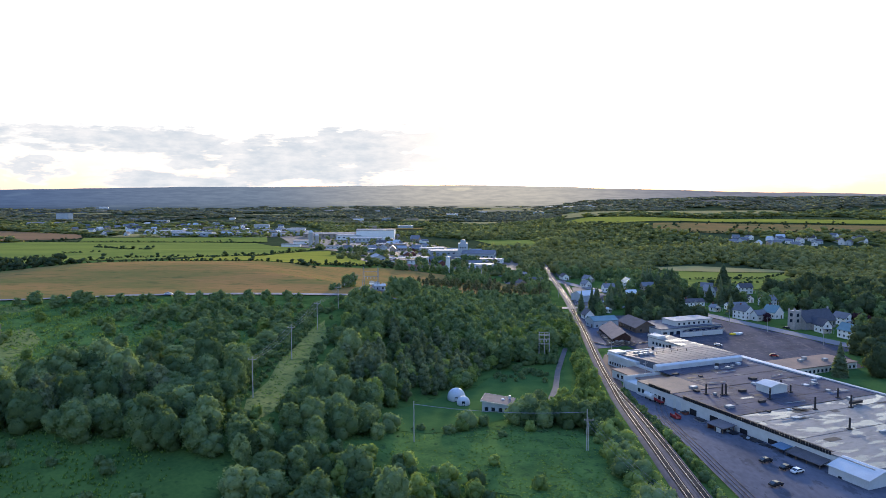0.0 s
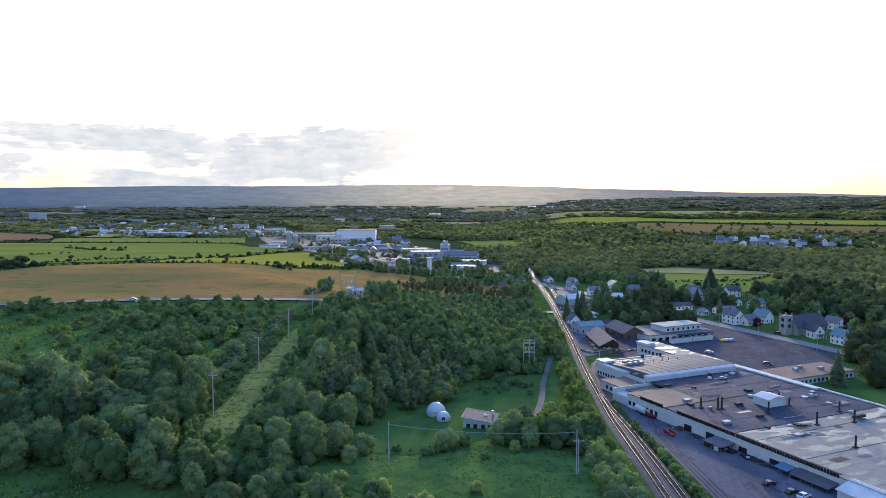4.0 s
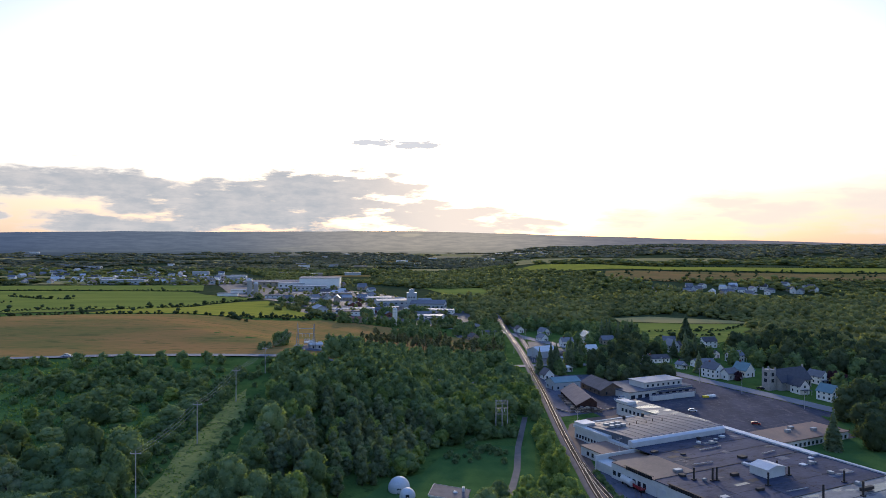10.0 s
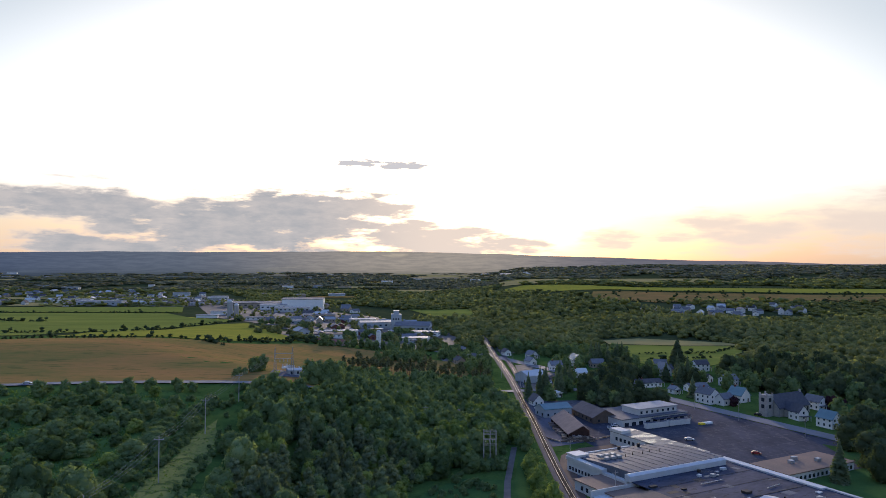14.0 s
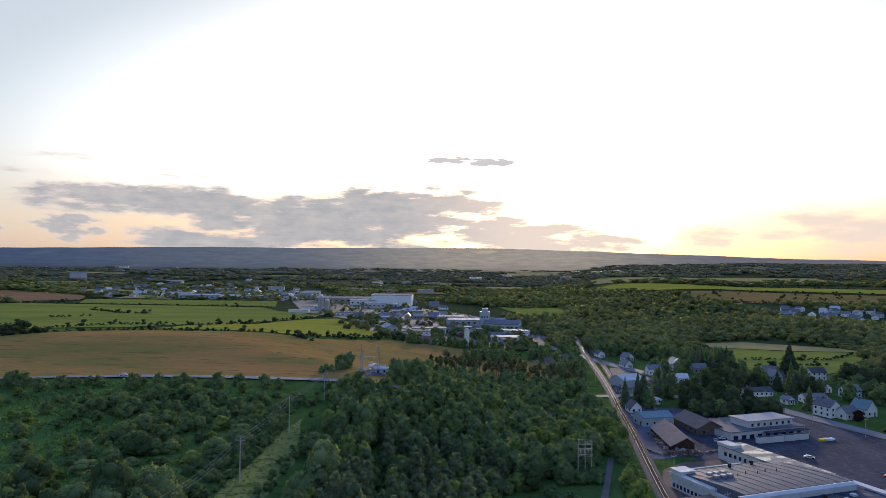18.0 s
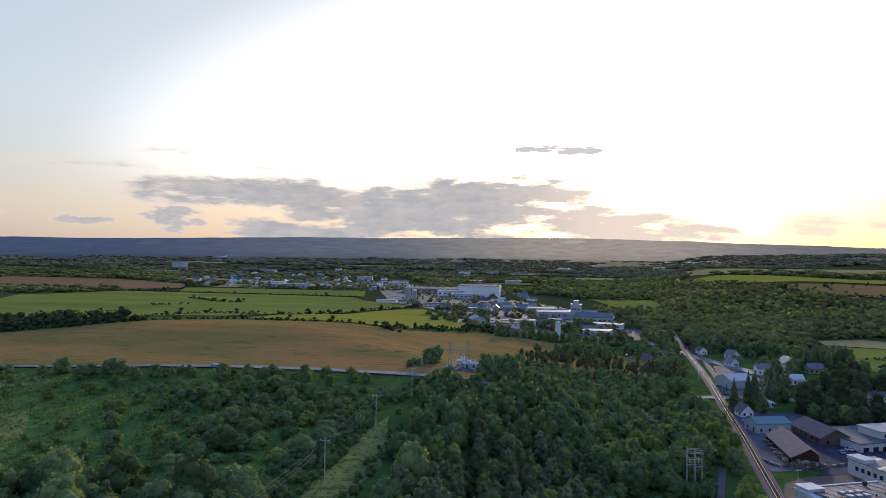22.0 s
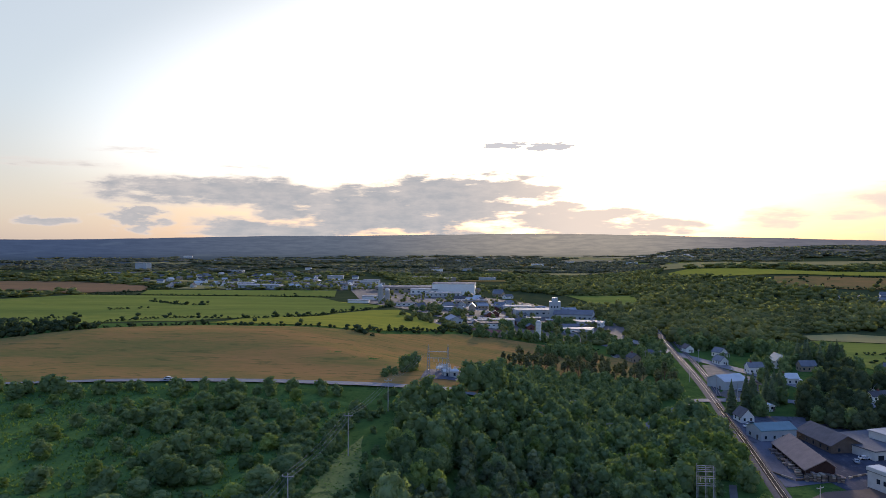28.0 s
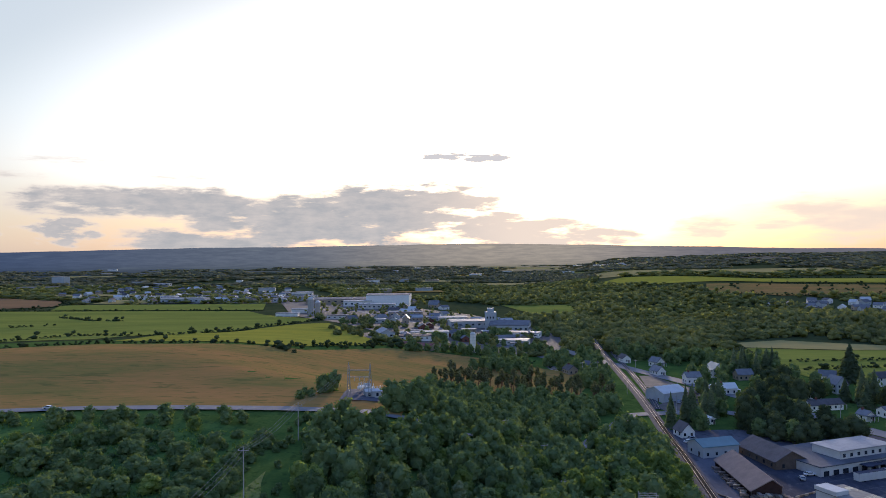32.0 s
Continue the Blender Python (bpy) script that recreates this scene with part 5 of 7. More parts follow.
for x, y, a, p, lb in ((95.7, 221.8, 24, 0, "black car parked in the factory yard"), (99.4, 216.2, 30, 0, "dark car parked in the factory yard"), (101.6, 213.6, 28, 1, "white car parked in the factory yard"),
                       (90.8, 203.4, 24, 0, "black car parked in the factory yard"), (145.4, 400.4, -20, 1, "white car on the parking lot"), (165.6, 375, -25, 3, "dark red car on the parking lot"),
                       (207, 452, 115, 0, "dark car on the village street"), (91, 462, 60, 2, "silver car by the lumber yard"), (86, 476, 30, 1, "white car beside the cottage"), (89, 481, 10, 2, "silver car beside the cottage"),
                       (104, 556, 60, 2, "silver car by the steel shed"), (112, 558, 70, 1, "white car by the steel shed"), (106, 546, 20, 4, "blue car by the steel shed"), (118, 430, 10, 1, "white car in the lumber yard"),
                       (113, 425, 80, 2, "silver car in the lumber yard"), (124, 436, 100, 1, "white car by the store"), (138, 430, 20, 4, "blue car by the store"), (-182, 432, 6, 1, "white car on the country road"), (136, 602, 20, 1, "white car in a village drive"), (213, 520, 20, 0, "dark car in a village drive"), (198, 548, 40, 4, "blue car in a village drive")):
    car(x, y, a, M_CARS[p], lb)
for x, y, a, mt, lb in ((79.0, 295.0, 104, M_WHITE, "white tank wagon on the yard rails"), (81.4, 289.6, 104, M_REDP, "red flat trailer on the yard rails"), (81.7, 268.6, 100, M_REDP, "dull red cart in the factory yard")):
    cr = thing("yard_wagon", lb, "wagon", pose(x, y, 0.3, 0, 0, a), "wagons in the yard")
    if mt is M_WHITE:
        part("tank", beam((-3.2, 0, 1.7), (3.2, 0, 1.7), 1.2, None, 16), mt, cr)
    else:
        part("bed", box(-2.4, 2.4, -1.1, 1.1, 0.9, 1.2), mt, cr)
        part("side", box(-2.4, 2.4, -1.12, -1.0, 1.2, 2.0), mt, cr)
        part("side", box(-2.4, 2.4, 1.0, 1.12, 1.2, 2.0), mt, cr)
    part("frame", box(-2.8, 2.8, -0.5, 0.5, 0.55, 0.9), M_DARK, cr)
    for wx in (-1.8, 1.8):
        for sy in (-1, 1):
            part("wheel", beam((wx, sy * 0.8, 0.4), (wx, sy * 0.98, 0.4), 0.4, None, 12), M_TYRE, cr)

# ---------------- trees ----------------
def crown_mesh(name, seed, h, r, lobes, leaves, material, base=0.06, leaf=0.5, peak=0.0, fine=1):
    """A crown reaching near the ground: uneven lobes wrapped in many small leaf clumps; peak draws it up to a point."""
    rnd = random.Random(seed)
    vs, fs = [], []
    bm0 = bmesh.new()
    bmesh.ops.create_icosphere(bm0, subdivisions=fine, radius=1)
    ico_v = [v.co.copy() for v in bm0.verts]
    ico_f = [[v.index for v in f.verts] for f in bm0.faces]
    bm0.free()
    balls = []
    for i in range(lobes):
        f = (i + 0.5) / lobes
        up = base + (0.9 - base) * (f ** 0.8)
        wide = r * (1 - peak * f) * math.sin(math.pi * min(0.97, 0.22 + 0.66 * f)) ** 0.7
        a = 2.4 * i + rnd.uniform(-0.6, 0.6)
        rr = wide * rnd.uniform(0.50, 0.68)
        q = max(0, wide - rr) * rnd.uniform(0.75, 1.15)
        c = Vector((q * math.cos(a), q * math.sin(a), max(h * up - rr * 0.2, rr * 0.55)))
        balls.append((c, rr))
        b = len(vs)
        for v in ico_v:
            k = 0.84 * (1 + 0.4 * noise.noise(v * 2.2 + Vector((seed, i * 3.1, 0))))
            vs.append(c + v * rr * k)
        fs += [tuple(b + j for j in t) for t in ico_f]
    for _ in range(leaves):
        c, rr = rnd.choices(balls, [q[1] ** 2 for q in balls])[0]
        n = Vector((rnd.gauss(0, 1), rnd.gauss(0, 1), rnd.gauss(0.3, 1))).normalized()
        p = c + n * rr * (rnd.uniform(0.80, 1.08) if rnd.random() < 0.85 else rnd.uniform(1.0, 1.3))
        n = (n + Vector((rnd.gauss(0, 0.7), rnd.gauss(0, 0.7), rnd.gauss(0, 0.7)))).normalized()
        a = n.orthogonal().normalized()
        a.rotate(Matrix.Rotation(rnd.uniform(0, 6.28), 3, n))
        bb = n.cross(a)
        s = leaf * rnd.uniform(0.55, 1.25) * (r / 4.5) ** 0.5
        b = len(vs)
        vs += [p + a * s, p + bb * s * 0.8 - a * s * 0.5, p - bb * s * 0.8 - a * s * 0.5]
        fs.append((b, b + 1, b + 2))
    me = bpy.data.meshes.new(name)
    me.from_pydata([tuple(v) for v in vs], [], fs)
    me.materials.append(material)
    me.polygons.foreach_set("use_smooth", [i < lobes * len(ico_f) for i in range(len(fs))])
    return me


def conifer_mesh(name, seed, h, r, material, tiers=16, base=0.12, blades=15):
    """Whorls of drooping boughs round a tapering spire."""
    rnd = random.Random(seed)
    vs, fs = [], []
    for t in range(tiers):
        f = t / (tiers - 1)
        z = h * (base + (1 - base) * f)
        rad = r * (1 - f) ** 0.85 * rnd.uniform(0.8, 1.1) + 0.15
        for i in range(max(5, int(blades * (1 - 0.5 * f)))):
            a = rnd.uniform(0, 6.2832)
            L = rad * rnd.uniform(0.7, 1.15)
            d = Vector((math.cos(a), math.sin(a), 0))
            s = Vector((-d.y, d.x, 0)) * (0.22 * L + 0.22)
            zc = z + rnd.uniform(-0.3, 0.3)
            b = len(vs)
            drop = L * rnd.uniform(0.15, 0.45)
            vs += [Vector((0, 0, zc + 0.5)), d * L * 0.55 + s + Vector((0, 0, zc - drop * 0.3)), d * L + Vector((0, 0, zc - drop)), d * L * 0.55 - s + Vector((0, 0, zc - drop * 0.3))]
            fs += [(b, b + 1, b + 2), (b, b + 2, b + 3)]
            b = len(vs)
            vs += [d * L * 0.2 + Vector((0, 0, zc + 0.1)), d * L * 0.95 + Vector((0, 0, zc - drop)), d * L * 0.6 + Vector((0, 0, zc - drop - 0.25 * L - 0.2))]
            fs.append((b, b + 1, b + 2))
    me = bpy.data.meshes.new(name)
    me.from_pydata([tuple(v) for v in vs], [], fs)
    me.materials.append(material)
    return me


def trunk_mesh(name, seed, h, r, top, limbs=5, spread=2.0):
    rnd = random.Random(seed)
    bm = bmesh.new()
    tube(0, 0, -0.6, h * 0.35, r, r * 0.75, 7, bm)
    tube(0, 0, h * 0.35, top, r * 0.75, r * 0.25, 7, bm)
    for i in range(limbs):
        a = rnd.uniform(0, 6.28)
        z = h * rnd.uniform(0.25, 0.5)
        beam((0, 0, z), (spread * math.cos(a), spread * math.sin(a), z + h * rnd.uniform(0.12, 0.25)), r * 0.3, bm, 5)
    me = bpy.data.meshes.new(name)
    bm.to_mesh(me)
    bm.free()
    me.materials.append(M_BARK)
    return me


BROAD, LIGHT, CONE, PINE, BUSH = [], [], [], [], []
PURPLE = [(crown_mesh("crown", 95, 10, 4.6, 9, 1000, M_PURPLE), trunk_mesh("trunk", 95, 9, 0.25, 6))]
for i in range(9):
    h, r = (10.5, 12.4, 9.2, 11.4, 13, 8.6, 11, 10, 12)[i], (5.6, 5.2, 5.9, 4.6, 5.4, 5.0, 6.3, 4.2, 5.8)[i]
    BROAD.append((crown_mesh("crown", 10 + i, h, r, 10, 1500, M_LEAF, 0.05 + 0.03 * (i % 3), 0.42, (0, 0.2, 0, 0.4, 0.1, 0, 0.05, 0.5, 0.15)[i], 2), trunk_mesh("trunk", i, h, 0.28, h * 0.7)))
DARKS = [(crown_mesh("crown", 140 + i, 11 + i, 5.4 + 0.3 * (i % 3), 10, 1100, M_LEAFD, 0.06, 0.45, 0.08 * i, 2), trunk_mesh("trunk", 140 + i, 11, 0.3, 8)) for i in range(4)]
for i in range(4):
    h, r = 10 + i, 4.4 + 0.3 * i
    LIGHT.append((crown_mesh("crown", 30 + i, h, r, 10, 1500, M_LEAFY, 0.05, 0.42, 0.15 * i, 2), trunk_mesh("trunk", 30 + i, h, 0.25, h * 0.7)))
for i in range(3):
    CONE.append((conifer_mesh("crown", 50 + i, 15 + i, 4.0, M_NEEDLE, 24, 0.06, 30), trunk_mesh("trunk", 50 + i, 13, 0.28, 12, 0)))
for i in range(5):
    PINE.append((crown_mesh("crown", 60 + i, 13 + i % 3, 3.7 + 0.3 * (i % 2), 10, 1300, M_NEEDLE, 0.08, 0.42, 0.35, 2), trunk_mesh("trunk", 60 + i, 14, 0.24, 12, 6, 1.5)))
for i in range(6):
    BUSH.append((crown_mesh("crown", 80 + i, 3.2 + 0.4 * i, 2.3 + 0.25 * i, 6, 420, M_LEAF if i % 2 else M_LEAFY, base=0.0, leaf=0.36, fine=2), trunk_mesh("trunk", 80 + i, 2, 0.1, 1.6, 3, 0.7)))
GIANT = [(conifer_mesh("crown", 57, 29, 10.0, M_NEEDLE, 34, 0.04, 44), trunk_mesh("trunk", 57, 24, 0.5, 24, 0))]
TALL = [(crown_mesh("crown", 66 + i, 15, 2.6, 8, 420, M_PINE, 0.52, 0.45, 0.3), trunk_mesh("trunk", 66 + i, 15, 0.26, 13, 7, 1.7)) for i in range(4)]
for _, me in TALL:
    me.materials[0] = M_PINEBARK
LOD = {"broad": [crown_mesh("crown", 110 + i, 10.5 + i % 3, 5.2 + 0.3 * (i % 3), 8, 260, M_LEAF, 0.05, 0.72, 0.07 * i) for i in range(6)],
       "light": [crown_mesh("crown", 120 + i, 11, 4.4, 9, 520, M_LEAFY, 0.05, 0.72) for i in range(2)],
       "pine": [crown_mesh("crown", 125 + i, 15, 2.7, 8, 420, M_NEEDLE, 0.12, 0.72, 0.55) for i in range(3)],
       "bush": [crown_mesh("crown", 130 + i, 3.6, 2.6, 5, 110, M_LEAF, 0.0, 0.7) for i in range(3)]}


def scatter(poly, gap, seed, keep=None):
    """Uneven places inside an outline, about gap apart."""
    rnd = random.Random(seed)
    xs, ys = [p[0] for p in poly], [p[1] for p in poly]
    out = []
    y = min(ys)
    row = 0
    while y < max(ys):
        x = min(xs) + (row % 2) * gap / 2
        while x < max(xs):
            p = (x + rnd.uniform(-0.42, 0.42) * gap, y + rnd.uniform(-0.42, 0.42) * gap)
            if inside(p, poly) and (keep is None or keep(p, rnd)):
                out.append(p)
            x += gap
        y += gap * 0.87
        row += 1
    return out


def far_from(line, d):
    segs = [(Vector(a[:2]), Vector(b[:2])) for a, b in zip(line, line[1:])]

    def ok(p):
        p = Vector(p)
        for a, b in segs:
            t = max(0, min(1, (p - a).dot(b - a) / max(1e-6, (b - a).length_squared)))
            if (p - a - (b - a) * t).length < d:
                return False
        return True
    return ok


CLEAR_RAIL, CLEAR_ROAD, CLEAR_STREET, CLEAR_LANE = far_from(RAILWAY[::4], 7.5), far_from(DROAD, 7.5), far_from(STREET, 9), far_from([(58, 392), (52, 365), (47, 342), (42, 312), (36, 286)], 4.5)


def free(p, r=None):
    if math.hypot(p[0] - 43, p[1] - 362) < 8.5:
        return False
    return not (inside(p, LAWN) or inside(p, STRIP) or inside(p, FRONT)) and CLEAR_RAIL(p) and CLEAR_ROAD(p) and CLEAR_LANE(p) and CLEAR_STREET(p)


PLANTED = []          # kind, x, y, scale


def plant(kind, pts, lo, hi, seed):
    rnd = random.Random(seed)
    PLANTED.extend((kind, x, y, rnd.uniform(lo, hi), rnd.uniform(0, 360), rnd.randrange(60)) for x, y in pts)


# the wood between the cleared strip and the railway
WOOD = [(-57, 238), (-54, 300), (-58, 345), (-62, 400), (-62, 416), (-42, 416), (-20, 428), (30, 455), (66, 515), (74, 470), (70, 420), (64, 385), (58, 392), (52, 372), (44, 356), (28, 352), (12, 338), (4, 312), (-10, 298), (-14, 284), (-26, 266), (-36, 240), (-46, 232)]
PINES = [(-40, 262), (-22, 270), (-8, 300), (4, 318), (12, 340), (6, 372), (-28, 372), (-46, 330), (-50, 285)]
plant("broad", scatter(WOOD, 8.2, 1, lambda p, r: free(p) and not inside(p, PINES)), 0.5, 1.15, 1)
plant("pine", scatter(PINES, 7.2, 2, lambda p, r: free(p) and r.random() < 0.8), 0.65, 1.05, 2)
plant("light", scatter(PINES, 13, 39, free), 0.5, 0.9, 39)
plant("broad", scatter(PINES, 13, 43, free), 0.5, 1.0, 43)
plant("light", scatter(WOOD, 11.5, 3, lambda p, r: free(p) and not inside(p, PINES)), 0.55, 0.95, 3)
# belt between the lane and the railway
BELT = [(50, 300), (60, 372), (66, 372), (62, 330), (58, 290), (55, 262), (50, 252), (22, 258), (38, 280)]
plant("light", scatter(BELT, 6.5, 4, lambda p, r: CLEAR_RAIL(p) and CLEAR_LANE(p)), 0.55, 0.9, 4)
plant("broad", scatter([(17, 250), (22, 266), (34, 276), (50, 270), (54, 252), (34, 247)], 5.6, 5), 0.6, 0.92, 5)
plant("bush", scatter([(45, 246), (57, 262), (58, 140), (50, 140)], 4.2, 6, lambda p, r: CLEAR_RAIL(p)), 0.8, 1.5, 6)
plant("bush", scatter([(70.6, 130), (73.4, 130), (73.2, 220), (72.4, 280), (70.4, 312), (70.6, 280), (71, 220)], 1.9, 7), 0.42, 0.72, 7)
# woods west of the cleared strip
WEST = [(-64, 190), (-72, 214), (-77, 250), (-80, 276), (-140, 268), (-172, 246), (-160, 212), (-133, 206), (-115, 204), (-93, 199)]
plant("broad", scatter(WEST, 8.6, 8, free), 0.75, 1.35, 8)
plant("pine", scatter([(-150, 225), (-110, 262), (-100, 240), (-120, 212)], 8.5, 9, free), 0.85, 1.15, 9)
SCRUB = [(-430, 330), (-300, 385), (-190, 405), (-130, 414), (-86, 404), (-84, 300), (-100, 272), (-150, 268), (-190, 220), (-300, 220), (-430, 260)]
plant("broad", scatter([(-190, 330), (-180, 400), (-130, 414), (-90, 400), (-88, 320), (-120, 290), (-165, 290)], 10, 10, lambda p, r: free(p) and r.random() < 0.3), 0.3, 0.95, 10)
THICK = [(-190, 366), (-186, 398), (-116, 403), (-86, 347), (-84, 318), (-104, 308), (-134, 324)]
OPEN = [(-290, 400), (-249, 401), (-193, 364), (-141, 323), (-110, 283), (-162, 268), (-290, 280)]
plant("broad", scatter(THICK, 8.2, 54, lambda p, r: free(p) and r.random() < 0.5), 0.4, 0.9, 54)
plant("bush", scatter(SCRUB, 6.5, 11, lambda p, r: free(p) and noise.noise(Vector((p[0] * 0.035, p[1] * 0.035, 4))) > r.uniform(0.0, 0.4) + (0.16 if inside(p, OPEN) else 0)), 0.5, 1.5, 11)
plant("broad", scatter([(-300, 398), (-190, 419), (-100, 425), (-90, 414), (-190, 405), (-300, 382)], 7.5, 12, lambda p, r: CLEAR_ROAD(p) and r.random() < 0.65), 0.35, 0.95, 12)
plant("light", scatter(SCRUB, 26, 38, free), 0.25, 0.7, 38)
# thicket at the foot of the wood
plant("broad", scatter([(-62, 186), (-78, 204), (-70, 216), (-56, 218), (-44, 226), (-38, 206), (-20, 190), (-10, 176), (-4, 150), (-30, 110), (-50, 150)], 7.8, 13, lambda p, r: r.random() < 0.72), 0.6, 1.05, 13)
plant("light", [(-36, 196), (-33, 190), (-12, 188), (-9, 184), (-18, 176), (-44, 206), (4, 190), (-24, 180)], 0.55, 0.8, 31)
plant("bush", scatter([(-60, 150), (-40, 214), (4, 206), (14, 186), (20, 150)], 6.0, 14, lambda p, r: r.random() < 0.5), 0.5, 1.1, 14)
plant("bush", [(14, 236), (-4, 240), (0, 243), (24, 243), (-24, 236), (22, 196), (10, 212), (46, 222), (2, 247), (8, 249), (-14, 242)], 0.7, 1.2, 32)
plant("bush", scatter(WOOD, 6.5, 33, lambda p, r: free(p) and r.random() < 0.35), 0.6, 1.2, 33)
plant("bush", scatter([(-84, 195), (-76, 300), (-78, 400), (-84, 404), (-92, 330), (-90, 250)], 5, 34, free), 0.6, 1.4, 34)
plant("broad", scatter([(-130, 300), (-78, 300), (-80, 400), (-110, 400), (-140, 370)], 9, 35, lambda p, r: free(p) and r.random() < 0.3), 0.3, 0.8, 35)
plant("bush", scatter([(-75, 368), (-66, 366), (-66, 424), (-76, 424)], 4.2, 51, lambda p, r: abs(p[0] + 70.5) > 1.6 and r.random() < 0.75), 0.5, 1.1, 51)
plant("bush", scatter([(-74, 208), (-60, 208), (-60, 232), (-72, 236)], 4.5, 52, lambda p, r: r.random() < 0.6), 0.5, 1.0, 52)
plant("bush", scatter([(-150, 130), (-150, 200), (-84, 202), (-70, 150)], 9, 53, lambda p, r: r.random() < 0.4), 0.5, 1.2, 53)
plant("broad", [(-42 + 6.5 * k, 703 + 4 * (k % 3) + 2 * (k % 2)) for k in range(10)], 0.6, 0.95, 55)
plant("broad", [(9, 816), (14, 812), (4, 820), (51, 843), (46, 848), (56, 838), (36, 740), (42, 745), (30, 742), (26, 690), (53, 702), (58, 708), (48, 720), (-22, 786), (-10, 788), (-16, 790)], 0.65, 0.95, 56)
plant("broad", scatter([(-62, 236), (-44, 244), (-24, 236), (-20, 220), (-40, 214), (-58, 214)], 6.8, 59, lambda p, r: not inside(p, CORRIDOR) and r.random() < 0.8), 0.6, 1.0, 59)
plant("bush", [(-75.5 + 1.3 * math.sin(k * 2.1), 228 + 3.7 * k) for k in range(36)], 0.35, 0.8, 62)
plant("bush", [(-60.5 + 1.5 * math.sin(k * 1.7) - 0.035 * 3.9 * k, 232 + 3.9 * k) for k in range(32)], 0.35, 0.8, 63)
plant("bush", [(39, 362), (42, 361), (45, 361.5), (48, 363), (37, 366), (43, 358), (47, 358), (40, 357)], 0.9, 1.4, 64)
plant("bush", scatter([(12, 322), (44, 318), (50, 330), (57, 372), (49, 346), (29, 349), (16, 334)], 4.6, 65, lambda p, r: CLEAR_LANE(p) and r.random() < 0.6), 0.4, 0.95, 65)
plant("light", scatter([(30, 374), (62, 394), (68, 438), (42, 440), (22, 402)], 10, 66, lambda p, r: free(p)), 0.75, 1.15, 66)
plant("light", scatter([(4, 330), (22, 350), (40, 362), (36, 386), (6, 372)], 9, 67, lambda p, r: free(p) and r.random() < 0.8), 0.6, 1.0, 67)
# trees before the far town, and beside the substation
plant("broad", scatter([(-14, 636), (26, 640), (30, 668), (12, 690), (-8, 676)], 7.5, 40), 0.6, 0.9, 40)
plant("broad", [(-44, 761), (-48, 764), (-40, 765), (-44, 768), (-28, 785), (-32, 788), (-24, 790), (-8, 784), (-12, 787), (-4, 786), (6, 776), (12, 770), (-64, 688), (-60, 691), (-55, 694), (-49, 700), (-144, 865), (-150, 868), (-138, 868), (-126, 875), (-120, 878), (-101, 838), (-96, 842), (20, 822), (14, 828), (16, 816), (52, 700), (46, 706), (56, 712)], 0.55, 0.95, 41)
plant("broad", [(-39, 449), (-36, 444), (-42, 439), (-33, 452)], 1.0, 1.4, 60)
plant("broad", [(-74, 466), (-76, 462), (-73, 471)], 0.7, 0.9, 61)
plant("broad", [(-38, 470), (-34, 462), (-40, 482), (-36, 492), (-42, 500), (-30, 474)], 0.6, 0.9, 42)
# between the country road and the town
plant("tall", scatter([(-44, 560), (-20, 600), (40, 596), (70, 560), (66, 545), (30, 560), (-20, 556)], 6, 15, lambda p, r: r.random() < 0.8), 0.75, 1.0, 15)
plant("broad", scatter([(-36, 440), (-38, 500), (-44, 556), (30, 556), (66, 545), (72, 522), (36, 478), (-10, 446)], 8.2, 16, lambda p, r: CLEAR_ROAD(p) and CLEAR_RAIL(p)), 0.65, 1.0, 16)
plant("broad", scatter([(-84, 450), (-84, 462), (-76, 462), (-76, 450)], 6, 17), 0.4, 0.6, 17)
plant("broad", scatter([(72, 560), (80, 640), (86, 720), (70, 730), (60, 690), (44, 690), (30, 672), (62, 640), (50, 600)], 9, 18, lambda p, r: CLEAR_RAIL(p) and r.random() < 0.8), 0.6, 0.95, 18)

# village trees
VILLAGE = [(96, 500), (118, 470), (150, 468), (168, 480), (166, 506), (156, 540), (160, 600), (200, 640), (230, 640), (262, 632), (296, 650), (330, 480), (300, 420), (262, 372), (230, 372), (240, 440), (262, 500), (240, 520), (200, 540), (190, 600), (140, 700), (104, 720), (98, 640), (120, 600), (112, 540)]
HOUSE_SPOTS = [(h[0], h[1]) for h in HOUSES] + [(187, 170), (99, 567), (91, 459), (107, 444)]


GAP = [(203, 606), (300, 600), (318, 668), (300, 690), (203, 660)]


def village_free(p, r=None):
    if inside(p, GAP):
        return False
    q = Vector(p) - F0
    u, v = q.dot(FU), q.dot(FV)
    return CLEAR_STREET(p) and CLEAR_RAIL(p) and all(math.hypot(p[0] - a, p[1] - b) > 9.5 for a, b in HOUSE_SPOTS) and not (174 < u < 224 and 160 < v < 190) and not inside(p, FIELDS[6])


plant("broad", scatter(VILLAGE, 13, 20, lambda p, r: village_free(p) and r.random() < 0.62), 0.6, 1.05, 20)
plant("dark", scatter([(120, 478), (152, 468), (164, 480), (160, 505), (130, 516), (118, 500)], 9, 21, village_free), 0.8, 1.15, 21)
plant("dark", scatter([(136, 540), (160, 520), (170, 530), (160, 570), (142, 566)], 10, 22, village_free), 0.9, 1.25, 22)
plant("cone", [(178, 334), (200, 545), (203, 556), (196, 560), (192, 505), (119, 545), (124, 552), (116, 548), (168, 640), (172, 644), (166, 648), (174, 652), (178, 640), (186, 646), (212, 560), (97, 510), (99, 514), (94, 508)], 1.0, 1.25, 23)
plant("giant", [(228, 618)], 1.0, 1.0, 24)
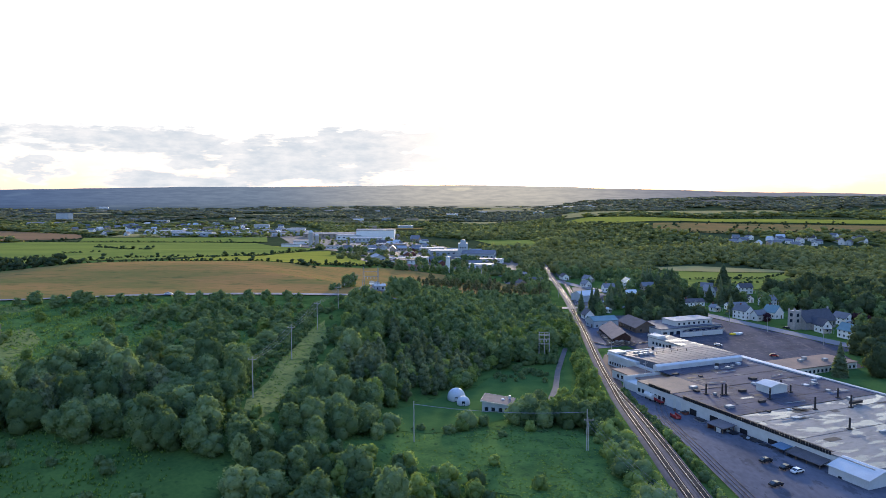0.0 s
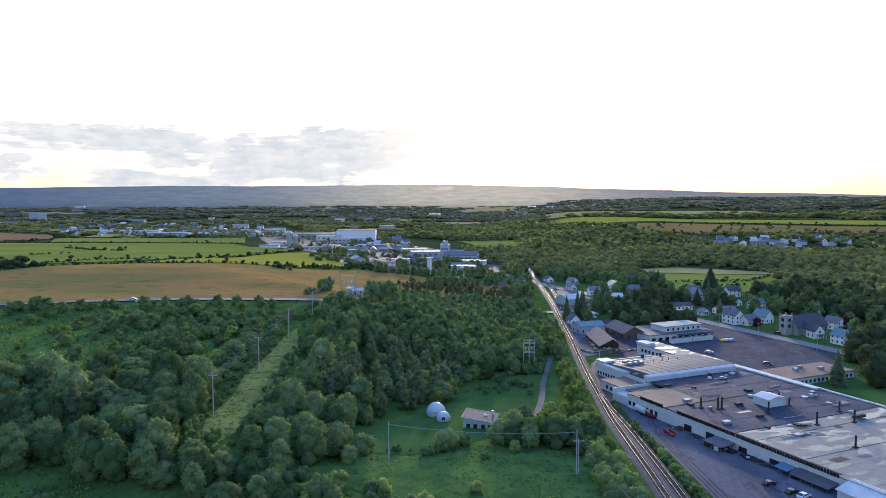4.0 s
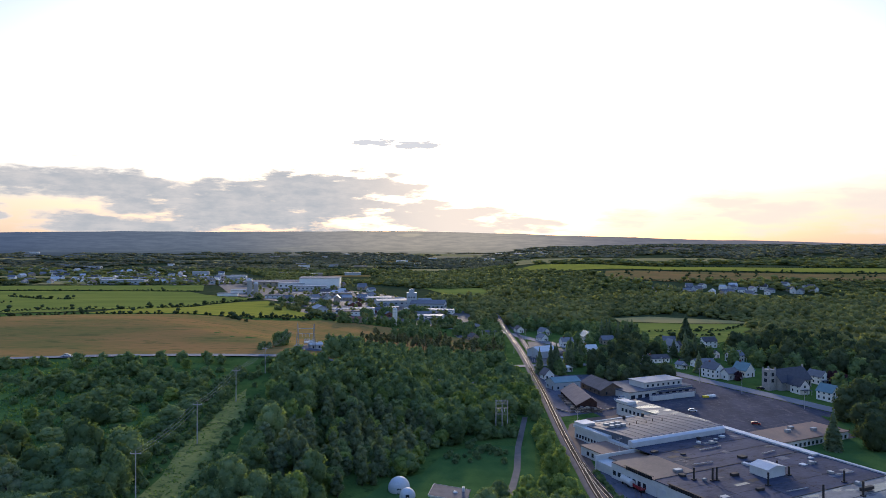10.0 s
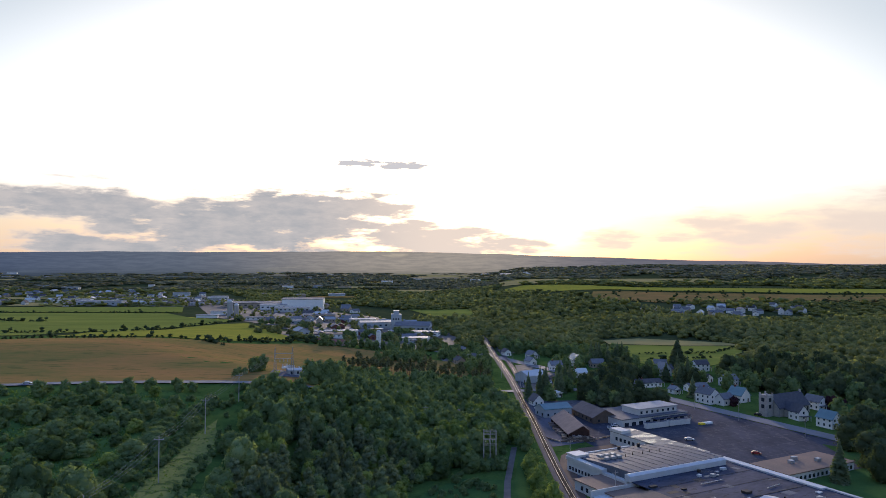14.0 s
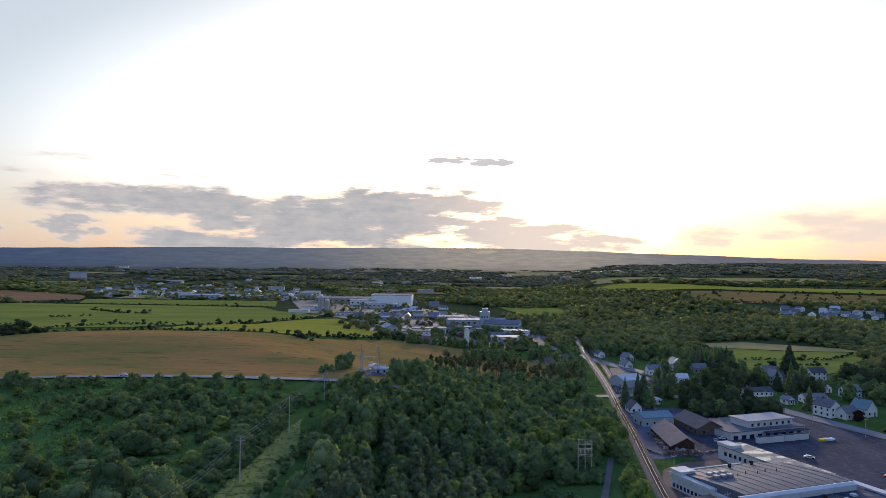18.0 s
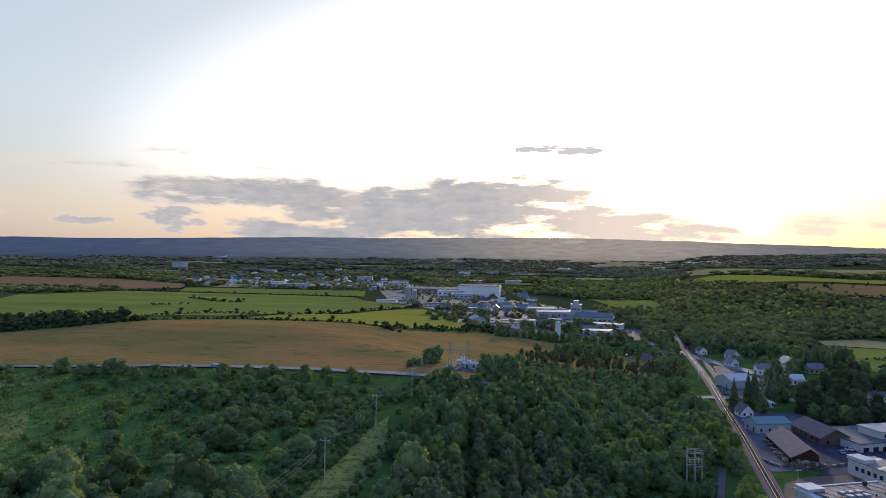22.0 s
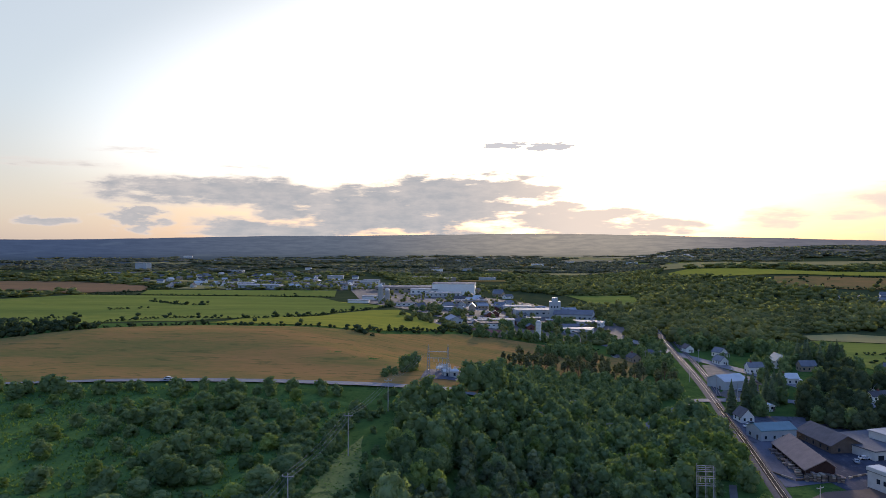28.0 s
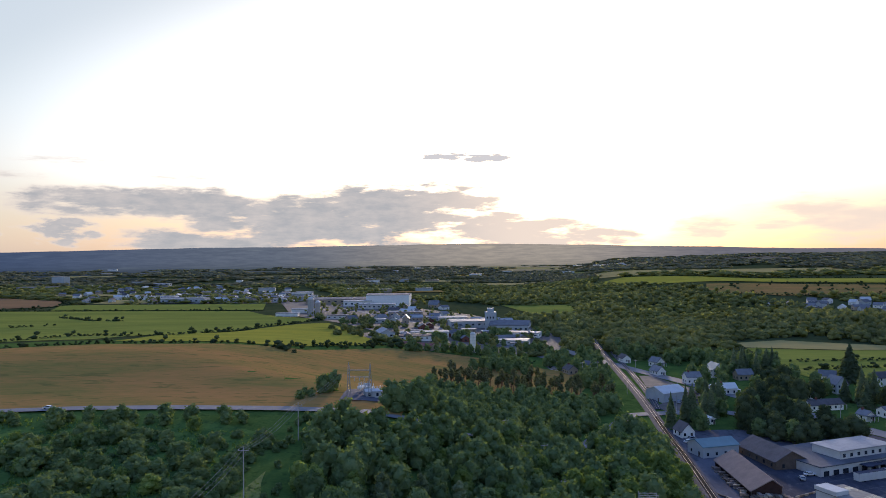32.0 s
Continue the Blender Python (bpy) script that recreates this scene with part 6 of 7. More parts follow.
plant("dark", [(146, 550), (153, 545), (140, 548), (177, 572), (184, 568), (170, 576), (177, 580), (140, 499), (147, 503), (133, 503), (176, 610), (168, 607), (184, 612), (202, 547), (209, 541), (160, 556)], 0.95, 1.3, 36)
plant("cone", [(109, 526), (111, 523), (85.5, 503), (196, 659), (191, 656), (200, 661)], 0.85, 1.15, 37)
plant("dark", scatter([(222, 398), (240, 412), (262, 390), (270, 340), (240, 330), (214, 376), (205, 356), (200, 330), (190, 320)], 9.5, 25, lambda p, r: village_free(p)), 1.0, 1.4, 25)
plant("broad", scatter([(262, 500), (240, 520), (262, 632), (300, 655), (340, 640), (360, 500), (330, 430), (300, 450)], 11, 26, lambda p, r: village_free(p) and r.random() < 0.6), 0.9, 1.3, 26)
plant("dark", scatter([(262, 500), (240, 520), (262, 632), (300, 655), (340, 640), (360, 500), (330, 430), (300, 450)], 15, 58, lambda p, r: village_free(p)), 1.0, 1.4, 58)
plant("broad", scatter([(98, 720), (110, 700), (150, 720), (212, 690), (212, 650), (170, 660), (140, 690), (104, 770)], 10, 27, village_free), 0.8, 1.2, 27)
plant("purple", [(206, 478), (258, 466), (264, 470), (262, 460)], 0.7, 0.95, 28)
plant("dark", [(166, 558), (140, 508), (125, 512), (213, 380), (206, 353), (277, 538), (262, 522), (290, 520), (284, 500)], 1.25, 1.6, 57)

KINDS = {"broad": (BROAD, "broadleaf_tree", "green broadleaf tree with a full rounded crown", "tree", "broadleaf trees of the wood"),
         "light": (LIGHT, "light_green_tree", "light green broadleaf tree lit from behind", "tree", "light green trees at the wood's edge"),
         "cone": (CONE, "spruce_tree", "tall dark green spruce with drooping boughs", "tree", "spruces in the village"),
         "giant": (GIANT, "spruce_tree", "huge broad dark spruce behind the village houses", "tree", "spruces in the village"),
         "tall": (TALL, "tall_pine", "slender pine with a bare reddish trunk and thin olive crown", "tree", "row of slender pines"),
         "pine": (PINE, "pine_tree", "dark grey-green pine with a bare lower trunk", "tree", "pines of the plantation"),
         "dark": (DARKS, "dark_maple_tree", "dark green maple with a dense rounded crown", "tree", "dark maples in the village"),
         "purple": (PURPLE, "copper_beech", "dark purple-leaved tree beside a village house", "tree", "purple-leaved trees"),
         "bush": (BUSH, "bush", "low rounded green bush in rough grass", "bush", "bushes in the scrub")}


def squat(x, y):
    """Scrub west of the cleared strip grows broad and low."""
    return (1.15, 0.74) if x < -78 and y > 284 else (1.0, 1.0)


def merged(name, rows, material, label, cat):
    """Many far plants as one mesh."""
    V, Fc, n = [], [], 0
    for me, x, y, s, turn, z in rows:
        co = np.empty(len(me.vertices) * 3, np.float32)
        me.vertices.foreach_get("co", co)
        co = co.reshape(-1, 3)
        c, sn = math.cos(radians(turn)), math.sin(radians(turn))
        V.append(np.stack([x + s * (co[:, 0] * c - co[:, 1] * sn), y + s * (co[:, 0] * sn + co[:, 1] * c), z + s * squat(x, y)[1] * co[:, 2]], 1))
        for p in me.polygons:
            Fc.append([i + n for i in p.vertices])
        n += len(co)
    me = bpy.data.meshes.new(name)
    me.from_pydata(np.concatenate(V).tolist(), [], Fc)
    me.materials.append(material)
    return tagged(new(name, me), label, cat, "", "stuff")


PLANTED.sort(key=lambda q: math.hypot(q[1], q[2] - 200))
MAXED = {"broad": 280, "light": 130, "cone": 60, "pine": 140, "bush": 240, "purple": 9, "giant": 1, "tall": 130, "dark": 130}
PROTO, REST = {}, {}
for kind, x, y, s, turn, pick in PLANTED:
    meshes, nm, label, cat, group = KINDS[kind]
    z = ground_z(x, y) - 0.1
    done = PROTO.setdefault(kind, [0, {}])
    crown, trunk = meshes[pick % len(meshes)]
    if done[0] < MAXED[kind]:
        done[0] += 1
        th = thing(nm, label, cat, pose(x, y, z, 0, 0, turn) @ Matrix.Diagonal((s * squat(x, y)[0], s * squat(x, y)[0], s * squat(x, y)[1] * (0.78 + 0.045 * (pick % 9)), 1)), group)
        for n, me in (("trunk", trunk), ("crown", crown)):
            new(n, me).parent = th
    else:
        REST.setdefault(kind, []).append((LOD[kind][pick % len(LOD[kind])] if kind in LOD else crown, x, y, s, turn, z))
for kind, rows in REST.items():
    merged(("bushes" if kind == "bush" else KINDS[kind][1] + "s") + "_beyond", rows, rows[0][0].materials[0], "more " + KINDS[kind][2].split(" with")[0] + "s further off", "trees")


# ---------------- power lines ----------------
def utility_pole(x, y, h, label, arms=1, a=0.0, r=0.2):
    z = ground_z(x, y)
    th = thing("utility_pole", label, "utility pole", pose(x, y, z, 0, 0, a), "utility poles")
    part("pole", tube(0, 0, -1, h, r, r * 0.62, 8), M_POLE, th)
    for k in range(arms):
        zz = h - 0.9 - k * 2.0
        part("crossarm", box(-1.5, 1.5, -0.08, 0.08, zz, zz + 0.16), M_POLE, th)
        for xx in (-1.35, 0, 1.35):
            part("insulator", tube(xx, 0, zz + 0.16, zz + 0.5, 0.07, 0.05, 6), M_WHITE, th)
    return [Vector((x, y, z + h - 0.45 - (0 if arms else 0.4))) + Vector((math.cos(radians(a)) * o, math.sin(radians(a)) * o, 0)) for o in ((-1.35, 0, 1.35) if arms else (-0.15, 0, 0.15))]


def wire(p, q, sag, th, r=0.032):
    bm = bmesh.new()
    n, prev = 10, None
    side = (q - p).cross(Vector((0, 0, 1))).normalized()
    for i in range(n + 1):
        c = p.lerp(q, i / n) - Vector((0, 0, sag * 4 * (i / n) * (1 - i / n)))
        ring = [bm.verts.new(c + side * (r * math.cos(k * 2.094)) + Vector((0, 0, r * math.sin(k * 2.094)))) for k in range(3)]
        if prev:
            for k in range(3):
                bm.faces.new((prev[k], prev[(k + 1) % 3], ring[(k + 1) % 3], ring[k]))
        prev = ring
    part("wire", bm, M_WIRE, th)


def line_of(poles, name, label, sag=1.4):
    th = thing(name, label, "power line", Matrix(), "power lines")
    for a, b in zip(poles, poles[1:]):
        for p, q in zip(a, b):
            wire(p, q, sag, th)


cut = [utility_pole(x, y, h, "tall grey wooden power pole in the cleared strip", 1, 0) for x, y, h in ((-72.4, 242.1, 14.4), (-70.5, 290.2, 14.2), (-71, 344.8, 13.8), (-70, 398, 13))]
line_of(cut + [[Vector((-66 + o, 452, 36)) for o in (-1.5, 0, 1.5)]], "power_line", "slack overhead wires along the cleared strip")
road_poles = [utility_pole(x, y, 13.6, "grey wooden power pole in the meadow", 0, 90) for x, y in ((-15.4, 228.3), (40.4, 225.8))]
line_of(road_poles, "power_line", "overhead wires crossing the meadow")
rail_poles = [utility_pole(x, y, 11, "weathered pole beside the railway", 1, 0, 0.16) for x, y in ((52, 168), (40.9, 225.6))]
line_of(rail_poles, "power_line", "overhead wires beside the railway", 2)
for x, y in ((88, 545), (96, 532), (80, 580), (100, 650), (178, 470), (190, 440), (206, 404), (168, 508), (78, 366), (84, 322), (150, 560), (62, 640), (20, 700), (72, 640)):
    utility_pole(x, y, 10, "thin wooden street pole", 1, 30, 0.15)
for x, y in ((22, 395), (30, 380), (18, 430), (4, 455)):
    utility_pole(x, y, 9, "thin wooden pole among the trees", 1, 20, 0.14)

# H-frame structure among the trees
hfr = thing("steel_frame_tower", "pale steel H-frame switching structure among trees", "switch tower", pose(43, 367, ground_z(43, 367) + 2.2))
for x in (-2.4, 0.4, 2.9):
    for y in (-1, 1):
        part("leg", box(x - 0.08, x + 0.08, y - 0.08, y + 0.08, -3, 12.6 if x < 0 else 12), M_POLE, hfr)
for z in (6, 8.4, 10.6, 11.9):
    for y in (-1, 1):
        part("crossbeam", box(-2.6, 3.1, y - 0.08, y + 0.08, z, z + 0.16), M_POLE, hfr)
for x in (-2.4, 2.9):
    part("brace", beam((x, -1, -2.0), (x, 1, 6), 0.05), M_POLE, hfr)
for x in (-1.5, 0, 1.5):
    part("insulator", tube(x, 0, 7, 8.4, 0.12, 0.1, 8), M_WHITE, hfr)

# substation
sb = thing("substation_frame", "steel lattice gantry of the substation with white insulators", "substation", pose(-57.6, 458, ground_z(-58, 458) + 0.2))
for x in (-6.2, 3.2):
    tw = part("lattice_tower", box(x - 0.1, x + 0.1, -0.1, 0.1, 13.8, 15.0), M_STEEL, sb, "tall lattice tower")
    for dx, dy in ((-0.8, -0.8), (0.8, -0.8), (0.8, 0.8), (-0.8, 0.8)):
        part("leg", beam((x + dx, dy, 0), (x + dx * 0.25, dy * 0.25, 14), 0.09), M_STEEL, tw)
    for k in range(9):
        z = 0.6 + k * 1.45
        f, g = 1 - 0.75 * z / 14, 1 - 0.75 * (z + 1.45) / 14
        part("lacing", beam((x - 0.8 * f, -0.8 * f, z), (x + 0.8 * g, -0.8 * g, z + 1.45), 0.05), M_STEEL, tw)
        part("lacing", beam((x + 0.8 * f, 0.8 * f, z), (x - 0.8 * g, 0.8 * g, z + 1.45), 0.05), M_STEEL, tw)
for z in (8.5, 11.5):
    for y in (-0.4, 0.4):
        part("crossbeam", box(-6.2, 3.2, y - 0.08, y + 0.08, z, z + 0.2), M_STEEL, sb)
    for i in range(10):
        part("lacing", beam((-6 + i * 0.9, -0.4, z), (-5.1 + i * 0.9, 0.4, z + 0.2), 0.04), M_STEEL, sb)
for x in (-3.6, -1.5, 0.6):
    part("insulator", tube(x, 0, 6.9, 8.5, 0.2, 0.14, 8), M_WHITE, sb)
for k, (x, y) in enumerate(((-56, 462), (-48.5, 470), (-59, 478))):
    tf = thing("transformer", "pale grey power transformer with white bushings", "transformer", pose(x, y, ground_z(x, y) + 0.35, 0, 0, 12), "substation transformers")
    part("tank", box(-1.9, 1.9, -1.2, 1.2, 0.2, 3.0, bevel=0.08), M_BLUEW, tf)
    for i in range(6):
        part("radiator", box(-1.7 + i * 0.6, -1.4 + i * 0.6, -1.8, -1.2, 0.5, 2.6), M_STEEL, tf)
    for xx in (-1.1, 0, 1.1):
        part("bushing", tube(xx, 0, 3.0, 4.9, 0.22, 0.1, 8), M_WHITE, tf, "white porcelain bushing")
    part("conservator", beam((-1.4, 0.8, 3.6), (1.4, 0.8, 3.6), 0.4, None, 12), M_BLUEW, tf)
for i in range(9):
    x, y = -60 + (i % 3) * 4.0, 464 + (i // 3) * 4.4
    bk = thing("circuit_breaker", "pale steel circuit breaker on thin legs with white insulators", "switchgear", pose(x, y, ground_z(x, y) + 0.55), "substation switchgear")
    for dx in (-0.8, 0.8):
        part("leg", box(dx - 0.07, dx + 0.07, -0.07, 0.07, 0, 2.2), M_STEEL, bk)
    part("tank", box(-1.1, 1.1, -0.5, 0.5, 2.2, 3.1, bevel=0.08), M_SIDING, bk)
    for dx in (-0.7, 0, 0.7):
        part("insulator", tube(dx, 0, 3.1, 4.6, 0.16, 0.1, 8), M_WHITE, bk, "white porcelain insulator")
gabled("control_house", "small white control house in the substation", "hut", pose(-53.5, 461, ground_z(-53.5, 461) + 0.2, 0, 0, 100), 4, 7, 2.8, 0.8, M_WHITE, M_WHITEM, 0.2, wins=3)

# ---------------- the far town ----------------
def hall(x, y, a, w, L, h, wall, roof, label, name="industrial_hall", wins=0, pitch=0.06):
    th = thing(name, label, "industrial building", pose(x, y, ground_z(x, y) + 0.3, 0, 0, a), "buildings of the far town")
    h = h * 0.72 if y < 1100 else h
    roof = M_PALER if roof is M_WHITEM else roof
    hr = w / 2 * pitch
    part("wall", prism([(-w / 2, -3), (w / 2, -3), (w / 2, h), (0, h + hr), (-w / 2, h)], -L / 2, L / 2), wall, th)
    part("roof", prism([(-w / 2 - 0.5, h), (0, h + hr + 0.1), (w / 2 + 0.5, h), (w / 2 + 0.5, h + 0.5), (0, h + hr + 0.6), (-w / 2 - 0.5, h + 0.5)], -L / 2 - 0.5, L / 2 + 0.5), roof, th)
    if wins:
        n = int(L / wins)
        for i in range(n):
            yy = -L / 2 + (i + 0.5) * L / n
            for s in (-1, 1):
                part("window", box(s * w / 2 - 0.08, s * w / 2 + 0.08, yy - wins * 0.2, yy + wins * 0.2, h * 0.38, h * 0.66), M_GLASS, th)
        n = int(w / wins)
        for i in range(n):
            xx = -w / 2 + (i + 0.5) * w / n
            part("window", box(xx - wins * 0.2, xx + wins * 0.2, -L / 2 - 0.08, -L / 2 + 0.08, h * 0.35, h * 0.7), M_GLASS, th)
    return th


hall(-143, 1175, 92, 46, 62, 15.5, M_SIDING, M_GRROOF, "huge windowless pale grey industrial hall", pitch=0.05)
hall(-232, 1235, 96, 60, 88, 6, M_TAN, M_VAULT, "broad low pale factory hall", wins=9)
hall(-186, 1160, 96, 30, 40, 7, M_SIDING, M_WHITEM, "low white-roofed hall beside the great hall", wins=8)
hall(-150, 1105, 92, 18, 50, 6, M_WHITE, M_WHITEM, "long white shed before the great hall", wins=6)
hall(-240, 985, 93, 12, 26, 4.5, M_SIDING, M_WHITEM, "low white-roofed farm building")
hall(-232, 1040, 93, 14, 34, 6, M_SIDING, M_WHITEM, "farm shed with a white metal roof")
hall(-92, 770, 20, 13, 22, 5, M_BLUEW, M_WHITEM, "pale gabled workshop at the field edge", wins=5, pitch=0.5)
hall(-64, 768, 100, 16, 30, 5, M_SIDING, M_ROOFG, "low flat-roofed workshop with a window band", wins=4)
hall(-60, 800, 100, 14, 44, 5, M_SIDING, M_WHITEM, "long low white-roofed workshop", wins=5)
hall(-22, 905, 100, 26, 40, 9, M_BLUEW, M_WHITEM, "pale feed mill hall with a shining roof", wins=6)
hall(22, 880, 80, 26, 40, 9, M_BLUEW, M_GRROOF, "grey mill building with rows of windows", wins=5, pitch=0.3)
hall(34, 835, 75, 16, 30, 6, M_SIDING, M_WHITEM, "white-roofed warehouse by the trees", wins=6)
hall(22, 786, 78, 18, 26, 5, M_SIDING, M_WHITEM, "low warehouse with a wet shining roof", wins=6)
hall(-48, 960, 96, 22, 46, 6, M_SIDING, M_WHITEM, "low white-roofed depot in the town", wins=7)
hall(-100, 1010, 96, 18, 40, 6, M_TAN, M_GRROOF, "long tan depot with a grey roof", wins=6)
hall(-10, 960, 96, 10, 16, 6, M_SIDING, M_GRROOF, "small grey office beside the mill", wins=4)
hall(-110, 900, 100, 12, 24, 5, M_BLUEW, M_WHITEM, "small pale shop with a white roof", wins=5)
hall(-170, 940, 100, 12, 24, 5, M_SIDING, M_GRROOF, "small pale shop with a grey roof", wins=5)
hall(-480, 1248, 93, 24, 70, 7, M_BLUEW, M_WHITEM, "long blue and white warehouse at the far town's edge", wins=8)
hall(-560, 1330, 93, 24, 60, 6, M_SIDING, M_WHITEM, "long warehouse with a white roof", wins=8)
hall(-430, 1330, 93, 26, 50, 6, M_SIDING, M_ROOFG, "low warehouse with a grey roof", wins=8)
hall(-1000, 1690, 93, 26, 110, 6, M_BLUEW, M_GRROOF, "very long pale warehouse in the distance", wins=12)
hall(-900, 1740, 93, 22, 60, 6, M_BLUEW, M_WHITEM, "long pale warehouse in the distance", wins=12)
hall(-1060, 1850, 80, 20, 36, 22, M_BLUEW, M_GRROOF, "tall grey-blue plant block in the distance")
hall(-800, 1850, 93, 18, 40, 5, M_BLUEW, M_WHITEM, "white-roofed warehouse in the distance", wins=12)
gabled("red_roofed_shed", "long low shed with a dull red metal roof", "shed", pose(-58, 716, ground_z(-58, 716), 0, 0, 62), 9, 30, 2.2, 1.6, M_TAN, surf("red_metal_roof", (0.26, 0.09, 0.085), (0.17, 0.06, 0.06), scale=0.3, fine=3, amount=1, rough=0.6), 0.4)
# mill tower and silos
ml = thing("mill_tower", "tall square grey mill tower rising over the town", "mill tower", pose(2, 886, ground_z(2, 886)))
part("shaft", box(-6, 6, -5, 5, -2, 18.5), M_BLUEW, ml)
part("head", box(-3.2, 3.2, -3, 3, 18.5, 22.5), M_BLUEW, ml)
for i in range(3):
    part("window", box(-4 + i * 3, -2.6 + i * 3, -5.08, -5, 12, 14), M_GLASS, ml)


def silo(x, y, r, h, label, mt):
    th = thing("silo", label, "silo", pose(x, y, ground_z(x, y)), "silos")
    part("shaft", tube(0, 0, -1, h, r, r, 18), mt, th)
    bm = bmesh.new()
    bmesh.ops.create_uvsphere(bm, u_segments=18, v_segments=8, radius=r * 1.02)
    for v in bm.verts:
        v.co.z = max(v.co.z, 0) * 0.9 + h
    part("cap", bm, M_WHITEM, th)
    for k in range(1, 6):
        part("hoop", tube(0, 0, h * k / 6, h * k / 6 + 0.12, r * 1.015, r * 1.015, 18), M_STEEL, th)


silo(-14, 722, 2.3, 14.5, "pale water-tank silo with a domed white top", M_SIDING)
silo(-212, 985, 3.6, 20, "grey farm silo with a domed cap", M_STEEL)
silo(-207, 1000, 3.2, 15, "grey farm silo with a domed cap", M_STEEL)
rr = random.Random(33)


def far_house(x, y, group="houses of the far town"):
    w, L, hw, hr = rr.uniform(7, 10), rr.uniform(9, 15), rr.uniform(3, 5.5), rr.uniform(2, 3.6)
    wm, rm = rr.choice((M_SIDING, M_SIDING, M_BLUEW, M_TAN)), rr.choice((M_GRROOF, M_GRROOF, M_DKROOF, M_WHITEM))
    gabled("far_house", f"small {LABELS.get(wm.name, 'grey')} house with a {ROOFS.get(rm.name, 'pale metal')} roof among trees", "house", pose(x, y, ground_z(x, y), 0, 0, rr.uniform(0, 180)), w, L, hw, hr, wm, rm, 0.4, group, wins=4.5, door=False)


for poly, gap, sd in (([(-640, 1225), (-360, 1230), (-300, 1300), (-420, 1700), (-900, 1800), (-1000, 1600)], 52, 41), ([(-330, 1265), (-180, 1290), (-60, 1150), (-30, 1050), (-140, 1120), (-300, 1230)], 38, 42), ([(-160, 890), (-100, 860), (-20, 1000), (-110, 1090)], 34, 43)):
    for p in scatter(poly, gap, sd, lambda p, r: r.random() < 0.75):
        far_house(*p)
for p in scatter([(355, 1095), (420, 1040), (520, 1035), (640, 1090), (620, 1140), (480, 1125), (400, 1120)], 26, 44):
    far_house(*p, group="houses of the hillside estate")

# ---------------- hedges and far woods ----------------
CLUMPS = [crown_mesh("clump", 200 + i, 1.75, 1.0, 7, 90, M_FARLEAF, 0.1, 0.24, 0.1 * (i % 4)) for i in range(8)]
CLUMPS += [crown_mesh("clump", 220 + i, 1.75, 1.0, 2, 14, M_FARLEAF, 0.1, 0.42) for i in range(8)]
CLUMPS += [crown_mesh("clump", 240 + i, 1.75, 1.0, 1, 6, M_FARLEAF, 0.2, 0.5) for i in range(8)]
CV = []
for me in CLUMPS:
    co = np.empty(len(me.vertices) * 3, np.float32)
    me.vertices.foreach_get("co", co)
    CV.append((co.reshape(-1, 3), np.array([list(p.vertices) for p in me.polygons], np.int32)))


def woods(name, places, label, material=M_FARLEAF):
    """Many far crowns in one mesh; each place is x, y, width, height."""
    V, Fc, n = [], [], 0
    rnd = random.Random(len(places))
    for x, y, r, h in places:
        co, fa = CV[rnd.randrange(8) + (8 if name in ("weed_clumps", "hedgerow") else 0 if y < 950 else 8 if y < 1800 else 16)]
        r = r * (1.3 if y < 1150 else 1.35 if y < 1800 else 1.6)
        a = rnd.uniform(0, 6.28)
        c, s = math.cos(a), math.sin(a)
        z = ground_z(x, y) - 0.3
        V.append(np.stack([x + r * (co[:, 0] * c - co[:, 1] * s), y + r * (co[:, 0] * s + co[:, 1] * c), z + h * 0.55 * co[:, 2]], 1))
        Fc.append(fa + n)
        n += len(co)
    me = bpy.data.meshes.new(name)
    V, Fc = np.concatenate(V), np.concatenate(Fc)
    me.from_pydata(V.tolist(), [], Fc.tolist())
    me.materials.append(material)
    me.polygons.foreach_set("use_smooth", [True] * len(Fc))
    return tagged(new(name, me), label, "woods", "", "stuff")


def in_fields(p):
    return any(inside(p, f) for f in FIELDS) or inside(p, TOWN)


rnd = random.Random(77)
def tufts(name, poly, count, seed, hi, label, keep=lambda p: True):
    """Tall grass and weeds over an outline, as one mesh of blades."""
    r_ = random.Random(seed)
    xs, ys = [p[0] for p in poly], [p[1] for p in poly]
    V, Fc = [], []
    made = tries = 0
    while made < count and tries < count * 6:
        tries += 1
        x, y = r_.uniform(min(xs), max(xs)), r_.uniform(min(ys), max(ys))
        if not inside((x, y), poly) or not keep((x, y)) or noise.noise(Vector((x * 0.09, y * 0.09, seed))) < r_.uniform(-0.5, 0.35):
            continue
        made += 1
        z = ground_z(x, y) + 0.05
        for k in range(4):
            a = r_.uniform(0, 6.28)
            w, h = r_.uniform(0.15, 0.4), hi * r_.uniform(0.4, 1.0)
            dx, dy, lx, ly = w * math.cos(a), w * math.sin(a), r_.uniform(-0.5, 0.5), r_.uniform(-0.5, 0.5)
            b = len(V)
            V += [(x - dx, y - dy, z), (x + dx, y + dy, z), (x + lx, y + ly, z + h)]
            Fc.append((b, b + 1, b + 2))
    me = bpy.data.meshes.new(name)
    me.from_pydata(V, [], Fc)
    me.materials.append(M_GRASS)
    return tagged(new(name, me), label, "grass", "", "stuff")


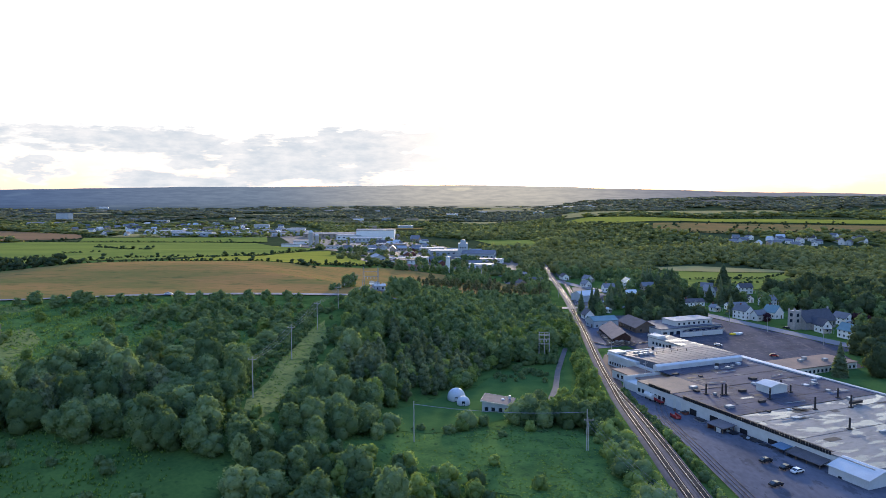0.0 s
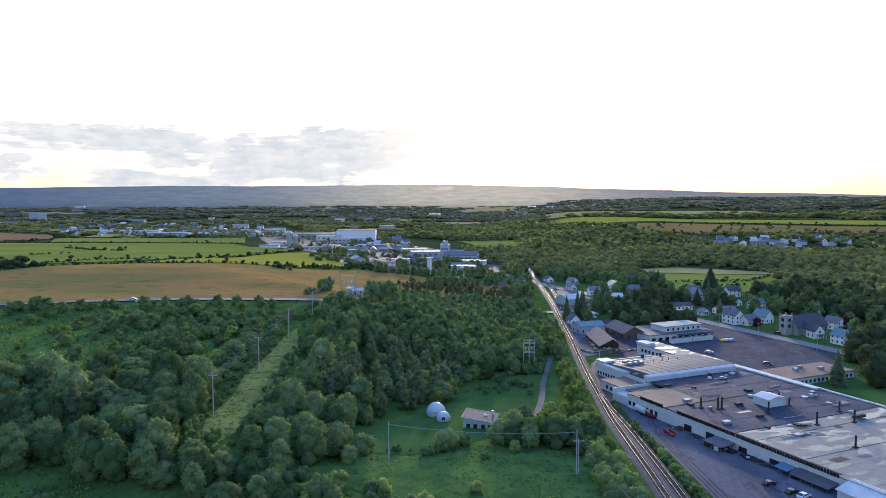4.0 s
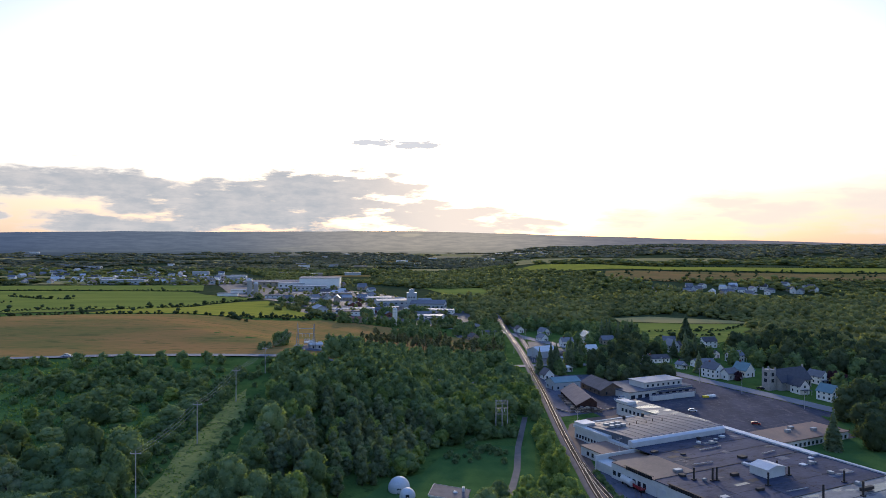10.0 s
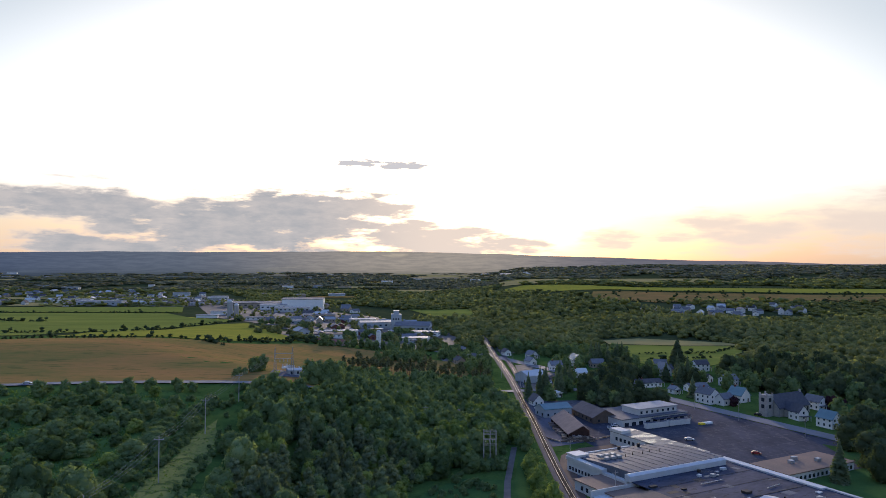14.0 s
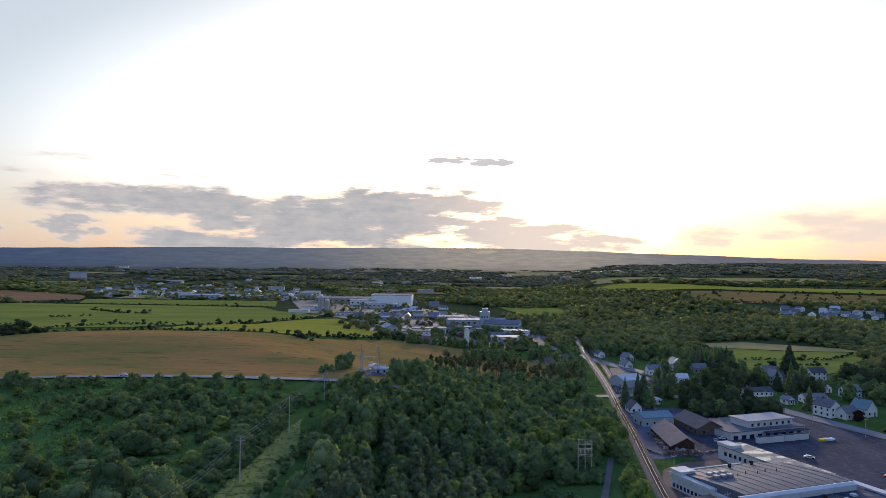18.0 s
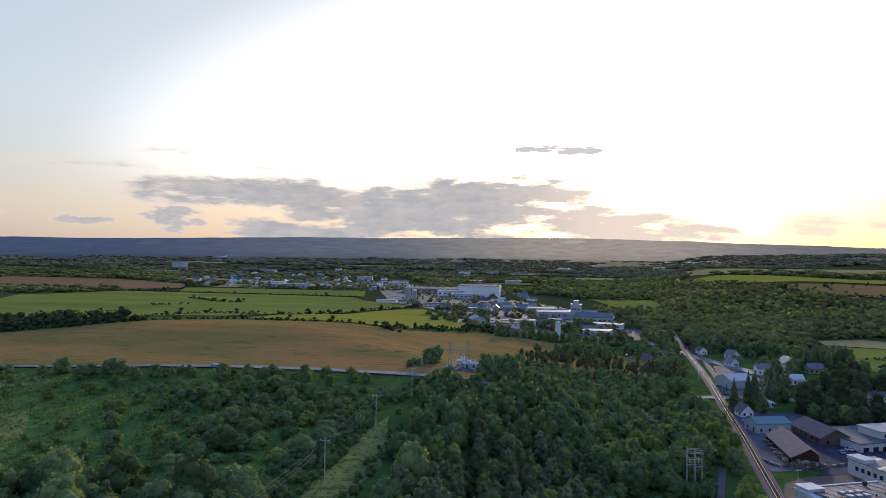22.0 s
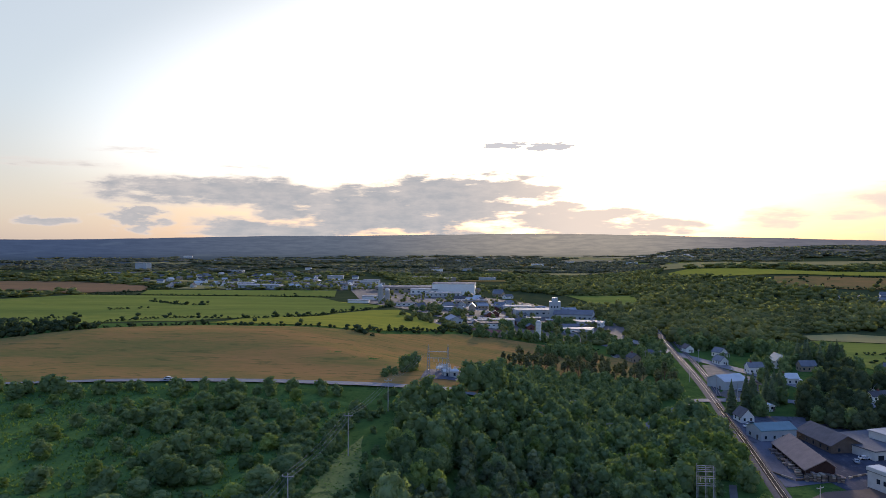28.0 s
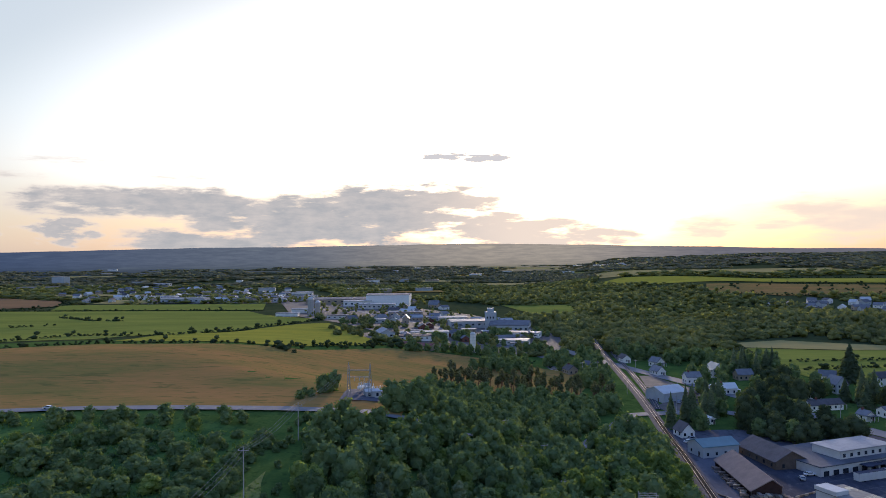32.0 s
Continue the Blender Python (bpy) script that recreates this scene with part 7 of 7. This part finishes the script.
tufts("meadow_grass", FRONT, 1800, 1, 0.4, "tall uneven grass and weeds in the meadow")
tufts("scrub_grass", [(-300, 230), (-300, 400), (-180, 420), (-84, 404), (-78, 300), (-78, 150), (-180, 150)], 15000, 2, 0.9, "tall uneven grass and weeds of the scrub")
tufts("thicket_grass", [(-60, 130), (-56, 215), (-10, 205), (14, 190), (40, 140)], 4000, 3, 0.8, "tall weeds at the foot of the thicket")
tufts("hay_tufts", [(-420, 405), (-290, 432), (-180, 452), (-90, 450), (-64, 535), (-48, 604), (40, 620), (30, 668), (-50, 694), (-98, 655), (-124, 614), (-250, 596), (-345, 516), (-420, 466)], 2200, 5, 0.45, "uneven tufts left in the mown hay field")
tufts("strip_grass", CORRIDOR, 500, 4, 0.4, "dry tufts in the cleared strip")
weeds = [(x, y, r_, r_ * 1.3) for x, y, r_ in ((p[0], p[1], rnd.uniform(0.5, 1.3)) for p in scatter([(-300, 250), (-300, 398), (-180, 418), (-84, 404), (-78, 300), (-90, 200), (-180, 180)], 4.6, 71, lambda p, r: free(p) and noise.noise(Vector((p[0] * 0.05, p[1] * 0.05, 3))) > r.uniform(-0.2, 0.5)))]
weeds += [(p[0], p[1], rnd.uniform(0.4, 0.9), rnd.uniform(0.6, 1.2)) for p in scatter([(-40, 232), (-10, 246), (20, 250), (48, 246), (54, 240), (6, 240), (-30, 228)], 2.6, 72, lambda p, r: r.random() < 0.75)]
HEDGES = [[(-274, 688), (-247, 700), (-228, 738), (-219, 812), (-200, 848), (-182, 915)], [(-430, 480), (-345, 527), (-303, 568), (-262, 610), (-222, 616), (-183, 617), (-153, 620), (-122, 590)], [(-137, 634), (-116, 664), (-86, 698), (-62, 716), (-39, 724), (10, 705), (40, 690)],
          [(-515, 972), (-436, 908), (-396, 906)], [(-560, 1080), (-435, 1075), (-397, 1078), (-348, 1075), (-300, 1072)], [(-650, 1080), (-640, 1200), (-720, 1300)], [(-690, 1085), (-560, 1082)], [(-377, 655), (-330, 690), (-276, 690)], [(470, 1310), (760, 1278), (1000, 1280)], [(330, 1235), (420, 1185), (720, 1195), (1000, 1188)], [(300, 1715), (480, 1445), (760, 1395), (1100, 1375)], [(222, 664), (290, 676)], [(224, 700), (300, 706), (338, 742)], [(-520, 700), (-460, 760)], [(-480, 830), (-440, 850)]]
rows = []
for line in HEDGES:
    for (x0, y0), (x1, y1) in zip(line, line[1:]):
        L = math.hypot(x1 - x0, y1 - y0)
        for i in range(int(L / 2.6)):
            if rnd.random() < 0.8:
                t = i / (L / 2.6)
                big = rnd.random() < 0.12
                r = rnd.uniform(1.4, 2.4) * (2.0 if big else 1)
                rows.append((x0 + (x1 - x0) * t + rnd.uniform(-2, 2), y0 + (y1 - y0) * t + rnd.uniform(-2, 2), r, r * rnd.uniform(1.2, 1.8)))
for x, y in ((-133, 615), (-129, 622), (-124, 641), (-116, 648), (-107, 660), (-104, 663), (-93, 676), (-89, 680), (-89, 697), (-76, 694), (-70, 697), (-58, 698)):
    rows.append((x, y, rnd.uniform(2.4, 4.0), rnd.uniform(5.5, 8.5)))
for p in scatter([(-480, 540), (-385, 506), (-332, 528), (-316, 560), (-345, 577), (-400, 566), (-480, 600)], 6.5, 73, lambda p, r: r.random() < 0.8):
    rows.append((p[0], p[1], rnd.uniform(2.6, 4.4), rnd.uniform(5, 9)))
for x, y, r, h in ((-326, 562, 7, 11), (-318, 560, 6, 9), (-334, 566, 6, 9), (-345, 560, 5, 7), (-420, 610, 8, 10), (-400, 600, 7, 9)):
    rows.append((x, y, r, h))
for p in scatter([(340, 1240), (420, 1190), (980, 1200), (990, 1265), (740, 1262), (470, 1296), (370, 1325)], 24, 68, lambda p, r: r.random() < 0.3):
    rows.append((p[0], p[1], rnd.uniform(2.5, 5), rnd.uniform(5, 10)))
woods("weed_clumps", weeds, "low dark weed and bramble clumps in rough grass", M_LEAF)
woods("hedgerow", rows, "dark straggling hedgerows and scrub between the fields", M_LEAFD)


def belt(poly, gap, seed, h=(6, 16), k=1.0):
    return [(x, y, gap * rnd.uniform(0.42, 0.8) * k, rnd.uniform(*h) * (0.75 + 0.5 * noise.noise(Vector((x * 0.006, y * 0.006, 5))))) for x, y in scatter(poly, gap, seed, lambda p, r: not in_fields(p) and (p[1] < 1250 or noise.noise(Vector((p[0] * 0.0035, p[1] * 0.007, 9))) > -0.2) and CLEAR_STREET(p) and CLEAR_RAIL(p) and CLEAR_ROAD(p))]


mid = belt([(105, 720), (90, 800), (60, 820), (70, 1000), (20, 1180), (330, 1230), (420, 1000), (300, 830), (215, 805), (210, 760), (150, 740)], 11.5, 51, (8, 19), 1.05)
mid += belt([(355, 760), (300, 655), (330, 480), (420, 420), (520, 700), (700, 1000), (420, 1000), (300, 830)], 11.5, 52, (8, 19), 1.05)
mid += belt([(-140, 720), (-20, 730), (50, 720), (60, 740), (-40, 745), (-100, 760)], 7, 53, (6, 11))
town_trees = [(p[0], p[1], rnd.uniform(2.6, 4.6), rnd.uniform(5, 9)) for p in scatter([(-140, 745), (-50, 730), (60, 730), (70, 830), (40, 940), (-20, 1040), (-110, 1130), (-250, 1250), (-240, 1000), (-160, 880)], 15, 66, lambda p, r: r.random() < 0.42)]
town_trees += [(p[0], p[1], rnd.uniform(3.5, 6), rnd.uniform(7, 12)) for p in scatter([(-560, 1225), (-340, 1215), (-180, 1240), (-100, 1140), (-60, 1200), (-300, 1320), (-420, 1480), (-640, 1490)], 19, 67, lambda p, r: r.random() < 0.5)]
mid += town_trees
mid += belt([(60, 740), (40, 900), (20, 1010), (60, 1000), (85, 820), (90, 760)], 8, 54)
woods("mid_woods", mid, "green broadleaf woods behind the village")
# pale fields and clearings scattered through the far valley
fr = random.Random(90)
for k in range(22):
    y = 1500 + 2100 * (k / 46) ** 1.15 + fr.uniform(-40, 40)
    x = fr.uniform(-0.62, 0.55) * y
    if x > 250 and y < 2500 or abs(x + 450) < 260 and y < 1750:
        continue
    w, d = fr.uniform(50, 170), fr.uniform(0.02, 0.045) * y
    poly = [(x - w + fr.uniform(-30, 30), y - d * 0.5), (x + w * 0.2, y - d * 0.6), (x + w + fr.uniform(-30, 30), y - d * 0.3), (x + w * 1.1, y + d * 0.5), (x - w * 0.1, y + d * 0.7), (x - w * 0.9, y + d * 0.4)]
    mt, lb = fr.choice(((M_STRAW, "pale tan"), (M_STRAW, "pale tan"), (M_HAY, "dull tawny")))
    drape("valley_field", poly, 45, 1.2, mt, lb + " field among far woods in the valley", "field")
    FIELDS.append(poly)
for k in range(26):
    y = fr.uniform(1500, 2900)
    x = fr.uniform(-0.52, 0.12) * y
    L = fr.uniform(14, 38)
    hall(x, y, fr.choice((90, 95, 100)), fr.uniform(9, 14), L, fr.uniform(4, 7), fr.choice((M_SIDING, M_BLUEW, M_TAN)), fr.choice((M_WHITEM, M_GRROOF, M_GRROOF)), "pale low building among far trees", name="far_building")
    FIELDS.append([(x - L * 0.6, y - 30), (x + L * 0.6, y - 30), (x + L * 0.6, y + 14), (x - L * 0.6, y + 14)])
for x, y, L in ((359, 2836, 50), (456, 2622, 60), (480, 2625, 30), (410, 2700, 40)):
    hall(x, y, 92, 18, L, 7, M_SIDING, M_WHITEM, "white farm building on the far upland", name="far_building")
for k in range(26):
    x = fr.uniform(-640, -300)
    y = fr.uniform(1260, 1520)
    hall(x, y, fr.choice((88, 92, 96)), fr.uniform(9, 15), fr.uniform(14, 46), fr.uniform(3.5, 6), fr.choice((M_SIDING, M_BLUEW, M_TAN)), fr.choice((M_WHITEM, M_GRROOF, M_WHITEM)), "low flat-roofed town building with a pale roof", wins=fr.choice((0, 6)))
for k in range(44):
    f = fr.random()
    x, y = -95 + 135 * fr.random(), 765 + 210 * f
    if abs(x - (60 - (y - 690) * 0.6)) < 12:
        continue
    hall(x, y, fr.choice((10, 15, 98, 104)), fr.uniform(6, 10), fr.uniform(8, 18), fr.uniform(3, 5), fr.choice((M_SIDING, M_BLUEW, M_TAN, M_REDB)), fr.choice((M_WHITEM, M_GRROOF, M_DKROOF, M_GRROOF)), "small town building between workshops", wins=4, pitch=fr.choice((0.06, 0.5, 0.6)))
far = belt([(330, 1230), (420, 1180), (700, 1000), (1000, 1190), (420, 1180)], 14, 55)
far += belt([(20, 1180), (-100, 1300), (-250, 1300), (-300, 1500), (200, 1600), (340, 1330), (330, 1230)], 12.5, 56)
far += belt([(-300, 1500), (-640, 2300), (200, 2700), (330, 1900), (200, 1600)], 16, 57, (9, 15))
far += belt([(330, 1900), (200, 2700), (900, 3300), (1900, 2300), (1300, 1300), (1100, 1390), (480, 1450), (300, 1720)], 28, 58, (10, 17))
far += belt([(700, 1000), (1000, 1190), (1300, 1300), (1500, 1100), (800, 600), (520, 700)], 17, 59)
far += belt([(-1300, 1430), (-720, 1300), (-560, 1500), (-420, 1700), (-640, 2300), (-1900, 2600), (-2000, 1700)], 28, 60, (9, 15))
far += belt([(-690, 1085), (-720, 1110), (-1100, 1140), (-1300, 1430), (-1500, 1200), (-900, 850)], 18, 61)
far += belt([(-650, 1210), (-340, 1222), (-420, 1480), (-720, 1480)], 24, 62, (7, 12))
far += belt([(-640, 2300), (-1900, 2600), (-2400, 3000), (-1500, 3600), (600, 3750), (900, 3300), (200, 2700)], 44, 63, (10, 16))
far += belt([(900, 3300), (600, 3750), (1800, 3400), (2800, 2500), (1900, 2300)], 42, 64, (10, 16))
far = [p for p in far if math.hypot(p[0], p[1] - 80) < 2950 or (math.degrees(math.atan2(p[0], p[1] - 80)) > 9 and math.hypot(p[0], p[1] - 80) < 3350)]
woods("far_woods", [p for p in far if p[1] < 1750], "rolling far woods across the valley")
woods("distant_woods", [p for p in far if p[1] >= 1750], "haze-paled distant woods reaching to the hills", M_HAZYLEAF)



# ---------------- clutter of the loading yard ----------------
yr = random.Random(64)


def dumpster(u, v, paint, label):
    th = thing("dumpster", label, "dumpster", FM @ pose(u, v, 0.3, 0, 0, yr.uniform(-8, 8)), "dumpsters in the loading yard")
    part("body", prism([(-0.8, 0.25), (0.8, 0.25), (1.0, 1.5), (-1.0, 1.35)], -1.0, 1.0), paint, th)
    part("lid", prism([(-1.05, 1.36), (1.05, 1.51), (1.05, 1.58), (-1.05, 1.43)], -1.04, 1.04), M_BLACK, th)
    for x in (-0.6, 0.6):
        for y in (-0.8, 0.8):
            part("caster", beam((x, y - 0.05, 0.12), (x, y + 0.05, 0.12), 0.12, None, 8), M_TYRE, th)


for v in (26, 29, 41, 43.5, 62):
    dumpster(-1.9, v, yr.choice((M_DARK, M_BLACK, M_REDB)), "dark steel dumpster against the factory wall")
for k in range(16):
    u, v = -yr.uniform(1.4, 4.2), yr.choice((12, 17, 30, 37, 44, 52, 63, 69)) + yr.uniform(-2, 2)
    th = thing("pallet_stack", "stack of weathered pallets and crates in the yard", "pallets", FM @ pose(u, v, 0.3, 0, 0, yr.uniform(0, 90)), "pallets in the loading yard")
    for i in range(yr.randrange(2, 7)):
        part("pallet", box(-0.6, 0.6, -0.5, 0.5, i * 0.2, i * 0.2 + 0.14), yr.choice((M_WOOD, M_TAN, M_WOOD)), th)
    if yr.random() < 0.5:
        part("crate", box(-0.5, 0.5, -0.45, 0.45, 1.4, 2.2, bevel=0.03) if i > 5 else box(-0.5, 0.5, -0.45, 0.45, i * 0.2 + 0.14, i * 0.2 + 0.95, bevel=0.03), yr.choice((M_SIDING, M_BLUEW, M_DKWALL)), th)
